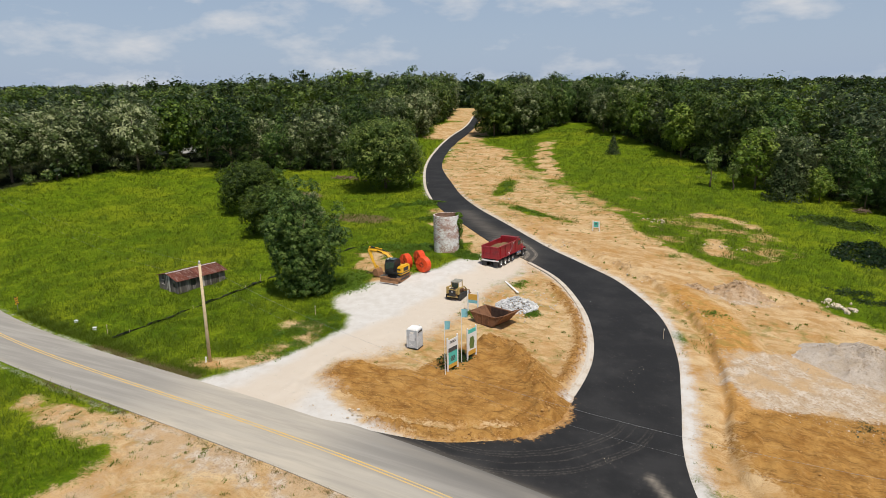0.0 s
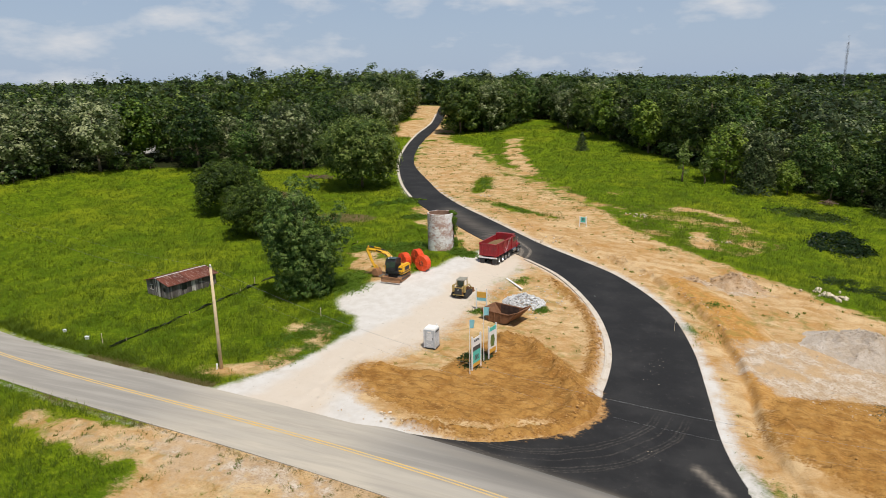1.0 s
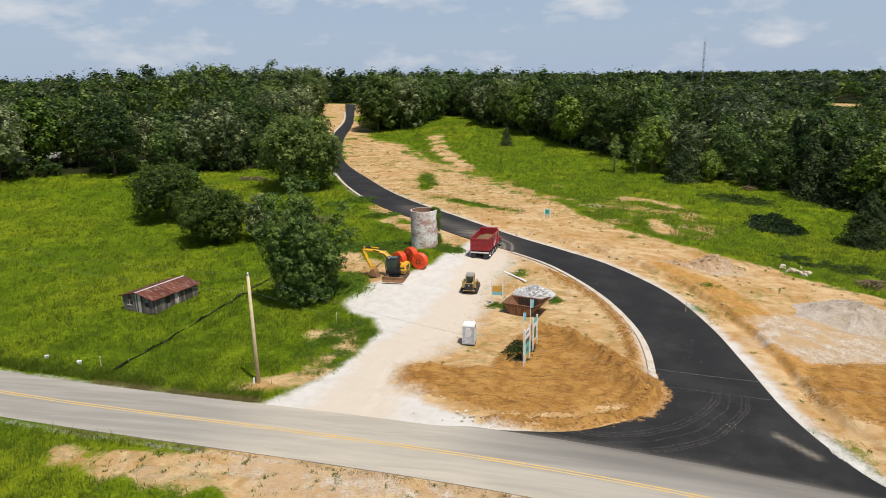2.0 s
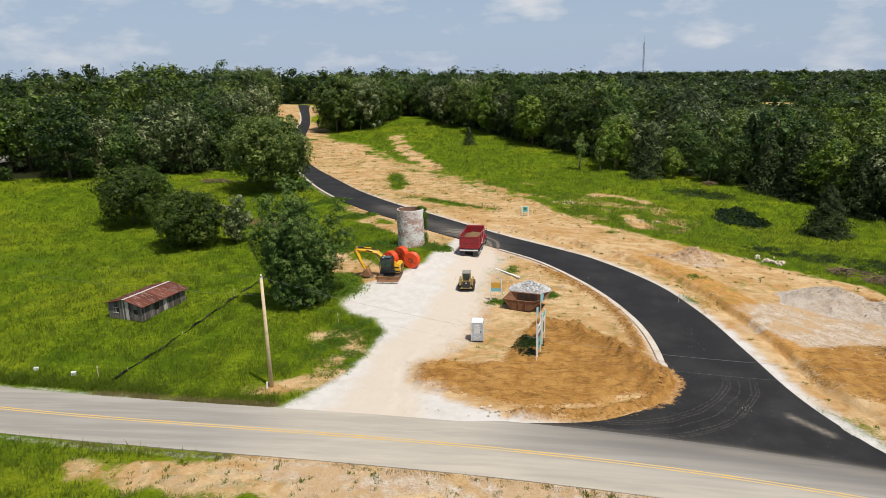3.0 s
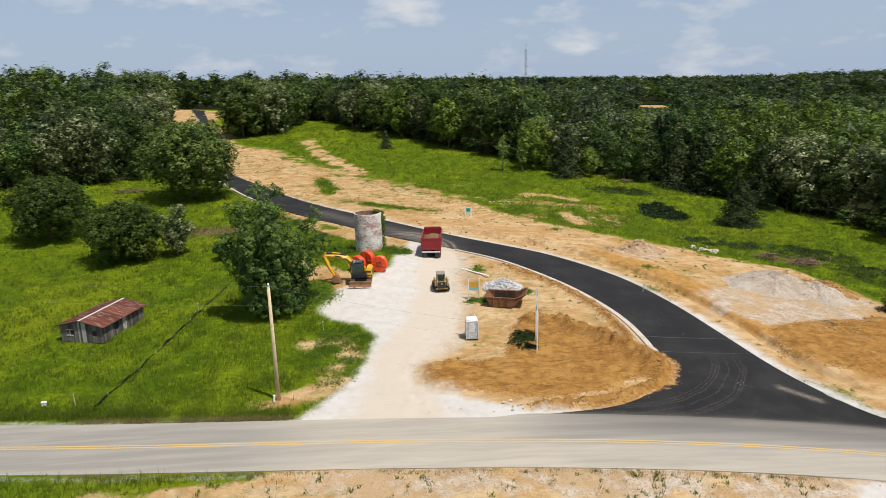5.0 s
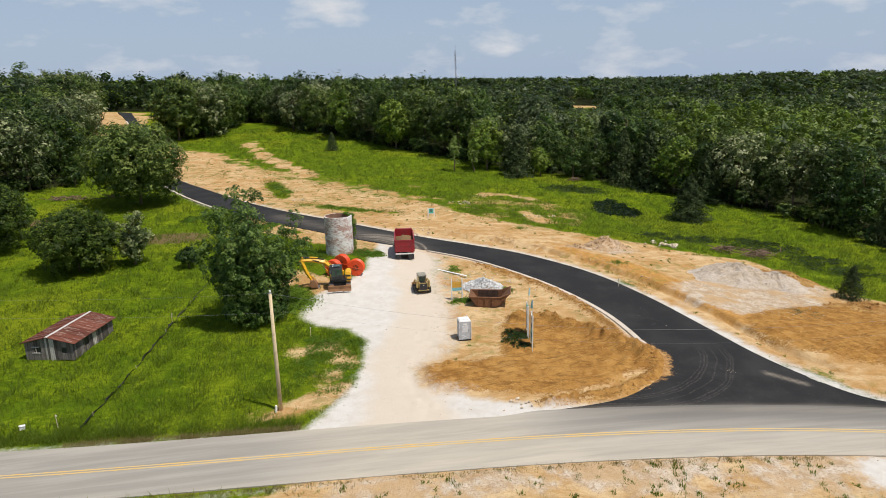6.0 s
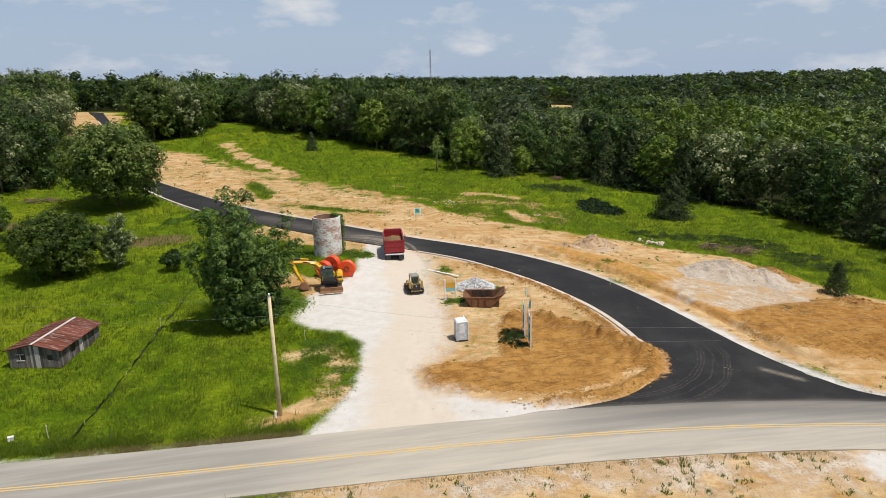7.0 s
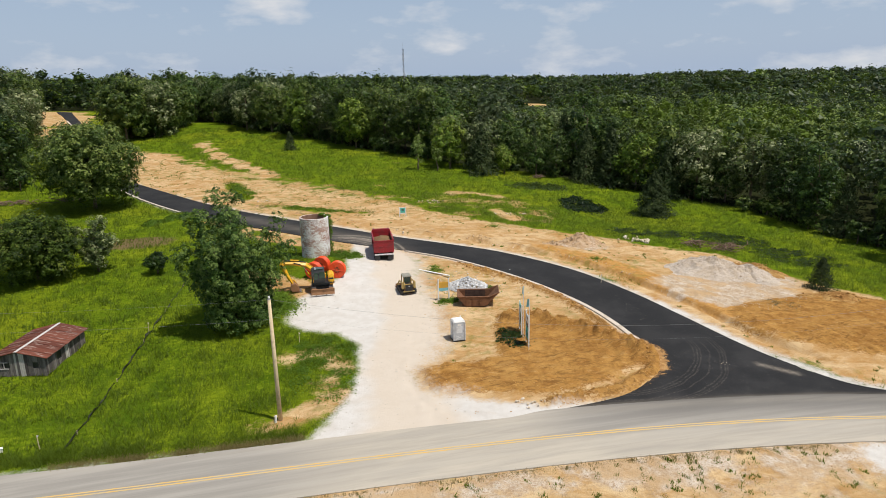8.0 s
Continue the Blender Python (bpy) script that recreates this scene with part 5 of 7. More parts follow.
# ---- barn ----
def build_barn():
    x, y = -68.6, 56.0
    barn = thing("barn", pose(x, y, land_at(x, y) - 0.15, 0, 0, -11), "low weathered board barn with a rusty iron roof in the meadow", "barn")
    w, l, eave, ridge = 4.7, 6.6, 1.75, 2.3
    # added black sheets behind the boards give gaps and openings their inner shade
    inner = Geo()
    for sx in (-1, 1):
        inner.box((sx * (w / 2 - 0.10), 0, eave / 2), (0.08, l - 0.2, eave))
    outline = [(-w / 2 + 0.08, 0), (w / 2 - 0.08, 0), (w / 2 - 0.08, eave), (0, ridge - 0.08), (-w / 2 + 0.08, eave)]
    for sy in (-1, 1):
        g = Geo()
        k = sy * (l / 2 - 0.10)
        pts = [(a, k - 0.03, b) for a, b in outline] + [(a, k + 0.03, b) for a, b in outline]
        inner.add(pts, [(4, 3, 2, 1, 0), (5, 6, 7, 8, 9)] + [(i, (i + 1) % 5, 5 + (i + 1) % 5, 5 + i) for i in range(5)])
    part("frame", inner, BLACK, barn, "black backing sheets in place of the shade inside")
    rg = random.Random(4)
    n = 21
    for sy in (-1, 1):
        for i in range(n):
            bx = -w / 2 + w * (i + 0.5) / n
            h = eave + (ridge - eave) * (1 - abs(bx) / (w / 2)) - 0.04
            door = sy < 0 and i in (10, 11, 12, 13)
            lo = rg.uniform(0.0, 0.06)
            if sy < 0 and i in (4, 5, 6) or sy < 0 and i in (16, 17):
                for z0, z1 in ((lo, 0.75), (1.3, h)):
                    part("board", Geo().box((bx, sy * (l / 2), (z0 + z1) / 2), (w / n * 0.9, 0.03, z1 - z0), (0, rg.uniform(-0.6, 0.6), 0)), BOARD, barn)
                continue
            part("board", Geo().box((bx, sy * (l / 2) + (-0.05 if door else 0), (lo + h) / 2), (w / n * 0.92, 0.03, h - lo), (0, rg.uniform(-0.7, 0.7), 0)),
                 PALE_BOARD if door and i in (11, 12) or (sy < 0 and i == 9) else BOARD, barn)
    n = 30
    for sx in (-1, 1):
        for i in range(n):
            by = -l / 2 + l * (i + 0.5) / n
            lo, hi = rg.uniform(0, 0.08), eave - 0.04
            if sx > 0 and i in (8, 9, 10):
                hi = 0.7
            part("board", Geo().box((sx * w / 2, by, (lo + hi) / 2), (0.03, l / n * 0.92, hi - lo), (rg.uniform(-0.7, 0.7), 0, 0)), PALE_BOARD if sx > 0 and i in (14, 15) else BOARD, barn)
    sill = Geo().box((-1.28, -l / 2 - 0.02, 0.73), (0.75, 0.08, 0.07)).box((-1.28, -l / 2 - 0.02, 1.33), (0.75, 0.08, 0.07)).box((-1.28, -l / 2 - 0.02, 1.03), (0.05, 0.05, 0.55))
    part("window_frame", sill, PALE_BOARD, barn, "pale wooden window frame")
    part("post", Geo().box((w / 2 + 0.03, 0.2, eave / 2), (0.10, 0.12, eave)), PALE_BOARD, barn, "pale corner post")
    # corrugated sheets, both slopes
    rise = math.atan2(ridge - eave, w / 2)
    slope = (w / 2 + 0.32) / math.cos(rise)
    sheets = 9
    for sx in (-1, 1):
        for i in range(sheets):
            pw = (l + 0.5) / sheets
            g = Geo()
            k, rows = 12, []
            for a in range(k + 1):
                yy = -l / 2 - 0.25 + pw * i + pw * 1.06 * a / k
                dz = 0.022 * math.cos(a * math.pi) + 0.012 * (i % 2)
                for s in (0.0, slope):
                    rows.append((sx * s * math.cos(rise), yy, ridge + 0.05 - s * math.sin(rise) + dz + rg.uniform(-0.004, 0.004)))
            g.add(rows, [(2 * a, 2 * a + 1, 2 * a + 3, 2 * a + 2) for a in range(k)])
            low = [(p[0], p[1], p[2] - 0.03) for p in rows]
            g.add(low, [(2 * a + 2, 2 * a + 3, 2 * a + 1, 2 * a) for a in range(k)])
            part("roof_sheet", g, ROOF_IRON, barn)
    part("ridge_cap", Geo().box((0.065, 0, ridge + 0.078), (0.15, l + 0.5, 0.03), (0, math.degrees(rise), 0)).box((-0.065, 0, ridge + 0.078), (0.15, l + 0.5, 0.03), (0, -math.degrees(rise), 0)),
         PALE_BOARD, barn, "pale galvanised ridge cap")
    part("lean_to", Geo().box((w / 2 - 0.3, l / 2 + 0.5, 0.35), (0.9, 0.9, 0.05), (8, 0, 0)).box((w / 2 - 0.6, l / 2 + 0.8, 0.15), (0.08, 0.08, 0.4)), BOARD, barn, "loose boards behind")


build_barn()


# ---- silo ----
def build_silo():
    x, y, r, h = -42.9, 78.6, 1.85, 5.55
    z = land_at(x, y) - 0.3
    silo = thing("silo", pose(x, y, z), "old whitewashed tile silo with open top and vines", "silo")
    n, gap = 48, (2, 3, 4)
    g, inner = Geo(), Geo()
    rows = 24
    rg = random.Random(9)
    for ring, rad in ((0, r), (1, r - 0.2)):
        for k in range(rows + 1):
            for j in range(n):
                a = 2 * math.pi * (j + 46) / n
                top = h + (0.0 if k < rows else rg.uniform(-0.02, 0.01))
                g.v.append((rad * math.cos(a), rad * math.sin(a), top * k / rows))
    per = (rows + 1) * n
    for k in range(rows):
        for j in range(n):
            if j in gap and (k % 6) in (2, 3, 4) and 2 < k < rows - 2:
                continue
            q = (k * n + j, k * n + (j + 1) % n, (k + 1) * n + (j + 1) % n, (k + 1) * n + j)
            g.f.append(q)
            inner.f.append(tuple(per + i for i in q[::-1]))
    inner.v = list(g.v)
    for j in range(n):
        a, b = rows * n + j, rows * n + (j + 1) % n
        g.f.append((a, b, per + b, per + a))
    part("wall", g, SILO_TILE, silo, smooth=False)
    part("lining", inner, BARE_TILE, silo, "bare brown tile inside the silo", smooth=False)
    rungs = Geo()
    for k in range(14):
        zz = 0.6 + k * 0.4
        a0, a1 = 2 * math.pi * (0.0) / n, 2 * math.pi * 3.0 / n
        rungs.tube([((r + 0.05) * math.cos(a0), (r + 0.05) * math.sin(a0), zz), ((r + 0.05) * math.cos(a1), (r + 0.05) * math.sin(a1), zz)], 0.03, 6)
    part("ladder", rungs, STEEL, silo, "rusty iron rungs beside the chute openings")
    rng = np.random.RandomState(3)
    c, nrm = crown_points(rng, 2400, [(1.75, 0.5, h - 0.15, 0.42, 0.55), (1.95, 0.1, h - 1.0, 0.4, 1.5), (1.95, 0.4, h - 2.4, 0.35, 1.8), (1.9, 0.5, h - 4.2, 0.4, 1.8), (1.1, 1.5, h - 0.05, 0.4, 0.35), (1.9, -0.2, h - 5.2, 0.4, 1.0)])
    v, f = leaf_quads(c, nrm, 0.17, rng)
    part("vine", array_mesh("vine", v, f, WEED_LEAF), WEED_LEAF, silo, "green vine over the rim")


build_silo()


def build_house():
    """A pale house, glimpsed between the trees at the edge of the meadow."""
    x, y, w, l, eave, ridge = -156.0, 127.0, 11.0, 7.0, 4.6, 6.8
    h = thing("house", pose(x, y, land_at(x, y) - 0.2, 0, 0, 48), "white house half hidden behind woodland trees", "house")
    part("wall", Geo().prism([(-l / 2, 0), (l / 2, 0), (l / 2, eave), (0, ridge - 0.1), (-l / 2, eave)], -w / 2, w / 2), WHITE, h, "white boarded walls")
    slope = math.degrees(math.atan2(ridge - eave, l / 2))
    for s in (-1, 1):
        part("roof", Geo().box((0, s * l / 4 * 1.06, (eave + ridge) / 2 + 0.05), (w + 0.6, l / 2 / math.cos(radians(slope)) + 0.4, 0.14), (-s * slope, 0, 0)), DUSTY_GREY, h, "grey shingled roof")
    for k in (-3.2, 0.0, 3.2):
        win = part("window", Geo().box((k, -l / 2 - 0.03, 2.6), (1.1, 0.06, 1.5)), PALE_GREY, h)
        part("pane", Geo().box((k, -l / 2 - 0.07, 2.6), (0.9, 0.03, 1.3)), GLASS, win)


build_house()


# ---- vehicles ----
def wheel(parent, x, y, r, w, rim=CHROME):
    side = 1 if x > 0 else -1
    tyre = part("tyre", Geo().lathe([(r * 0.58, -w / 2), (r * 0.93, -w / 2), (r, -w * 0.36), (r, w * 0.36), (r * 0.93, w / 2), (r * 0.58, w / 2), (r * 0.58, -w / 2)], 24, "x", (x, y, r)), RUBBER, parent, smooth=False)
    part("rim", Geo().lathe([(0.02, side * w * 0.34), (r * 0.22, side * w * 0.40), (r * 0.24, side * w * 0.25), (r * 0.5, side * w * 0.22), (r * 0.6, side * w * 0.46), (r * 0.6, side * w * 0.1)], 20, "x", (x, y, r)), rim, tyre, "polished wheel rim")


def build_truck():
    x, y = -34.4, 74.4
    t = thing("dump_truck", pose(x, y, land_at(x, y + 4), math.degrees(math.atan2(land_at(x, y + 8) - land_at(x, y), 8)), 0, -3), "dark red tipper truck loaded with soil on the gravel", "dump truck")
    part("chassis", Geo().box((0, 4.4, 0.85), (0.9, 8.4, 0.25)).box((0, 3.0, 0.55), (0.25, 2.6, 0.2)), BLACK, t, bevel=0.02)
    # bed
    b = Geo()
    y0, y1, z0, z1, hw = 0.25, 5.6, 1.15, 2.75, 1.25
    b.box((0, (y0 + y1) / 2, z0 + 0.06), (2 * hw, y1 - y0, 0.12))
    for s in (-1, 1):
        b.box((s * (hw - 0.04), (y0 + y1) / 2, (z0 + z1) / 2), (0.08, y1 - y0, z1 - z0))
        b.box((s * hw, (y0 + y1) / 2, z1), (0.16, y1 - y0 + 0.05, 0.14))
        b.box((s * hw, (y0 + y1) / 2, z0 + 0.1), (0.12, y1 - y0, 0.16))
        for k in range(4):
            b.box((s * (hw + 0.02), y0 + 0.4 + k * 1.5, (z0 + z1) / 2), (0.1, 0.10, z1 - z0))
    b.box((0, y1, (z0 + z1) / 2 + 0.1), (2 * hw, 0.1, z1 - z0 + 0.2))
    bed = part("bed", b, RED, t, "dark red steel tipper body", bevel=0.015)
    part("cab_shield", Geo().box((0, y1 + 0.45, z1 + 0.28), (2 * hw - 0.2, 1.0, 0.08), (-6, 0, 0)).box((0, y1 - 0.02, z1 + 0.15), (2 * hw - 0.1, 0.12, 0.4)), RED, bed, bevel=0.01)
    tg = Geo().box((0, y0 - 0.05, (z0 + z1) / 2), (2 * hw, 0.1, z1 - z0))
    for k in range(3):
        tg.box(((k - 1) * 0.82, y0 - 0.12, (z0 + z1) / 2), (0.10, 0.08, z1 - z0 - 0.1))
    tg.box((0, y0 - 0.12, z1 - 0.08), (2 * hw, 0.08, 0.14)).box((0, y0 - 0.12, z0 + 0.1), (2 * hw, 0.08, 0.14)).box((0, y0 - 0.12, (z0 + z1) / 2), (2 * hw, 0.06, 0.1))
    part("tailgate", tg, RED, bed, bevel=0.012)
    heap = Geo()
    nx, ny = 9, 18
    rg = random.Random(2)
    for j in range(ny + 1):
        for i in range(nx + 1):
            u, v = i / nx * 2 - 1, j / ny * 2 - 1
            heap.v.append((u * 1.15, 2.9 + v * 2.55, 2.12 + 0.52 * (1 - u * u) * (1 - v * v * 0.9) + rg.uniform(-0.09, 0.09)))
    heap.f += [(j * (nx + 1) + i, j * (nx + 1) + i + 1, (j + 1) * (nx + 1) + i + 1, (j + 1) * (nx + 1) + i) for j in range(ny) for i in range(nx)]
    part("soil_load", heap, LOAD, bed, "heap of brown soil in the bed", smooth=True)
    # cab and bonnet
    part("cab", Geo().prism([(6.0, 0.95), (7.35, 0.95), (7.35, 1.75), (7.15, 2.65), (6.95, 2.75), (6.0, 2.75)], -1.05, 1.05), RED, t, "dark red truck cab", bevel=0.06)
    part("bonnet", Geo().prism([(7.3, 0.8), (8.75, 0.8), (8.8, 1.45), (8.6, 1.6), (7.3, 1.8)], -0.75, 0.75), RED, t, bevel=0.08)
    for s in (-1, 1):
        part("mudguard", Geo().prism([(7.35, 0.95), (7.5, 1.25), (7.9, 1.4), (8.4, 1.32), (8.7, 1.0), (8.6, 0.95), (8.3, 1.2), (7.9, 1.28), (7.6, 1.15)], s * 0.72, s * 1.2), RED, t, bevel=0.03)
        part("side_window", Geo().box((s * 1.05, 6.7, 2.2), (0.04, 0.8, 0.6)), GLASS, t)
        part("exhaust_stack", Geo().tube([(s * 0.95, 5.85, 0.9), (s * 0.95, 5.85, 3.2)], 0.07, 10), CHROME, t, "chrome exhaust stack")
        part("fuel_tank", Geo().lathe([(0.02, 5.75), (0.3, 5.77), (0.3, 6.95), (0.02, 6.97)], 16, "y", (s * 0.95, 0, 0.75)), CHROME, t, "polished fuel tank")
        part("mirror", Geo().box((s * 1.35, 7.2, 2.2), (0.06, 0.14, 0.5)).tube([(s * 1.0, 7.2, 2.4), (s * 1.35, 7.2, 2.4)], 0.02, 6), CHROME, t)
        part("mud_flap", Geo().box((s * 0.85, 0.2, 0.55), (0.65, 0.03, 0.75)), BLACK, t)
        part("tail_light", Geo().box((s * 1.0, 0.18, 1.0), (0.25, 0.05, 0.12)), ORANGE, t)
        part("ram", Geo().tube([(s * 1.33, 2.9, 1.2), (s * 1.33, 4.6, 2.8)], 0.022, 6), CHROME, t, "bright diagonal strap")
        for yy in (1.0, 2.25):
            wheel(t, s * 0.95, yy, 0.52, 0.55)
        wheel(t, s * 1.0, 3.45, 0.46, 0.3)
        wheel(t, s * 1.0, 4.55, 0.46, 0.3)
        wheel(t, s * 0.98, 8.0, 0.52, 0.32)
    part("windscreen", Geo().box((0, 7.27, 2.2), (1.8, 0.05, 0.75), (13, 0, 0)), GLASS, t)
    part("grille", Geo().box((0, 8.8, 1.15), (1.0, 0.06, 0.65)), CHROME, t)
    part("bumper", Geo().box((0, 8.95, 0.6), (2.3, 0.15, 0.3)), CHROME, t, bevel=0.03)
    part("bumper", Geo().box((0, 0.2, 0.92), (2.45, 0.12, 0.18)), WHITE, t, "pale rear bar under the bed", bevel=0.01)


build_truck()


def build_excavator():
    x, y = -42.6, 65.0
    e = thing("excavator", pose(x, y, land_at(x, y), 0, 0, 0) @ Matrix.Scale(1.12, 4), "yellow mini excavator with dark cab parked on gravel", "excavator")
    for s in (-1, 1):
        tr = Geo()
        path = [(-1.25, 0.3), (-1.1, 0.08), (-0.9, 0.0), (0.9, 0.0), (1.1, 0.08), (1.25, 0.3), (1.1, 0.52), (0.9, 0.58), (-0.9, 0.58), (-1.1, 0.52)]
        tr.prism(path, s * 0.62, s * 1.05)
        track = part("track", tr, MUDDY, e, "muddy crawler track", bevel=0.03)
        cleats = Geo()
        for k in range(12):
            cleats.box((s * 0.835, -1.05 + k * 0.19, 0.6), (0.44, 0.06, 0.05))
        part("cleats", cleats, STEEL, track)
    part("undercarriage", Geo().box((0, 0, 0.45), (1.3, 1.5, 0.4)), BLACK, e, bevel=0.03)
    part("blade", Geo().prism([(-1.62, 0.0), (-1.55, 0.0), (-1.45, 0.25), (-1.53, 0.58), (-1.60, 0.56), (-1.54, 0.25)], -1.15, 1.15).box((0.5, -1.1, 0.3), (0.12, 0.8, 0.14)).box((-0.5, -1.1, 0.3), (0.12, 0.8, 0.14)), MUDDY, e, "mud-brown dozer blade", bevel=0.01)
    # upper works face towards -x
    part("counterweight", Geo().prism([(-0.95, 0.75), (0.95, 0.75), (1.0, 1.2), (0.88, 1.75), (-0.88, 1.75), (-1.0, 1.2)], 0.62, 1.2), YELLOW, e, "yellow engine cover", bevel=0.12)
    part("house", Geo().box((-0.15, 0.0, 0.88), (1.6, 1.85, 0.3)), BLACK, e, bevel=0.05)
    part("side_cover", Geo().box((-0.2, 0.66, 1.3), (1.3, 0.55, 0.55)), YELLOW, e, bevel=0.08)
    cab = part("cab", Geo().prism([(-1.0, 1.0), (0.42, 1.0), (0.42, 2.2), (0.28, 2.36), (-0.66, 2.36), (-0.98, 1.75)], -0.98, 0.3), BLACK, e, "dark enclosed cab", bevel=0.07)
    part("window", Geo().box((-0.84, -0.35, 2.06), (0.03, 0.96, 0.62), (0, 28, 0)), CAB_GLASS, cab)
    part("window", Geo().box((-0.56, -0.985, 1.72), (0.36, 0.03, 0.7)), CAB_GLASS, cab, "green-tinted cab window")
    part("window", Geo().box((0.02, -0.985, 1.82), (0.56, 0.03, 0.66)), CAB_GLASS, cab, "green-tinted cab window")
    part("door", Geo().box((-0.28, -0.99, 1.24), (1.0, 0.03, 0.34)), BLACK, cab, bevel=0.01)
    part("handrail", Geo().tube([(-0.84, -1.02, 1.15), (-0.84, -1.06, 1.4), (-0.84, -1.02, 1.7)], 0.02, 6), YELLOW, cab)
    part("work_light", Geo().box((-0.6, -0.7, 2.4), (0.1, 0.16, 0.1)).box((-0.6, -0.1, 2.4), (0.1, 0.16, 0.1)), PALE_GREY, cab)
    part("stripe", Geo().box((0.75, 0.0, 0.0), (0.5, 0.02, 0.16)), BLACK, e, "dark stripe on the engine cover").matrix_basis = pose(0.13, -0.985, 1.42)
    part("turntable", Geo().lathe([(0.02, 0.62), (0.6, 0.62), (0.6, 0.76), (0.02, 0.76)], 20, "z", (0, 0, 0)), BLACK, e)
    for s in (-1, 1):
        part("roller_guard", Geo().box((s * 1.06, 0, 0.3), (0.03, 1.7, 0.16)), BLACK, e)
    part("roof_hatch", Geo().box((-0.2, -0.34, 2.37), (0.7, 0.8, 0.05)), CAB_GLASS, cab)
    part("grille", Geo().box((1.2, 0, 1.35), (0.04, 0.9, 0.4)), BLACK, e)
    line = [(-0.55, 0.55, 1.15), (-0.85, 0.52, 2.05), (-1.5, 0.46, 2.62), (-2.5, 0.38, 2.86), (-3.75, 0.3, 2.95)]
    boom = part("boom", Geo().tube(line, [0.21, 0.27, 0.29, 0.24, 0.17], 4), YELLOW, e, "yellow cranked boom", bevel=0.02)
    part("lettering", Geo().box((-2.3, 0.16, 2.84), (0.7, 0.02, 0.11), (0, 12, 0)), BLACK, boom, "dark bar of lettering")
    for k in (-0.08, 0.02, 0.12):
        part("hose", Geo().tube([(p[0], p[1] + k, p[2] + 0.26) for p in line[1:]] + [(-3.95, 0.3 + k, 2.6)], 0.025, 5), BLACK, boom, "black hydraulic hose")
    arm = part("arm", Geo().tube([(-3.62, 0.3, 3.3), (-3.78, 0.3, 2.85), (-3.35, 0.3, 1.7), (-2.85, 0.3, 0.75)], [0.13, 0.26, 0.2, 0.13], 4), YELLOW, e, "yellow dipper arm", bevel=0.02)
    bucket = part("bucket", Geo().prism([(0.05, 0.0), (0.7, 0.05), (0.85, 0.35), (0.7, 0.72), (0.35, 0.8), (0.15, 0.45)], -0.45, 0.45), MUDDY, arm, "mud-brown digging bucket", bevel=0.03)
    for k in range(5):
        bucket_tooth = Geo().prism([(-0.14, 0.0), (0.06, 0.02), (0.06, 0.10)], -0.43 + k * 0.195, -0.35 + k * 0.195)
        part("tooth", bucket_tooth, STEEL, bucket)
    bucket.matrix_basis = pose(-2.2, 0.3, 0.02, 0, 0, 90) @ Matrix.Scale(1.1, 4)
    part("linkage", Geo().tube([(-3.2, 0.3, 1.3), (-2.72, 0.3, 1.15), (-2.55, 0.3, 0.8)], 0.06, 6).tube([(-2.95, 0.3, 1.0), (-2.72, 0.3, 1.15)], 0.06, 6), YELLOW, arm)
    for p in (((-0.95, 0.3, 1.2), (-1.75, 0.36, 2.5)), ((-2.1, 0.34, 3.12), (-3.6, 0.3, 3.3)), ((-3.62, 0.3, 2.6), (-3.1, 0.3, 1.35))):
        mid = tuple((Vector(p[0]) * 0.45 + Vector(p[1]) * 0.55))
        part("ram", Geo().tube([p[0], mid], 0.075, 8), YELLOW, e, "yellow hydraulic cylinder")
        part("ram_rod", Geo().tube([mid, p[1]], 0.04, 8), CHROME, e, "bright hydraulic rod")
    for k in range(5):
        part("louvre", Geo().box((0.85, -0.97, 1.05 + k * 0.1), (0.4, 0.03, 0.04)), BLACK, e)
    part("cover_band", Geo().box((0.5, 0, 1.0), (1.42, 1.96, 0.1)), BLACK, e, "black band under the engine cover")


build_excavator()


def build_reel():
    """A coil of pipe on a flanged reel, standing on edge; the axle lies along x."""
    r = thing("pipe_reel", pose(0, 0, 0), "bright orange coil of plastic conduit standing by the silo", "reel", "orange conduit reels")
    R, W = 1.0, 0.8
    coil = Geo()
    for k in range(7):
        xx = -W / 2 + W * (k + 0.5) / 7
        for rad in (R - 0.06, R - 0.17, R - 0.28, R - 0.39):
            coil.lathe([(rad + 0.058 * math.cos(a), xx + 0.058 * math.sin(a)) for a in [2 * math.pi * i / 6 for i in range(7)]], 28, "x", (0, 0, R))
    part("coil", coil, ORANGE, r, "orange conduit windings", smooth=True)
    part("hub", Geo().lathe([(R * 0.10, -W * 0.42), (R * 0.30, -W * 0.44), (R * 0.30, W * 0.44), (R * 0.10, W * 0.42)], 20, "x", (0, 0, R)), MUDDY, r, "muddy brown hub")
    for s in (-1, 1):
        part("flange", Geo().lathe([(R * 0.36, s * W * 0.46), (R * 0.36, s * W * 0.5), (R * 0.96, s * W * 0.5), (R * 0.97, s * W * 0.46)], 36, "x", (0, 0, R)), ORANGE, r, "orange face of wound conduit")
        for k in range(6):
            a = k * math.pi / 3 + 0.2
            part("spoke", Geo().tube([(s * W * 0.52, 0, R), (s * W * 0.52, R * 0.93 * math.cos(a), R + R * 0.93 * math.sin(a))], 0.03, 6), ORANGE, r)
    return r


reel = build_reel()
for i, (x, y, turn, s) in enumerate(((-40.7, 68.3, 78, 1.0), (-43.4, 68.5, 62, 1.0), (-42.4, 70.2, 60, 1.02))):
    m = pose(x, y, land_at(x, y) - 0.05, 0, 0, turn)
    if i == 0:
        reel.matrix_basis = m
    else:
        copy_thing(reel, m)


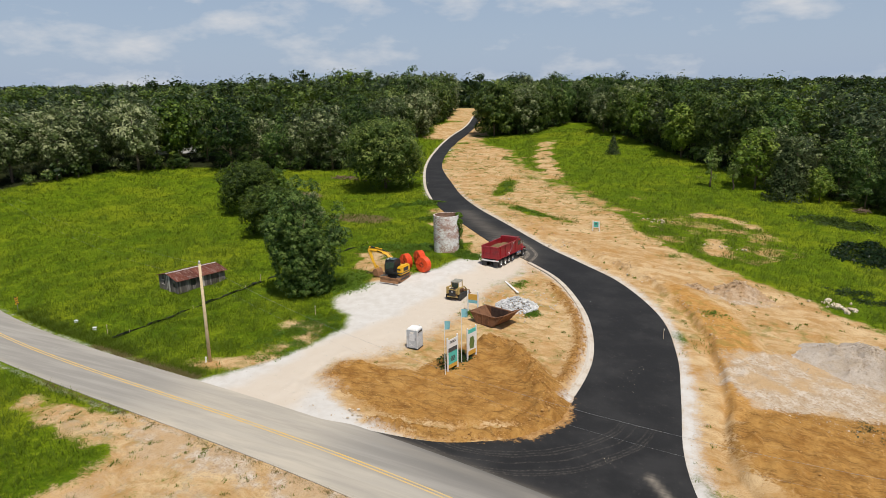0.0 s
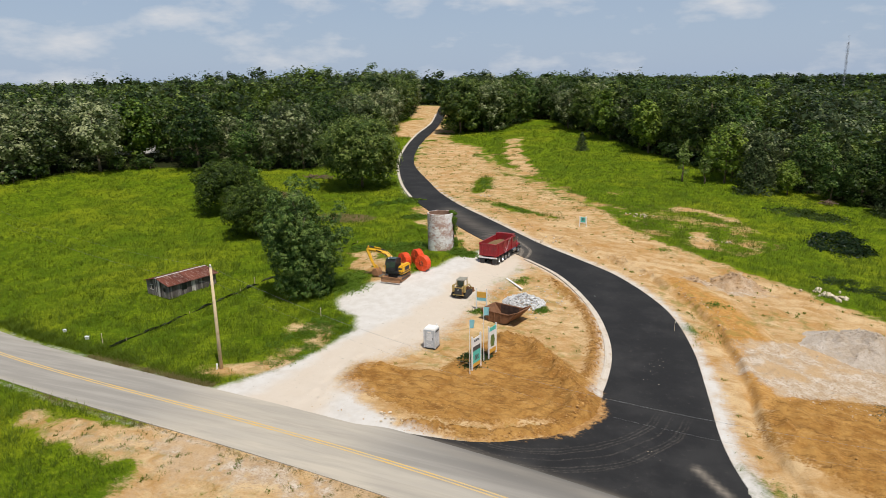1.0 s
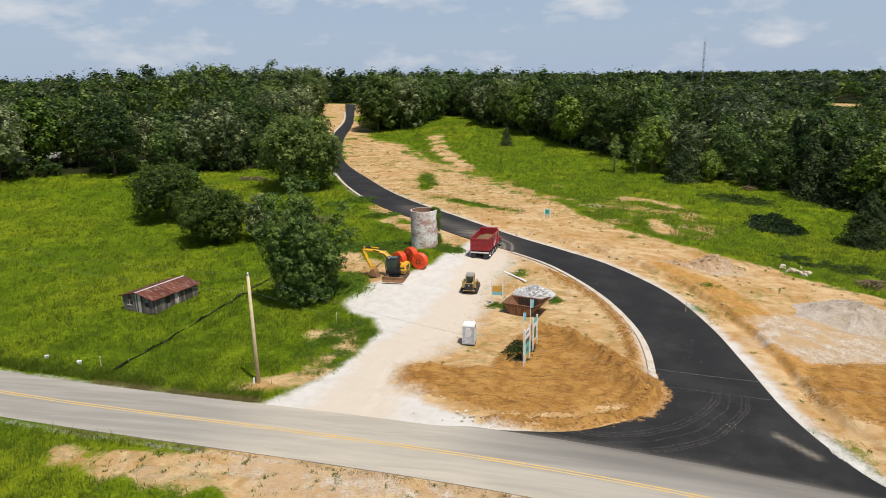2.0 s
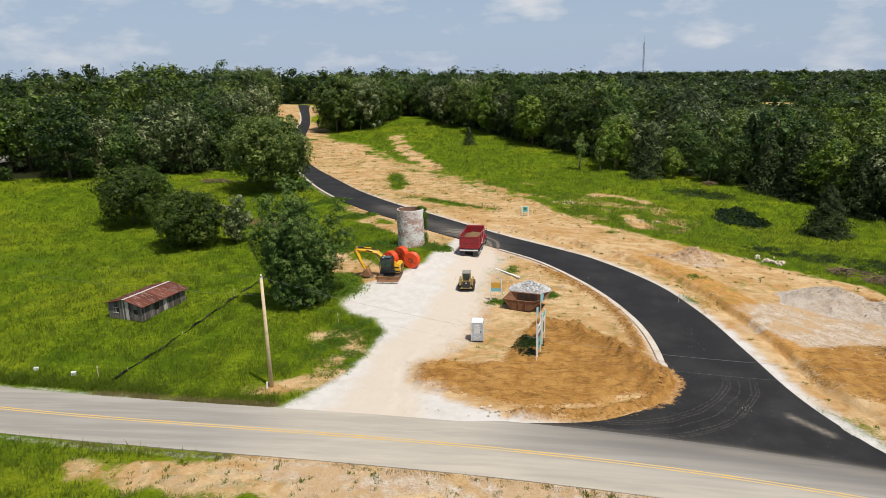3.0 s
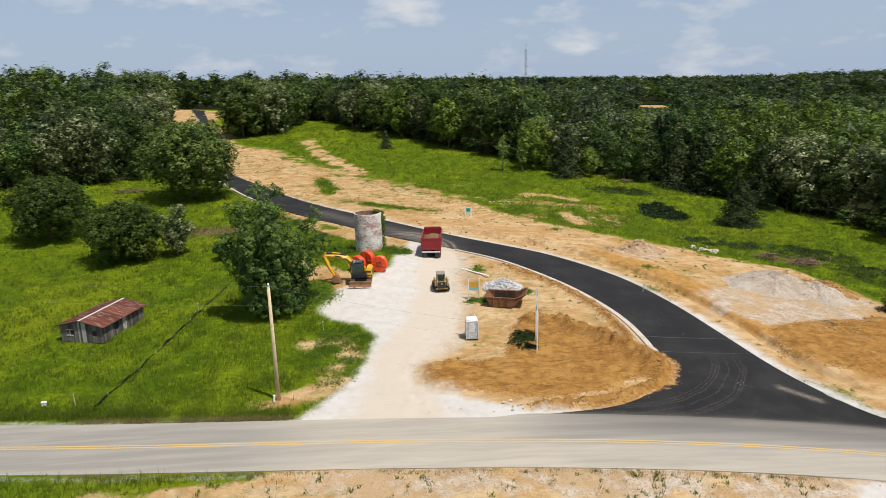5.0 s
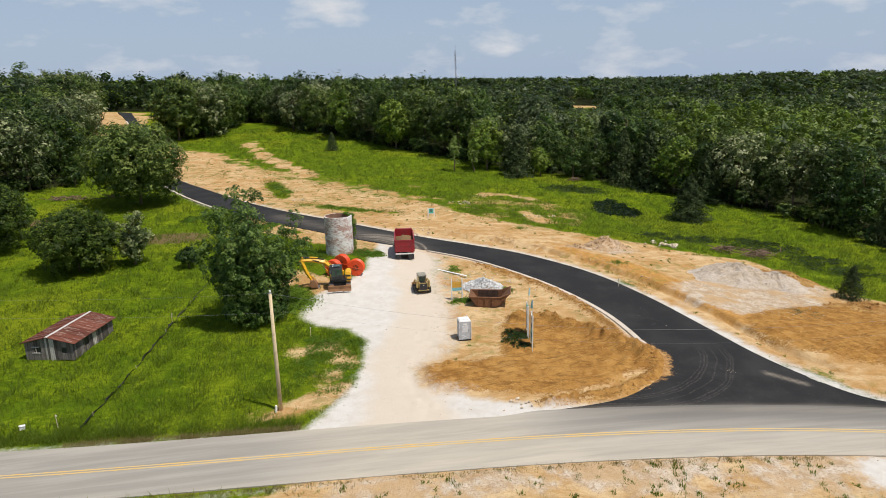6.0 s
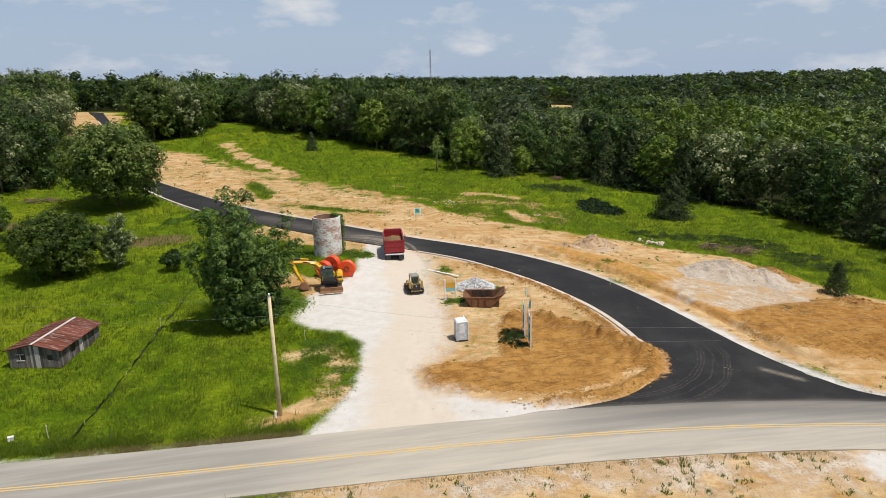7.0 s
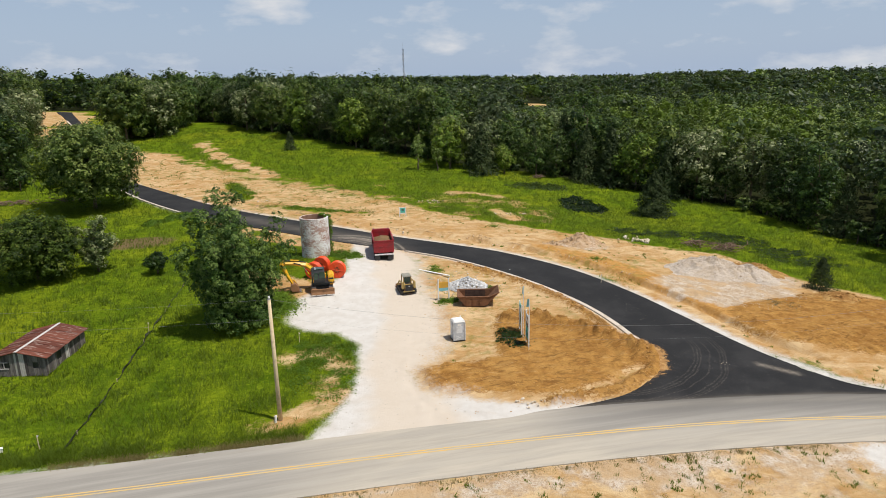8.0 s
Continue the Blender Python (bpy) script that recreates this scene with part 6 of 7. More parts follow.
def build_skid_steer():
    x, y = -33.3, 63.2
    k = thing("skid_steer", pose(x, y, land_at(x, y), 0, 0, 4), "dusty yellow and black tracked skid steer loader on gravel", "skid steer")
    part("body", Geo().prism([(-1.2, 0.35), (0.9, 0.35), (0.9, 0.9), (0.3, 1.1), (-1.2, 1.25), (-1.3, 0.8)], -0.5, 0.5), MUDDY, k, "dusty khaki body", bevel=0.05)
    part("engine_hood", Geo().box((0, -1.0, 1.02), (1.04, 0.7, 0.5)), KHAKI, k, "dusty yellow rear engine cover", bevel=0.06)
    door = part("rear_door", Geo().box((0, -1.36, 0.86), (0.84, 0.05, 0.72)), BLACK, k, "dark rear door", bevel=0.02)
    part("badge", Geo().box((0, -1.39, 1.02), (0.12, 0.02, 0.12)), PALE_GREY, door)
    grille = Geo()
    for i in range(6):
        grille.box((0, -1.0 + (i - 2.5) * 0.09, 1.28), (0.7, 0.04, 0.03))
    part("grille", grille, BLACK, k)
    part("ladder_guard", Geo().box((0, -1.3, 0.42), (1.3, 0.12, 0.12)), KHAKI, k, bevel=0.02)
    for s in (-1, 1):
        part("track", Geo().prism([(-1.15, 0.25), (-1.0, 0.03), (0.85, 0.0), (1.1, 0.25), (0.9, 0.55), (-0.6, 0.72), (-1.05, 0.5)], s * 0.52, s * 0.92), RUBBER, k, "dusty rubber track", bevel=0.04)
        part("lift_arm", Geo().tube([(s * 0.72, -1.1, 1.4), (s * 0.72, 0.4, 1.25), (s * 0.72, 1.25, 0.6), (s * 0.55, 1.45, 0.25)], 0.1, 4), KHAKI, k, "dusty yellow lift arm")
        part("tower", Geo().box((s * 0.68, -1.05, 1.1), (0.2, 0.4, 0.8)), KHAKI, k, bevel=0.03)
        for yy in (-0.55, 0.6):
            part("cab_post", Geo().tube([(s * 0.42, yy, 1.0), (s * 0.42, yy * 0.9, 1.9)], 0.055, 6), KHAKI, k)
    part("cab_roof", Geo().box((0, 0.0, 1.93), (0.98, 1.3, 0.1)).box((-0.3, 0, 1.99), (0.1, 1.2, 0.05)).box((0.3, 0, 1.99), (0.1, 1.2, 0.05)), DUSTY_GREY, k, "dusty grey cab roof", bevel=0.03)
    part("window", Geo().box((0, -0.5, 1.55), (0.74, 0.04, 0.55)), CAB_GLASS, k)
    part("seat", Geo().box((0, -0.1, 1.15), (0.5, 0.5, 0.12)).box((0, -0.35, 1.45), (0.5, 0.1, 0.55)), BLACK, k, bevel=0.03)
    part("bucket", Geo().prism([(1.4, 0.02), (2.15, 0.02), (2.1, 0.08), (1.6, 0.2), (1.5, 0.6), (1.4, 0.62)], -0.95, 0.95), MUDDY, k, "muddy loader bucket", bevel=0.01)


build_skid_steer()


# ---- site furniture ----
def build_toilet():
    x, y = -30.6, 49.4
    t = thing("portable_toilet", pose(x, y, land_at(x, y), 0, 0, 3) @ Matrix.Scale(0.94, 4), "grey portable toilet with a white roof on bare soil", "portable toilet")
    w, h = 1.15, 1.88
    part("skid", Geo().box((0, 0, 0.06), (w + 0.08, w + 0.08, 0.12)), BLACK, t, bevel=0.02)
    for n_, c, s in (("side_panel", (-w / 2, 0, h / 2 + 0.1), (0.05, w, h)), ("side_panel", (w / 2, 0, h / 2 + 0.1), (0.05, w, h)), ("back_panel", (0, w / 2, h / 2 + 0.1), (w, 0.05, h))):
        g = Geo().box(c, s)
        part(n_, g, GREY_PLASTIC, t, bevel=0.015)
    for sx in (-1, 1):
        part("corner_post", Geo().box((sx * w / 2, -w / 2, h / 2 + 0.1), (0.1, 0.1, h)), PALE_GREY, t, bevel=0.02)
        g = Geo()
        for k in range(4):
            g.box((sx * (w / 2 + 0.03), -0.33 + k * 0.22, 0.95), (0.02, 0.05, 1.2))
        part("rib", g, PALE_GREY, t)
    door = Geo().box((0, -w / 2, h / 2 + 0.1), (w - 0.12, 0.05, h - 0.06))
    d = part("door", door, GREY_PLASTIC, t, "grey door with raised panels", bevel=0.015)
    part("door_panel", Geo().box((0, -w / 2 - 0.03, 1.25), (0.62, 0.02, 0.7)).box((0, -w / 2 - 0.03, 0.45), (0.8, 0.02, 0.06), (0, 28, 0)).box((0, -w / 2 - 0.03, 0.45), (0.8, 0.02, 0.06), (0, -28, 0)), PALE_GREY, d, bevel=0.006)
    part("sign_panel", Geo().box((0, -w / 2 - 0.03, 1.74), (0.4, 0.02, 0.16)), WHITE, d)
    part("handle", Geo().box((0.36, -w / 2 - 0.05, 1.1), (0.05, 0.05, 0.2)), BLACK, d)
    part("vent", Geo().box((w / 2 + 0.03, 0, 1.8), (0.02, 0.8, 0.14)), BLACK, t)
    part("roof", Geo().box((0, 0, h + 0.19), (w + 0.1, w + 0.1, 0.2), (0, 0, 0), (0.82, 0.82)), WHITE, t, "white domed roof", bevel=0.04)
    part("vent_pipe", Geo().tube([(0.38, 0.38, h + 0.1), (0.38, 0.38, h + 0.48)], 0.05, 8), WHITE, t)


build_toilet()


def build_dumpster():
    x, y = -26.5, 58.2
    d = thing("skip_container", pose(x, y, land_at(x, y), 0, 0, -14) @ Matrix.Diagonal((1, 1.22, 0.88, 1)), "rusty brown open steel skip with a sloping end", "skip")
    # outline of the side, along x
    side = [(-1.15, 0.1), (1.0, 0.1), (2.35, 1.75), (2.0, 1.62), (1.4, 1.3), (-2.0, 1.3)]
    for s in (-1, 1):
        g = Geo()
        yy = s * 1.05
        pts = [(a, yy - 0.04, b) for a, b in side] + [(a, yy + 0.04, b) for a, b in side]
        n = len(side)
        g.add(pts, [tuple(range(n)), tuple(range(2 * n - 1, n - 1, -1))] + [(i, (i + 1) % n, n + (i + 1) % n, n + i) for i in range(n)])
        part("side_plate", g, RUST, d, bevel=0.008)
        # thin added plate whose dark colour carries the inner shade as well as grime
        part("lining", Geo().box((-0.1, s * 1.0, 0.72), (2.2, 0.012, 1.08)), SKIP_INSIDE, d, "grimy inside of the skip, darkened for its shade")
        for xx in (-1.0, -0.3, 0.45):
            part("rib", Geo().box((xx, s * 1.12, 0.7), (0.1, 0.1, 1.15)), RUST, d, bevel=0.01)
        part("rim", Geo().tube([(-2.0, s * 1.08, 1.3), (1.4, s * 1.08, 1.3), (2.0, s * 1.08, 1.62), (2.4, s * 1.08, 1.78)], 0.06, 6), RUST, d)
    part("floor_plate", Geo().box((-0.08, 0, 0.12), (2.2, 2.0, 0.06)), SKIP_INSIDE, d)
    part("end_plate", Geo().box((-1.575, 0, 0.7), (0.06, 2.1, 1.47), (0, -35.3, 0)), RUST, d, bevel=0.01)
    part("end_plate", Geo().box((1.68, 0, 0.92), (0.06, 2.1, 2.12), (0, 39, 0)), RUST, d, "sloping discharge plate", bevel=0.01)
    part("rim", Geo().tube([(-2.0, -1.08, 1.3), (-2.0, 1.08, 1.3)], 0.06, 6), RUST, d)
    part("lip", Geo().tube([(2.38, -1.08, 1.77), (2.38, 1.08, 1.77)], 0.07, 6), RUST, d)
    part("skid", Geo().box((-0.3, -0.6, 0.05), (2.4, 0.15, 0.1)).box((-0.3, 0.6, 0.05), (2.4, 0.15, 0.1)), RUST, d)


build_dumpster()


def lettering(g, x, z, w, h, rows, y, seed):
    """Plain bars in place of writing that cannot be read."""
    rg = random.Random(seed)
    for k in range(rows):
        ww = w * rg.uniform(0.6, 1.0)
        g.box((x, y, z - k * h * 1.7), (ww, 0.012, h))
    return g


def build_billboard(name, x, y, turn, label, height, width, panels, z0, group=""):
    """Two white posts and printed panels; the face looks along local -y. panels: (part, low, high, material, label)."""
    s = thing(name, pose(x, y, land_at(x, y), 0, 0, turn), label, "sign", group)
    for k in (-1, 1):
        part("post", Geo().box((k * (width / 2 + 0.06), 0, height / 2 - 0.15), (0.12, 0.12, height + 0.3)), WHITE, s, "white timber post", bevel=0.012)
    for nm, lo, hi, mat, lb in panels:
        part(nm, Geo().box((0, 0, (lo + hi) / 2), (width, 0.05, hi - lo)), mat, s, lb)
    return s


a = build_billboard("site_sign", -24.85, 46.2, 80, "tall printed development sign on white posts in dirt", 3.35, 1.25,
                    (("top_panel", 2.35, 3.1, WHITE, "white panel"), ("photo_panel", 1.95, 2.35, DARK_PRINT, "dark printed photograph"),
                     ("teal_panel", 0.85, 1.95, TEAL, "teal panel with unreadable lettering"), ("gold_panel", 0.5, 0.85, GOLD, "gold band")), 0.5, "development signs")
for side in (-1, 1):
    part("lettering", lettering(Geo(), 0, 1.5, 0.8, 0.07, 4, side * 0.03, 3), DARK_PRINT, a.children[4], "dark bars of lettering")
    part("lettering", lettering(Geo(), 0, 2.9, 0.9, 0.06, 2, side * 0.03, 5), DARK_PRINT, a.children[2], "dark bars of lettering")
b = build_billboard("site_sign", -24.5, 49.2, 80, "printed site plan sign on white posts in dirt", 3.15, 1.15,
                    (("teal_panel", 2.6, 2.95, TEAL, "teal heading panel"), ("plan_panel", 0.95, 2.6, WHITE, "white panel with a plan"), ("gold_panel", 0.55, 0.95, GOLD, "gold band")), 0.5, "development signs")
for side in (-1, 1):
    g = Geo()
    pts = [(-0.3, 1.15), (0.25, 1.1), (0.38, 1.7), (0.2, 2.25), (-0.28, 2.2), (-0.38, 1.6)]
    g.add([(p, side * 0.028, q) for p, q in pts] + [(p, side * 0.034, q) for p, q in pts], [tuple(range(6)), tuple(range(11, 5, -1))] + [(i, (i + 1) % 6, 6 + (i + 1) % 6, 6 + i) for i in range(6)])
    part("plan_drawing", g, GREEN_PRINT, b.children[3], "dark green and yellow plan outline")
c = build_billboard("site_sign", -29.7, 60.0, 2, "small gold and white sign on white posts beside the skip", 2.4, 1.05,
                    (("gold_panel", 1.35, 2.0, GOLD, "gold panel"), ("pale_panel", 1.0, 1.35, TEAL_CLOTH, "pale teal band")), 0.7)
d = build_billboard("site_sign", -28.0, 101.0, -2, "small teal sign on white posts in bare soil", 1.7, 0.95, (("border_panel", 0.55, 1.6, WHITE, "white border"),), 0.5)
part("teal_panel", Geo().box((0, -0.035, 1.12), (0.78, 0.02, 0.8)), TEAL, d)
part("lettering", lettering(Geo(), 0, 1.35, 0.5, 0.06, 4, -0.05, 8), DARK_PRINT, d.children[3], "dark bars of lettering")


def build_flag(x, y, h, turn, seed):
    f = thing("flag", pose(x, y, land_at(x, y)), "pale teal flag on a thin white pole by the signs", "flag", "teal flags")
    part("pole", Geo().tube([(0, 0, -0.2), (0, 0, h)], [0.035, 0.025], 8), WHITE, f)
    g = Geo()
    n = 8
    rows = []
    for i in range(n + 1):
        t = i / n
        for j in range(5):
            u = j / 4
            rows.append((t * 0.85, 0.12 * math.sin(t * 5 + u + seed) * t, h - 0.06 - u * 0.75 - 0.25 * t * t))
    g.add(rows, [(i * 5 + j, i * 5 + j + 1, (i + 1) * 5 + j + 1, (i + 1) * 5 + j) for i in range(n) for j in range(4)])
    g.add([(p[0], p[1] + 0.012, p[2]) for p in rows], [(i * 5 + j, (i + 1) * 5 + j, (i + 1) * 5 + j + 1, i * 5 + j + 1) for i in range(n) for j in range(4)])
    ob = part("cloth", g, TEAL_CLOTH, f, "teal cloth", smooth=True)
    ob.rotation_euler = (0, 0, radians(turn))


build_flag(-25.05, 45.2, 5.0, 84, 1)
build_flag(-24.75, 47.7, 5.3, 70, 2)

# the plank by the gravel
pl = thing("plank", look((-29.1, 69.1, land_at(-29.1, 69.1) + 0.1), (-27.0, 66.7, land_at(-29.1, 69.1) + 0.1)), "long white-painted plank lying on the gravel", "plank")
part("board", Geo().box((0, 0, 0), (0.26, 0.08, 5.0)), WHITE, pl, bevel=0.01)


# ---- pole, wires, fence, roadside ----
def build_pole(x, y, h, lean, label):
    p = thing("utility_pole", pose(x, y, land_at(x, y), *lean), label, "utility pole")
    part("mast", Geo().tube([(0, 0, -0.5), (0, 0, h * 0.5), (0, 0, h)], [0.17, 0.145, 0.115], 12), TIMBER, p, "weathered timber mast", smooth=True)
    part("cap", Geo().lathe([(0.12, h), (0.13, h + 0.03), (0.05, h + 0.12), (0.01, h + 0.13)], 10), STEEL, p)
    part("insulator", Geo().lathe([(0.02, h + 0.1), (0.07, h + 0.13), (0.07, h + 0.24), (0.02, h + 0.28)], 10), WHITE, p, "white insulator")
    part("bracket", Geo().box((0, 0.16, h - 1.5), (0.1, 0.12, 0.25)), STEEL, p)
    part("guard", Geo().tube([(-0.35, -0.2, -0.1), (-0.3, -0.15, 0.55)], 0.09, 8), WHITE, p, "white guard post at the foot")
    return p


build_pole(-46.65, 39.0, 9.55, (0, 0, 0), "tall weathered timber utility pole beside the road")
build_pole(17.7, 30.0, 9.6, (0, 0, 0), "timber utility pole further along the road")
build_pole(-133.0, 62.0, 9.6, (0, 0, 0), "timber utility pole across the meadow")


def span(p0, p1, sag, r, label):
    p0, p1 = Vector(p0), Vector(p1)
    pts = [p0.lerp(p1, i / 24) - Vector((0, 0, 4 * sag * (i / 24) * (1 - i / 24))) for i in range(25)]
    tagged(new("overhead_wire", Geo().tube(pts, r, 5).mesh("overhead_wire")), label, "wire", "overhead wires")
    scene.collection.objects[-1].data.materials.append(WIRE)


span((-46.65, 39, 9.7), (17.7, 30, 9.4), 3.3, 0.006, "thin overhead wire strung between timber poles")
span((-46.65, 39, 8.4), (17.7, 30, 8.1), 3.1, 0.003, "thin overhead wire strung between timber poles")
span((-46.65, 39, 9.7), (-133, 62, 13.4), 2.6, 0.004, "thin overhead wire strung between timber poles")
span((-46.65, 39, 8.2), (-133, 62, 11.8), 2.6, 0.005, "grey overhead cable strung between timber poles")


def build_silt_fence():
    line = fine(curve([(-61.6, 39.4), (-60.6, 48.0), (-59.9, 58.0), (-58.6, 74.0), (-57.6, 80.0)]), 90)
    f = thing("silt_fence", pose(0, 0, 0), "low sagging black silt fence through the grass", "fence")
    rg = random.Random(6)
    g = Geo()
    rows = []
    for i, (x, y) in enumerate(line):
        z = land_at(x, y)
        h = 0.28 + 0.09 * math.sin(i * 0.8) + rg.uniform(-0.10, 0.06) - 0.10 * (i > 48)
        dx = 0.06 * math.sin(i * 0.9) + rg.uniform(-0.05, 0.05)
        rows += [(x - 0.12 + dx, y, z - 0.05), (x + dx, y, z + h * 0.6), (x + dx + rg.uniform(-0.1, 0.1), y, z + h)]
    k = len(line)
    g.add(rows, [(3 * i + j, 3 * i + j + 1, 3 * i + j + 4, 3 * i + j + 3) for i in range(k - 1) for j in range(2)])
    g.add([(p[0] + 0.02, p[1], p[2]) for p in rows], [(3 * i + j, 3 * i + j + 3, 3 * i + j + 4, 3 * i + j + 1) for i in range(k - 1) for j in range(2)])
    part("fabric", g, FABRIC, f, "black woven fabric")
    for i in range(4, k, 17):
        x, y = line[i]
        z = land_at(x, y)
        part("stake", Geo().box((x + 0.1, y, z + 0.3), (0.04, 0.04, 0.35), (rg.uniform(-8, 8), rg.uniform(-8, 8), 0)), NEW_TIMBER, f)


build_silt_fence()


def stake(x, y, h, mat, label, w=0.05):
    s = thing("survey_stake", pose(x, y, land_at(x, y), random.uniform(-4, 4), random.uniform(-4, 4)), label, "stake", "survey stakes")
    part("shaft", Geo().box((0, 0, h / 2 - 0.1), (w, w, h + 0.2), (0, 0, 0), (0.8, 0.8)), mat, s)
    part("flagging", Geo().box((0.04, 0, h * 0.9), (0.1, 0.015, 0.12), (0, 20, 0)), WHITE, s, "pale flagging tape")


for x, y in ((-60.0, 59.5), (-63.5, 40.2), (-45.2, 52.5), (-84.5, 168.0), (-10.2, 62.0)):
    stake(x, y, 1.1, NEW_TIMBER, "short sawn timber survey stake in the ground")


def build_box_marker(x, y):
    m = thing("utility_marker", pose(x, y, land_at(x, y), 4, 3, 25) @ Matrix.Scale(0.75, 4), "small white plastic utility marker box in roadside grass", "marker", "white utility markers")
    part("body", Geo().box((0, 0, 0.22), (0.55, 0.35, 0.42), (0, 0, 0), (0.9, 0.8)), WHITE, m, bevel=0.04)
    part("lid", Geo().box((0, 0, 0.44), (0.58, 0.38, 0.05)), WHITE, m, bevel=0.02)


build_box_marker(-70.6, 41.2)
build_box_marker(-66.2, 40.5)


def build_chevron():
    x, y = -82.5, 41.3
    s = thing("hazard_marker", pose(x, y, land_at(x, y), 0, 0, 62), "yellow and black striped hazard marker on a post", "road sign")
    part("post", Geo().box((0, 0.03, 0.7), (0.07, 0.05, 1.6)), STEEL, s)
    p = part("plate", Geo().box((0, 0, 1.3), (0.36, 0.02, 0.95)), YELLOW, s, "yellow plate")
    for k in range(4):
        part("stripe", Geo().box((0, -0.014, 0.98 + k * 0.23), (0.38, 0.006, 0.09), (0, 35, 0)), BLACK, p)


build_chevron()


def build_tower():
    x, y = 95.0, 900.0
    z = land_at(x, y) + 2
    t = thing("radio_mast", pose(x, y, z - 2), "tall thin steel lattice radio mast on the far ridge", "radio mast")
    h = 64
    legs = [(1.0 * math.cos(a), 1.0 * math.sin(a)) for a in (0.5, 2.6, 4.7)]
    for a in legs:
        part("leg", Geo().tube([(*a, -2), (*a, h)], 0.16, 5), STEEL, t)
    g = Geo()
    n = 40
    for k in range(n):
        for i in range(3):
            p, q = legs[i], legs[(i + 1) % 3]
            if k % 2:
                p, q = q, p
            g.tube([(*p, h * k / n), (*q, h * (k + 1) / n)], 0.09, 4)
    part("bracing", g, STEEL, t)
    part("antenna", Geo().tube([(0, 0, h), (0, 0, h + 8)], 0.12, 5), STEEL, t)
    for zz in (h * 0.8, h * 0.65):
        part("antenna_array", Geo().box((0.9, 0, zz), (0.5, 1.6, 1.8)), STEEL, t)


build_tower()


# ---- stones, clods, heaps ----
def pebble_cloud(name, centres, sizes, material, label, category, seed, smooth=False):
    """Many small rough stones in one mesh."""
    rng = np.random.RandomState(seed)
    base = bmesh.new()
    bmesh.ops.create_icosphere(base, subdivisions=1, radius=0.5)
    v0 = np.array([v.co[:] for v in base.verts])
    f0 = np.array([[v.index for v in f.verts] for f in base.faces])
    base.free()
    n, k = len(centres), len(v0)
    v = v0[None] * (1 + rng.uniform(-0.28, 0.28, (n, k, 1))) * rng.uniform(0.7, 1.3, (n, 1, 3)) * np.asarray(sizes)[:, None, None]
    a = rng.uniform(0, 6.28, n)
    c, s = np.cos(a)[:, None], np.sin(a)[:, None]
    v = np.stack([v[..., 0] * c - v[..., 1] * s, v[..., 0] * s + v[..., 1] * c, v[..., 2] * 0.8], 2) + np.asarray(centres)[:, None]
    f = (f0[None] + (np.arange(n) * k)[:, None, None]).reshape(-1, 3)
    return tagged(new(name, array_mesh(name, v.reshape(-1, 3), f, material, smooth)), label, category, kind="stuff")


rng = np.random.RandomState(12)
n = 1500
r, a = np.sqrt(rng.uniform(0, 1, n)) * 2.25, rng.uniform(0, 6.28, n)
px, py = -26.1 + r * np.cos(a) * 1.05, 63.6 + r * np.sin(a)
pz = land(px, py) + np.maximum(0.0, 1.2 * (1 - r / 2.2)) * rng.uniform(0.75, 1.0, n) + 0.03
pebble_cloud("riprap_pile", np.stack([px, py, pz], 1), rng.uniform(0.10, 0.27, n), WHITE_STONE, "pile of white broken limestone riprap", "stone pile", 1)
n = 240
px, py = -26 + rng.normal(0, 2.6, n), 64.5 + rng.normal(0, 2.6, n)
pebble_cloud("loose_stone", np.stack([px, py, land(px, py) + 0.04], 1), rng.uniform(0.06, 0.16, n), WHITE_STONE, "loose white stones scattered round the pile", "stones", 2)


def build_heap(x, y, rx, ry, h, turn, seed, material, label, strewn=CLOD, coarse=0.05, name="spoil_mound"):
    """A rough mound, its foot sunk in the ground."""
    n, rings = 72, 26
    rg = np.random.RandomState(seed)
    ca, sa = math.cos(radians(turn)), math.sin(radians(turn))
    v = []
    for k in range(rings + 1):
        t = k / rings
        for j in range(n):
            a = 2 * math.pi * j / n
            wob = 1 + 0.10 * math.sin(3 * a + seed) + 0.07 * math.sin(7 * a + 2 * seed)
            lx, ly = rx * t * wob * math.cos(a), ry * t * wob * math.sin(a)
            gx, gy = x + lx * ca - ly * sa, y + lx * sa + ly * ca
            prof = 1.05 - math.sqrt(t * t * (1.08 - 0.1 * t) + 0.0025 + 0.03 * max(0, t - 0.8))
            prof = max(0.0, prof + 0.10 * math.sin(2 * a + seed) * t * (1 - t))
            v.append((gx, gy, prof))
    v = np.array(v)
    rel = 0.22 * lumps(v[:, 0], v[:, 1], 2.0, seed) + 0.12 * lumps(v[:, 0], v[:, 1], 0.8, seed + 1) + 0.07 * lumps(v[:, 0], v[:, 1], 0.45, seed + 2)
    v[:, 2] = land(v[:, 0], v[:, 1]) - 0.25 + (h + 0.2) * v[:, 2] + rel * h * 0.5 * (0.2 + v[:, 2])
    f = [(k * n + j, k * n + (j + 1) % n, (k + 1) * n + (j + 1) % n, (k + 1) * n + j) for k in range(rings) for j in range(n)]
    ob = tagged(new(name, array_mesh(name, v, np.array(f), material, True)), label, "mound")
    near = v[rg.choice(n * (rings - 4), int(55 * rx * ry))]
    near = near + rg.normal(0, 0.2, near.shape) * np.array([1, 1, 0.12])
    pebble_cloud("mound_rubble", near, rg.gamma(1.3, coarse, len(near)) + 0.03, strewn, "broken stones and clods strewn over the mound", "rubble", seed + 300)
    return ob


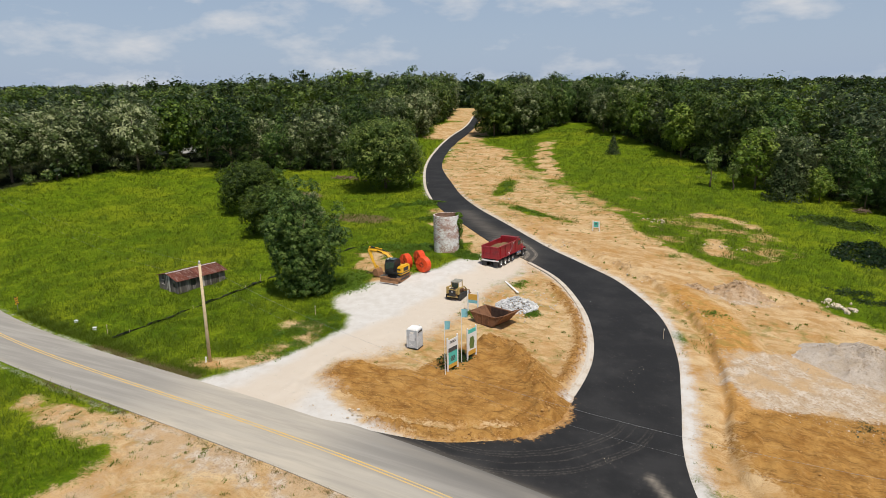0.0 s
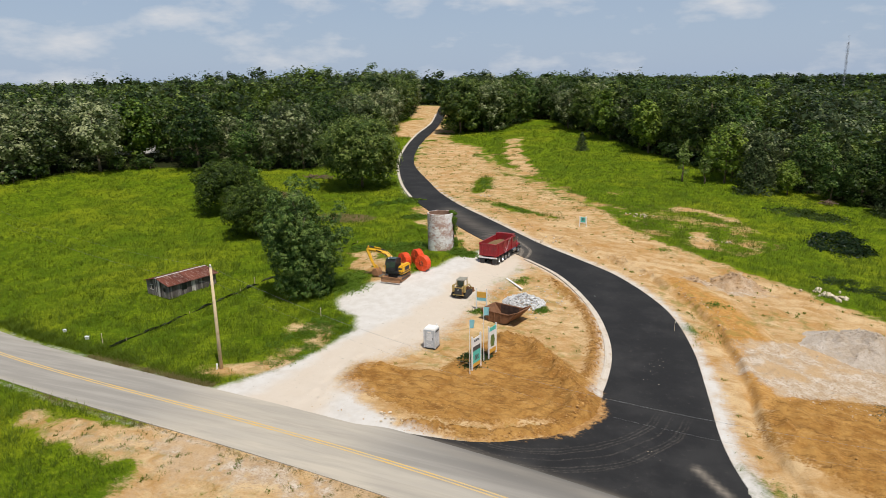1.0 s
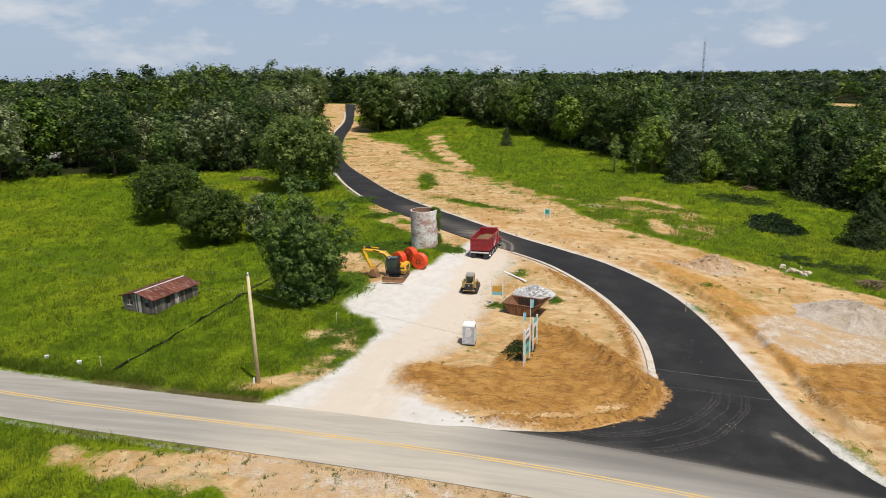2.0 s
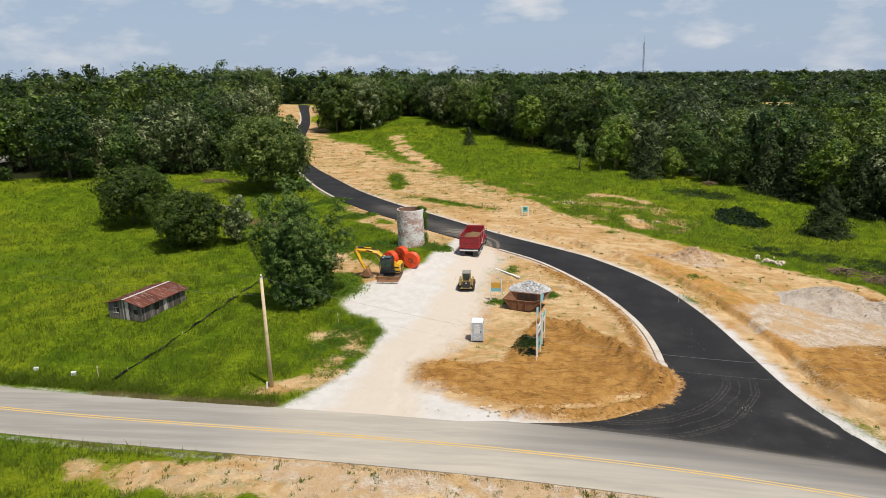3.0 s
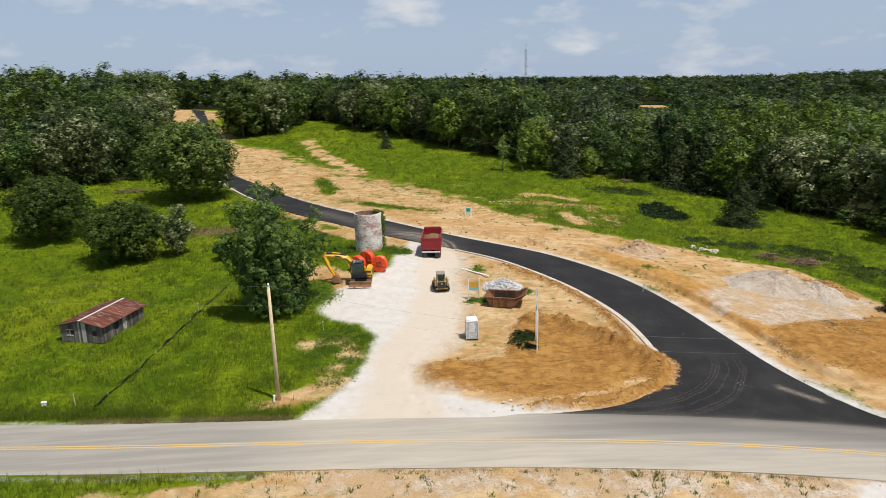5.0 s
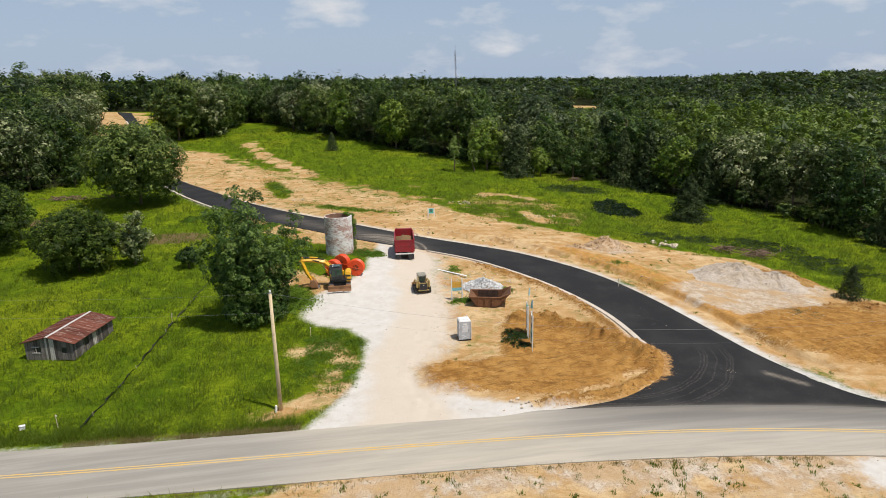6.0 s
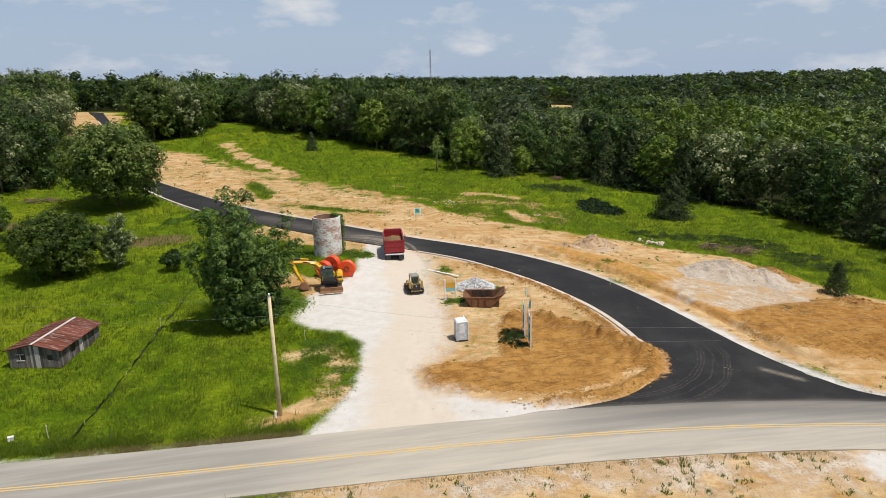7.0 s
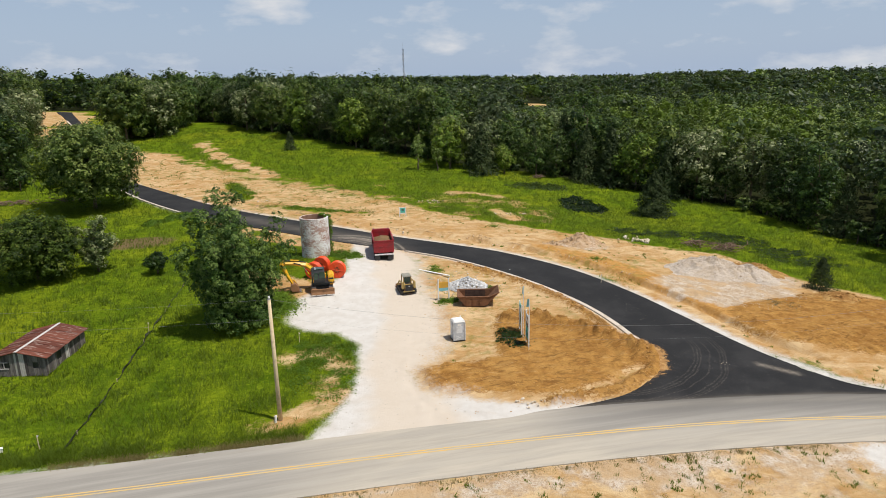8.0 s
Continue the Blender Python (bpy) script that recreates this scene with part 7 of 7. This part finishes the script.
def heap_material(name, a, b, dark, third):
    m = Nodes(name)
    col = m.mix(m.ramp(m.noise(0.8, 5, 0.65), 0.38, 0.62), a, b)
    col = m.mix(m.math("MULTIPLY", m.ramp(m.noise(0.35, 5, 0.7), 0.5, 0.64), 0.7), col, third)
    col = m.mix(m.math("MULTIPLY", m.ramp(m.noise(4.5, 5, 0.7), 0.5, 0.72), 0.65), col, dark)
    col = m.mix(m.math("MULTIPLY", m.ramp(m.noise(11.0, 4, 0.75), 0.5, 0.66), 0.5), col, dark)
    m.bump(m.noise(3.0, 7, 0.75), 0.9, 0.35)
    return m.finish(col, 0.95, 0.0, 0.15)


ROCK_HEAP = heap_material("broken_rock", (0.62, 0.535, 0.445), (0.54, 0.44, 0.335), (0.36, 0.26, 0.17), (0.68, 0.615, 0.54))
CLAY_HEAP = heap_material("clay_spoil", (0.40, 0.205, 0.060), (0.52, 0.32, 0.115), (0.20, 0.10, 0.035), (0.28, 0.135, 0.042))
PINK_HEAP = heap_material("pink_spoil", (0.56, 0.41, 0.27), (0.50, 0.33, 0.18), (0.34, 0.20, 0.10), (0.62, 0.50, 0.38))
build_heap(7.0, 65.6, 6.2, 5.2, 1.95, -22, 3, ROCK_HEAP, "broad heap of pinkish grey broken rock", RUBBLE, 0.028)
build_heap(10.6, 63.4, 4.4, 3.8, 1.5, -35, 4, ROCK_HEAP, "smaller heap of grey broken rock", RUBBLE, 0.028)
build_heap(13.6, 65.6, 5.0, 2.2, 1.0, -60, 5, CLAY_HEAP, "long low heap of orange clay")
build_heap(15.5, 54.0, 5.0, 2.6, 0.85, -12, 6, CLAY_HEAP, "low bank of dug orange clay")
build_heap(-5.0, 79.9, 3.6, 2.5, 1.6, -10, 7, PINK_HEAP, "small mound of pinkish broken rock", SOIL_CLOD)
build_heap(-9.5, 78.8, 3.4, 1.7, 0.75, -20, 8, PINK_HEAP, "low mound of broken rock on the soil", SOIL_CLOD)
build_heap(-23.4, 53.2, 3.0, 1.4, 0.75, 25, 9, CLAY_HEAP, "low heap of freshly dug clay on the island")
build_heap(-18.6, 49.6, 3.4, 1.5, 0.6, -48, 10, CLAY_HEAP, "broad low heap of dug clay behind the signs")


def scatter(n, seed, cond, x0, x1, y0, y1):
    rg = np.random.RandomState(seed)
    x, y = rg.uniform(x0, x1, n), rg.uniform(y0, y1, n)
    f, road, lot = cover_fields(x, y)
    keep = cond(f, road, lot) & (np.abs(y - main_mid(x)) > 3.6) & (road < -0.2)
    return x[keep], y[keep], rg


x, y, rg = scatter(26000, 31, lambda f, r, l: (f["dirt"] > -0.2), -38, 25, 33, 75)
heaped = lumps(x, y, 1.4, 8) + lumps(x, y, 3.5, 22) > -0.25
x, y = x[heaped], y[heaped]
pebble_cloud("clay_clods", np.stack([x, y, surface(x, y) + 0.02], 1), rg.gamma(1.2, 0.024, len(x)) + 0.026, CLOD, "dug clay clods strewn over the dirt", "clods", 3)
x, y, rg = scatter(8500, 32, lambda f, r, l: (f["soil"] > 0.4) & (f["dirt"] < 0), -45, 25, 20, 100)
pebble_cloud("soil_clods", np.stack([x, y, surface(x, y) + 0.01], 1), rg.gamma(1.2, 0.022, len(x)) + 0.03, SOIL_CLOD, "small clods and stones on bare soil", "clods", 4)
x, y, rg = scatter(7000, 33, lambda f, r, l: (f["rock"] > -0.5), -12, 16, 46, 82)
pebble_cloud("rock_rubble", np.stack([x, y, surface(x, y) + 0.02], 1), rg.gamma(1.2, 0.026, len(x)) + 0.035, RUBBLE, "broken grey rock rubble", "rubble", 5)
for k, (cx, cy, n, sp, sz) in enumerate(((5.4, 82.2, 22, 1.1, 0.7), (-28.0, 36.6, 14, 0.8, 0.24), (-20.5, 112.0, 14, 1.2, 0.5), (-9.5, 101.5, 12, 1.4, 0.32), (-52.0, 120.0, 12, 1.2, 0.4), (-30, 90.5, 16, 2.0, 0.35), (-16, 80.5, 34, 2.6, 0.22))):
    rg = np.random.RandomState(70 + k)
    x, y = cx + rg.normal(0, sp, n), cy + rg.normal(0, sp * 0.6, n)
    pebble_cloud("boulders", np.stack([x, y, land(x, y) + 0.1], 1), rg.uniform(0.4, 1.1, n) * sz, TAN_STONE, "cluster of pale limestone rocks on the ground", "rocks", 80 + k)


x, y, rg = scatter(16000, 34, lambda f, r, l: l > 0.2, -47, -29, 35, 84)
pebble_cloud("loose_gravel", np.stack([x, y, land(x, y) + 0.01], 1)[:2600], rg.gamma(1.1, 0.018, 2600) + 0.018, stone_material("grey_gravel", (0.42, 0.38, 0.32), (0.66, 0.62, 0.55), (0.30, 0.25, 0.20)), "loose gravel on the lot", "gravel", 6)
rg = np.random.RandomState(35)
x, y = np.concatenate([rg.normal(-10.8, 0.5, 16), rg.normal(-9.5, 0.25, 6)]), np.concatenate([rg.normal(52.5, 1.8, 16), rg.normal(39.1, 0.25, 6)])
pebble_cloud("loose_stone", np.stack([x, y, land(x, y) + 0.06], 1), rg.uniform(0.03, 0.07, 22), TAN_STONE, "pale stones dropped on the fresh asphalt", "stones", 7)

rg = np.random.RandomState(36)
edge = np.array([q[:2] for q in ROAD_R if 58 < q[1] < 118])
along = rg.randint(0, len(edge) - 1, 1500)
q = edge[along] + (edge[along + 1] - edge[along]) * rg.uniform(0, 1, (1500, 1))
d = edge[along + 1] - edge[along]
out = np.stack([d[:, 1], -d[:, 0]], 1) / np.hypot(d[:, 0], d[:, 1])[:, None]
q = q + out * (3.6 + np.abs(rg.normal(0, 0.8, (1500, 1)))) + rg.normal(0, 0.2, (1500, 2))
q = q[lumps(q[:, 0], q[:, 1], 5.0, 13) > 0.0]
pebble_cloud("bank_clods", np.stack([q[:, 0], q[:, 1], surface(q[:, 0], q[:, 1]) + 0.02], 1), rg.gamma(1.4, 0.04, len(q)) + 0.04, SOIL_CLOD, "brown clods and stones along the cut bank", "clods", 9)
ridge = np.array(ISLAND_RIDGE)
along = rg.randint(0, len(ridge) - 1, 900)
q = ridge[along] + (ridge[along + 1] - ridge[along]) * rg.uniform(0, 1, (900, 1)) + rg.normal(0, 0.38, (900, 2))
pebble_cloud("ridge_clods", np.stack([q[:, 0], q[:, 1], surface(q[:, 0], q[:, 1]) + 0.02], 1), rg.gamma(1.4, 0.045, 900) + 0.045, CLOD, "brown clay clods along the ridge behind the kerb", "clods", 10)

berm = np.array([(-25.5, 53.6), (-22, 52.6), (-19, 49.6), (-16.2, 45.4), (-14.6, 42.2), (-16.0, 39.2), (-20.5, 36.7), (-26.5, 36.1)])
along = rg.randint(0, len(berm) - 1, 2600)
q = berm[along] + (berm[along + 1] - berm[along]) * rg.uniform(0, 1, (2600, 1)) + rg.normal(0, 0.62, (2600, 2))
q = q[(signed(q[:, 0], q[:, 1], ROAD) < -0.1) & (q[:, 1] > main_mid(q[:, 0]) + 4.2)]
pebble_cloud("berm_clods", np.stack([q[:, 0], q[:, 1], surface(q[:, 0], q[:, 1]) + 0.02], 1), rg.gamma(1.4, 0.032, len(q)) + 0.03, CLOD, "broken clay clods heaped round the island's edge", "clods", 11)


# ---- brush and weeds ----
def build_brush(x, y, w, n, seed, label):
    b = thing("brush_pile", pose(x, y, land_at(x, y)), label, "brush pile")
    rg = random.Random(seed)
    for _ in range(n):
        a, l = rg.uniform(0, 6.28), rg.uniform(0.8, 2.4)
        c = Vector((rg.gauss(0, w * 0.4), rg.gauss(0, w * 0.2), rg.uniform(0.05, 0.7)))
        d = Vector((math.cos(a), math.sin(a), rg.uniform(-0.25, 0.35))) * l / 2
        part("branch", Geo().tube([c - d, c + d * 0.2 + Vector((0, 0, 0.1)), c + d], [0.06, 0.045, 0.015], 5), TWIG, b)


build_brush(16.5, 77.0, 4.0, 90, 1, "tangled pile of dead brown branches in grass")
build_brush(10.0, 139.4, 1.8, 34, 4, "low tangle of bare twigs at the woodland edge")
build_brush(13.0, 79.2, 2.0, 40, 5, "leafless grey brush beside the branch pile")
build_brush(-97.0, 127.0, 5.0, 80, 2, "pile of cleared branches at the woodland edge")
build_brush(-88.0, 128.5, 3.5, 50, 3, "fallen branches at the woodland edge")


def weed_patch(x, y, rx, ry, h, n, leaf, material, seed, label, turn=0):
    """A low, uneven bed of broad-leaved weeds, thinning towards its edge."""
    rg = np.random.RandomState(seed)
    m = max(5, int(rx * ry * 3))
    a, r = rg.uniform(0, 6.28, m), np.sqrt(rg.uniform(0, 1, m))
    px, py = rx * r * np.cos(a), ry * r * np.sin(a)
    tall = h * rg.uniform(0.35, 1.15, m) * (1.1 - 0.5 * r)
    k = rg.randint(0, m, n)
    d = rg.normal(0, 0.30 + 0.22 * h, (n, 2))
    lx, ly = px[k] + d[:, 0], py[k] + d[:, 1]
    ca, sa = math.cos(radians(turn)), math.sin(radians(turn))
    gx, gy = x + lx * ca - ly * sa, y + lx * sa + ly * ca
    fall = np.exp(-(d ** 2).sum(1) / (2 * (0.35 + 0.25 * h) ** 2))
    c = np.stack([gx, gy, surface(gx, gy) + 0.02 + tall[k] * fall * rg.uniform(0.35, 1.0, n)], 1)
    nrm = np.stack([d[:, 0], d[:, 1], np.full(n, 1.3)], 1) + rg.normal(0, 0.35, (n, 3))
    v, f = leaf_quads(c, nrm, leaf, rg)
    return tagged(new("weeds", array_mesh("weeds", v, f, material)), label, "weeds", kind="stuff")


WEEDS = (
    (9.8, 112.8, 4.2, 6.0, 1.4, 2800, 0.42, DARK_LEAF, "dense dark green patch of tall weeds in the meadow", -20),
    (6.0, 128.4, 7.0, 2.4, 1.2, 2400, 0.36, BUSH_LEAF, "low thicket of dark weeds in the meadow", -4),
    (-43.6, 45.5, 2.8, 4.6, 0.5, 2600, 0.14, WEED_LEAF, "leafy weeds along the gravel's edge", 0),
    (-43.0, 51.0, 3.0, 2.0, 0.5, 1900, 0.15, WEED_LEAF, "leafy weeds along the gravel's edge", 0),
    (-47.8, 62.2, 1.9, 2.8, 1.7, 3600, 0.20, WEED_LEAF, "tall leafy weeds beside the gravel lot", 0),
    (-39.4, 77.5, 1.9, 1.6, 0.9, 1500, 0.26, WEED_LEAF, "dense weeds at the foot of the silo", 0),
    (-47.5, 79.0, 2.8, 3.0, 0.7, 2400, 0.28, WEED_LEAF, "tall weeds beside the silo", 0),
    (-53.5, 78.0, 3.0, 3.0, 0.7, 1800, 0.28, WEED_LEAF, "tall weeds below the silo", 0),
    (-66.5, 109.0, 6.0, 1.2, 0.9, 2400, 0.32, WEED_LEAF, "tall weeds along the new road", 42),
    (-56.2, 99.2, 4.5, 1.0, 0.7, 1500, 0.30, WEED_LEAF, "tall weeds along the new road", 42),
    (-25.8, 48.0, 1.0, 1.6, 0.6, 650, 0.24, BUSH_LEAF, "green weeds at the foot of the signs", 0),
    (-29.8, 59.6, 1.2, 0.5, 0.4, 420, 0.22, WEED_LEAF, "green weeds under the small sign", 0),
    (-24.0, 62.0, 0.8, 1.2, 0.4, 350, 0.22, WEED_LEAF, "green weeds beside the stone pile", 0),
    (-28.6, 70.5, 0.8, 1.4, 0.4, 260, 0.20, WEED_LEAF, "green weeds beside the plank", 0),
    (-43.0, 110.5, 7.5, 0.9, 0.5, 900, 0.28, WEED_LEAF, "strip of green weeds on the soil bank", -33),
    (-56.5, 132.0, 1.3, 7.0, 0.5, 700, 0.30, WEED_LEAF, "strip of green weeds on the soil bank", 20),
    (-7.0, 70.5, 1.5, 0.7, 0.3, 160, 0.18, WEED_LEAF, "small green weeds on bare soil", 0),
    (-14.5, 92.0, 0.8, 0.5, 0.4, 140, 0.2, WEED_LEAF, "small green weeds on bare soil", 0),
    (6.5, 52.5, 2.2, 1.3, 0.15, 200, 0.12, SILVER_LEAF, "grey-green weeds in dug clay", 0),
    (20.0, 84.0, 8.0, 4.0, 0.7, 2600, 0.30, BUSH_LEAF, "coarse dark weeds on the grass slope", -30),
    (25.0, 72.0, 6.0, 5.0, 0.6, 2000, 0.28, BUSH_LEAF, "coarse dark weeds on the grass slope", -40),
    (9.0, 88.0, 6.0, 2.4, 0.5, 1500, 0.28, BUSH_LEAF, "coarse dark weeds on the grass slope", -30),
)
for k, (x, y, rx, ry, h, n, leaf, mat, lb, turn) in enumerate(WEEDS):
    weed_patch(x, y, rx, ry, h, n, leaf, mat, 200 + k, lb, turn)


def build_grass():
    """Tufts of meadow grass, sparse tufts on bare ground, tall and dry tufts along the road."""

    def tufts(x, y, h, rg, blades=4, spread_=0.2, wide=(0.014, 0.034)):
        n = len(x) * blades
        bx, by = np.repeat(x, blades) + rg.normal(0, spread_, n), np.repeat(y, blades) + rg.normal(0, spread_, n)
        z = land(bx, by)
        a = rg.normal(0.9, 1.5, n)
        hh = np.repeat(h * np.ones(len(x)), blades) * rg.uniform(0.5, 1.3, n)
        w = rg.uniform(*wide, n) * (0.6 + 0.006 * np.hypot(bx + 25, by))
        lean = rg.uniform(0.4, 1.3, n) * hh
        dx, dy = np.cos(a), np.sin(a)
        p0 = np.stack([bx - dy * w, by + dx * w, z - 0.03], 1)
        p1 = np.stack([bx + dy * w, by - dx * w, z - 0.03], 1)
        p2 = np.stack([bx + dx * lean, by + dy * lean, z + hh], 1)
        return np.stack([p0, p1, p2], 1).reshape(-1, 3)

    def lay(name, vs, material, label):
        v = np.concatenate(vs)
        tagged(new(name, array_mesh(name, v, np.arange(len(v)).reshape(-1, 3), material)), label, "grass", kind="stuff")

    grassy = lambda f, r, l: (f["soil"] < -0.4) & (l < -0.4) & (f["stone"] < -0.3) & (f["wood"] < 1)
    x, y, r2 = scatter(620000, 91, grassy, -160, 45, 14, 240)
    near = np.hypot(x + 25, y + 3)
    keep = r2.uniform(size=len(x)) < np.minimum(1, (50 / near) ** 1.6)
    x, y, near = x[keep], y[keep], near[keep]
    clump = lumps(x, y, 6.0, 9) * 0.5 + lumps(x, y, 1.8, 10) * 0.5
    green = [tufts(x, y, 0.42 * np.maximum(0.35, 1 + 0.7 * clump) * (0.8 + near / 400), r2)]
    x, y, r2 = scatter(16000, 97, lambda f, r, l: (f["soil"] > -0.6) & (f["soil"] < 2.2) & (f["dirt"] < -0.5) & (l < -0.6), -75, 25, 16, 125)
    keep = lumps(x, y, 4.0, 12) > 0.1
    green.append(tufts(x[keep], y[keep], 0.2, r2, 5, 0.16))
    x, y, r2 = scatter(7000, 98, lambda f, r, l: (f["soil"] > 0.1) & (f["dirt"] < -0.5) & (f["stone"] < -0.4) & (l < -0.6), -60, 22, 16, 100)
    stony = np.hypot(x - 5, y - 60) < 11
    keep = ((y < main_mid(x)) & (lumps(x, y, 5.0, 15) > -0.1)) | ((r2.uniform(size=len(x)) < 0.12) & ~stony)
    green.append(tufts(x[keep], y[keep], 0.15, r2, 18, 0.12, (0.02, 0.05)))
    x, y, r2 = scatter(14000, 103, lambda f, r, l: f["soil"] > 0.0, -100, -18, 100, 205)
    keep = lumps(x, y, 7.0, 25) + lumps(x, y, 2.5, 26) > 0.5
    green.append(tufts(x[keep], y[keep], 0.24, r2, 7, 0.25))
    x, r2 = np.random.RandomState(99).uniform(-82, -45.5, 1900), np.random.RandomState(100)
    off = np.abs(r2.normal(0, 0.9, len(x))) + 3.75
    tall = 0.30 + 0.35 * np.clip(lumps(x, off * 0, 5.0, 24), 0, 1)
    green.append(tufts(x, main_mid(x) + off, tall, r2, 6, 0.14))
    lay("grass", green, GRASS_BLADE, "long tufted meadow grass, sparse on bare soil")
    x = r2.uniform(-62, -45, 1300)
    off = 3.2 + r2.gamma(1.5, 0.18, len(x))
    dry = [tufts(x, main_mid(x) + off, 0.18, r2, 6, 0.16)]
    x = r2.uniform(-62, -10, 700)
    dry.append(tufts(x, main_mid(x) - 3.3 - r2.gamma(1.5, 0.15, len(x)), 0.12, r2, 6, 0.12))
    x, y, r3 = scatter(5000, 101, lambda f, r, l: (np.abs(f["soil"]) < 1.0) & (f["dirt"] < -0.5) & (l < -0.6), -75, 25, 88, 160)
    dry.append(tufts(x, y, 0.25, r3, 5, 0.2))
    lay("dry_grass", dry, DRY_BLADE, "dry straw-coloured grass along the road's edge")


build_grass()
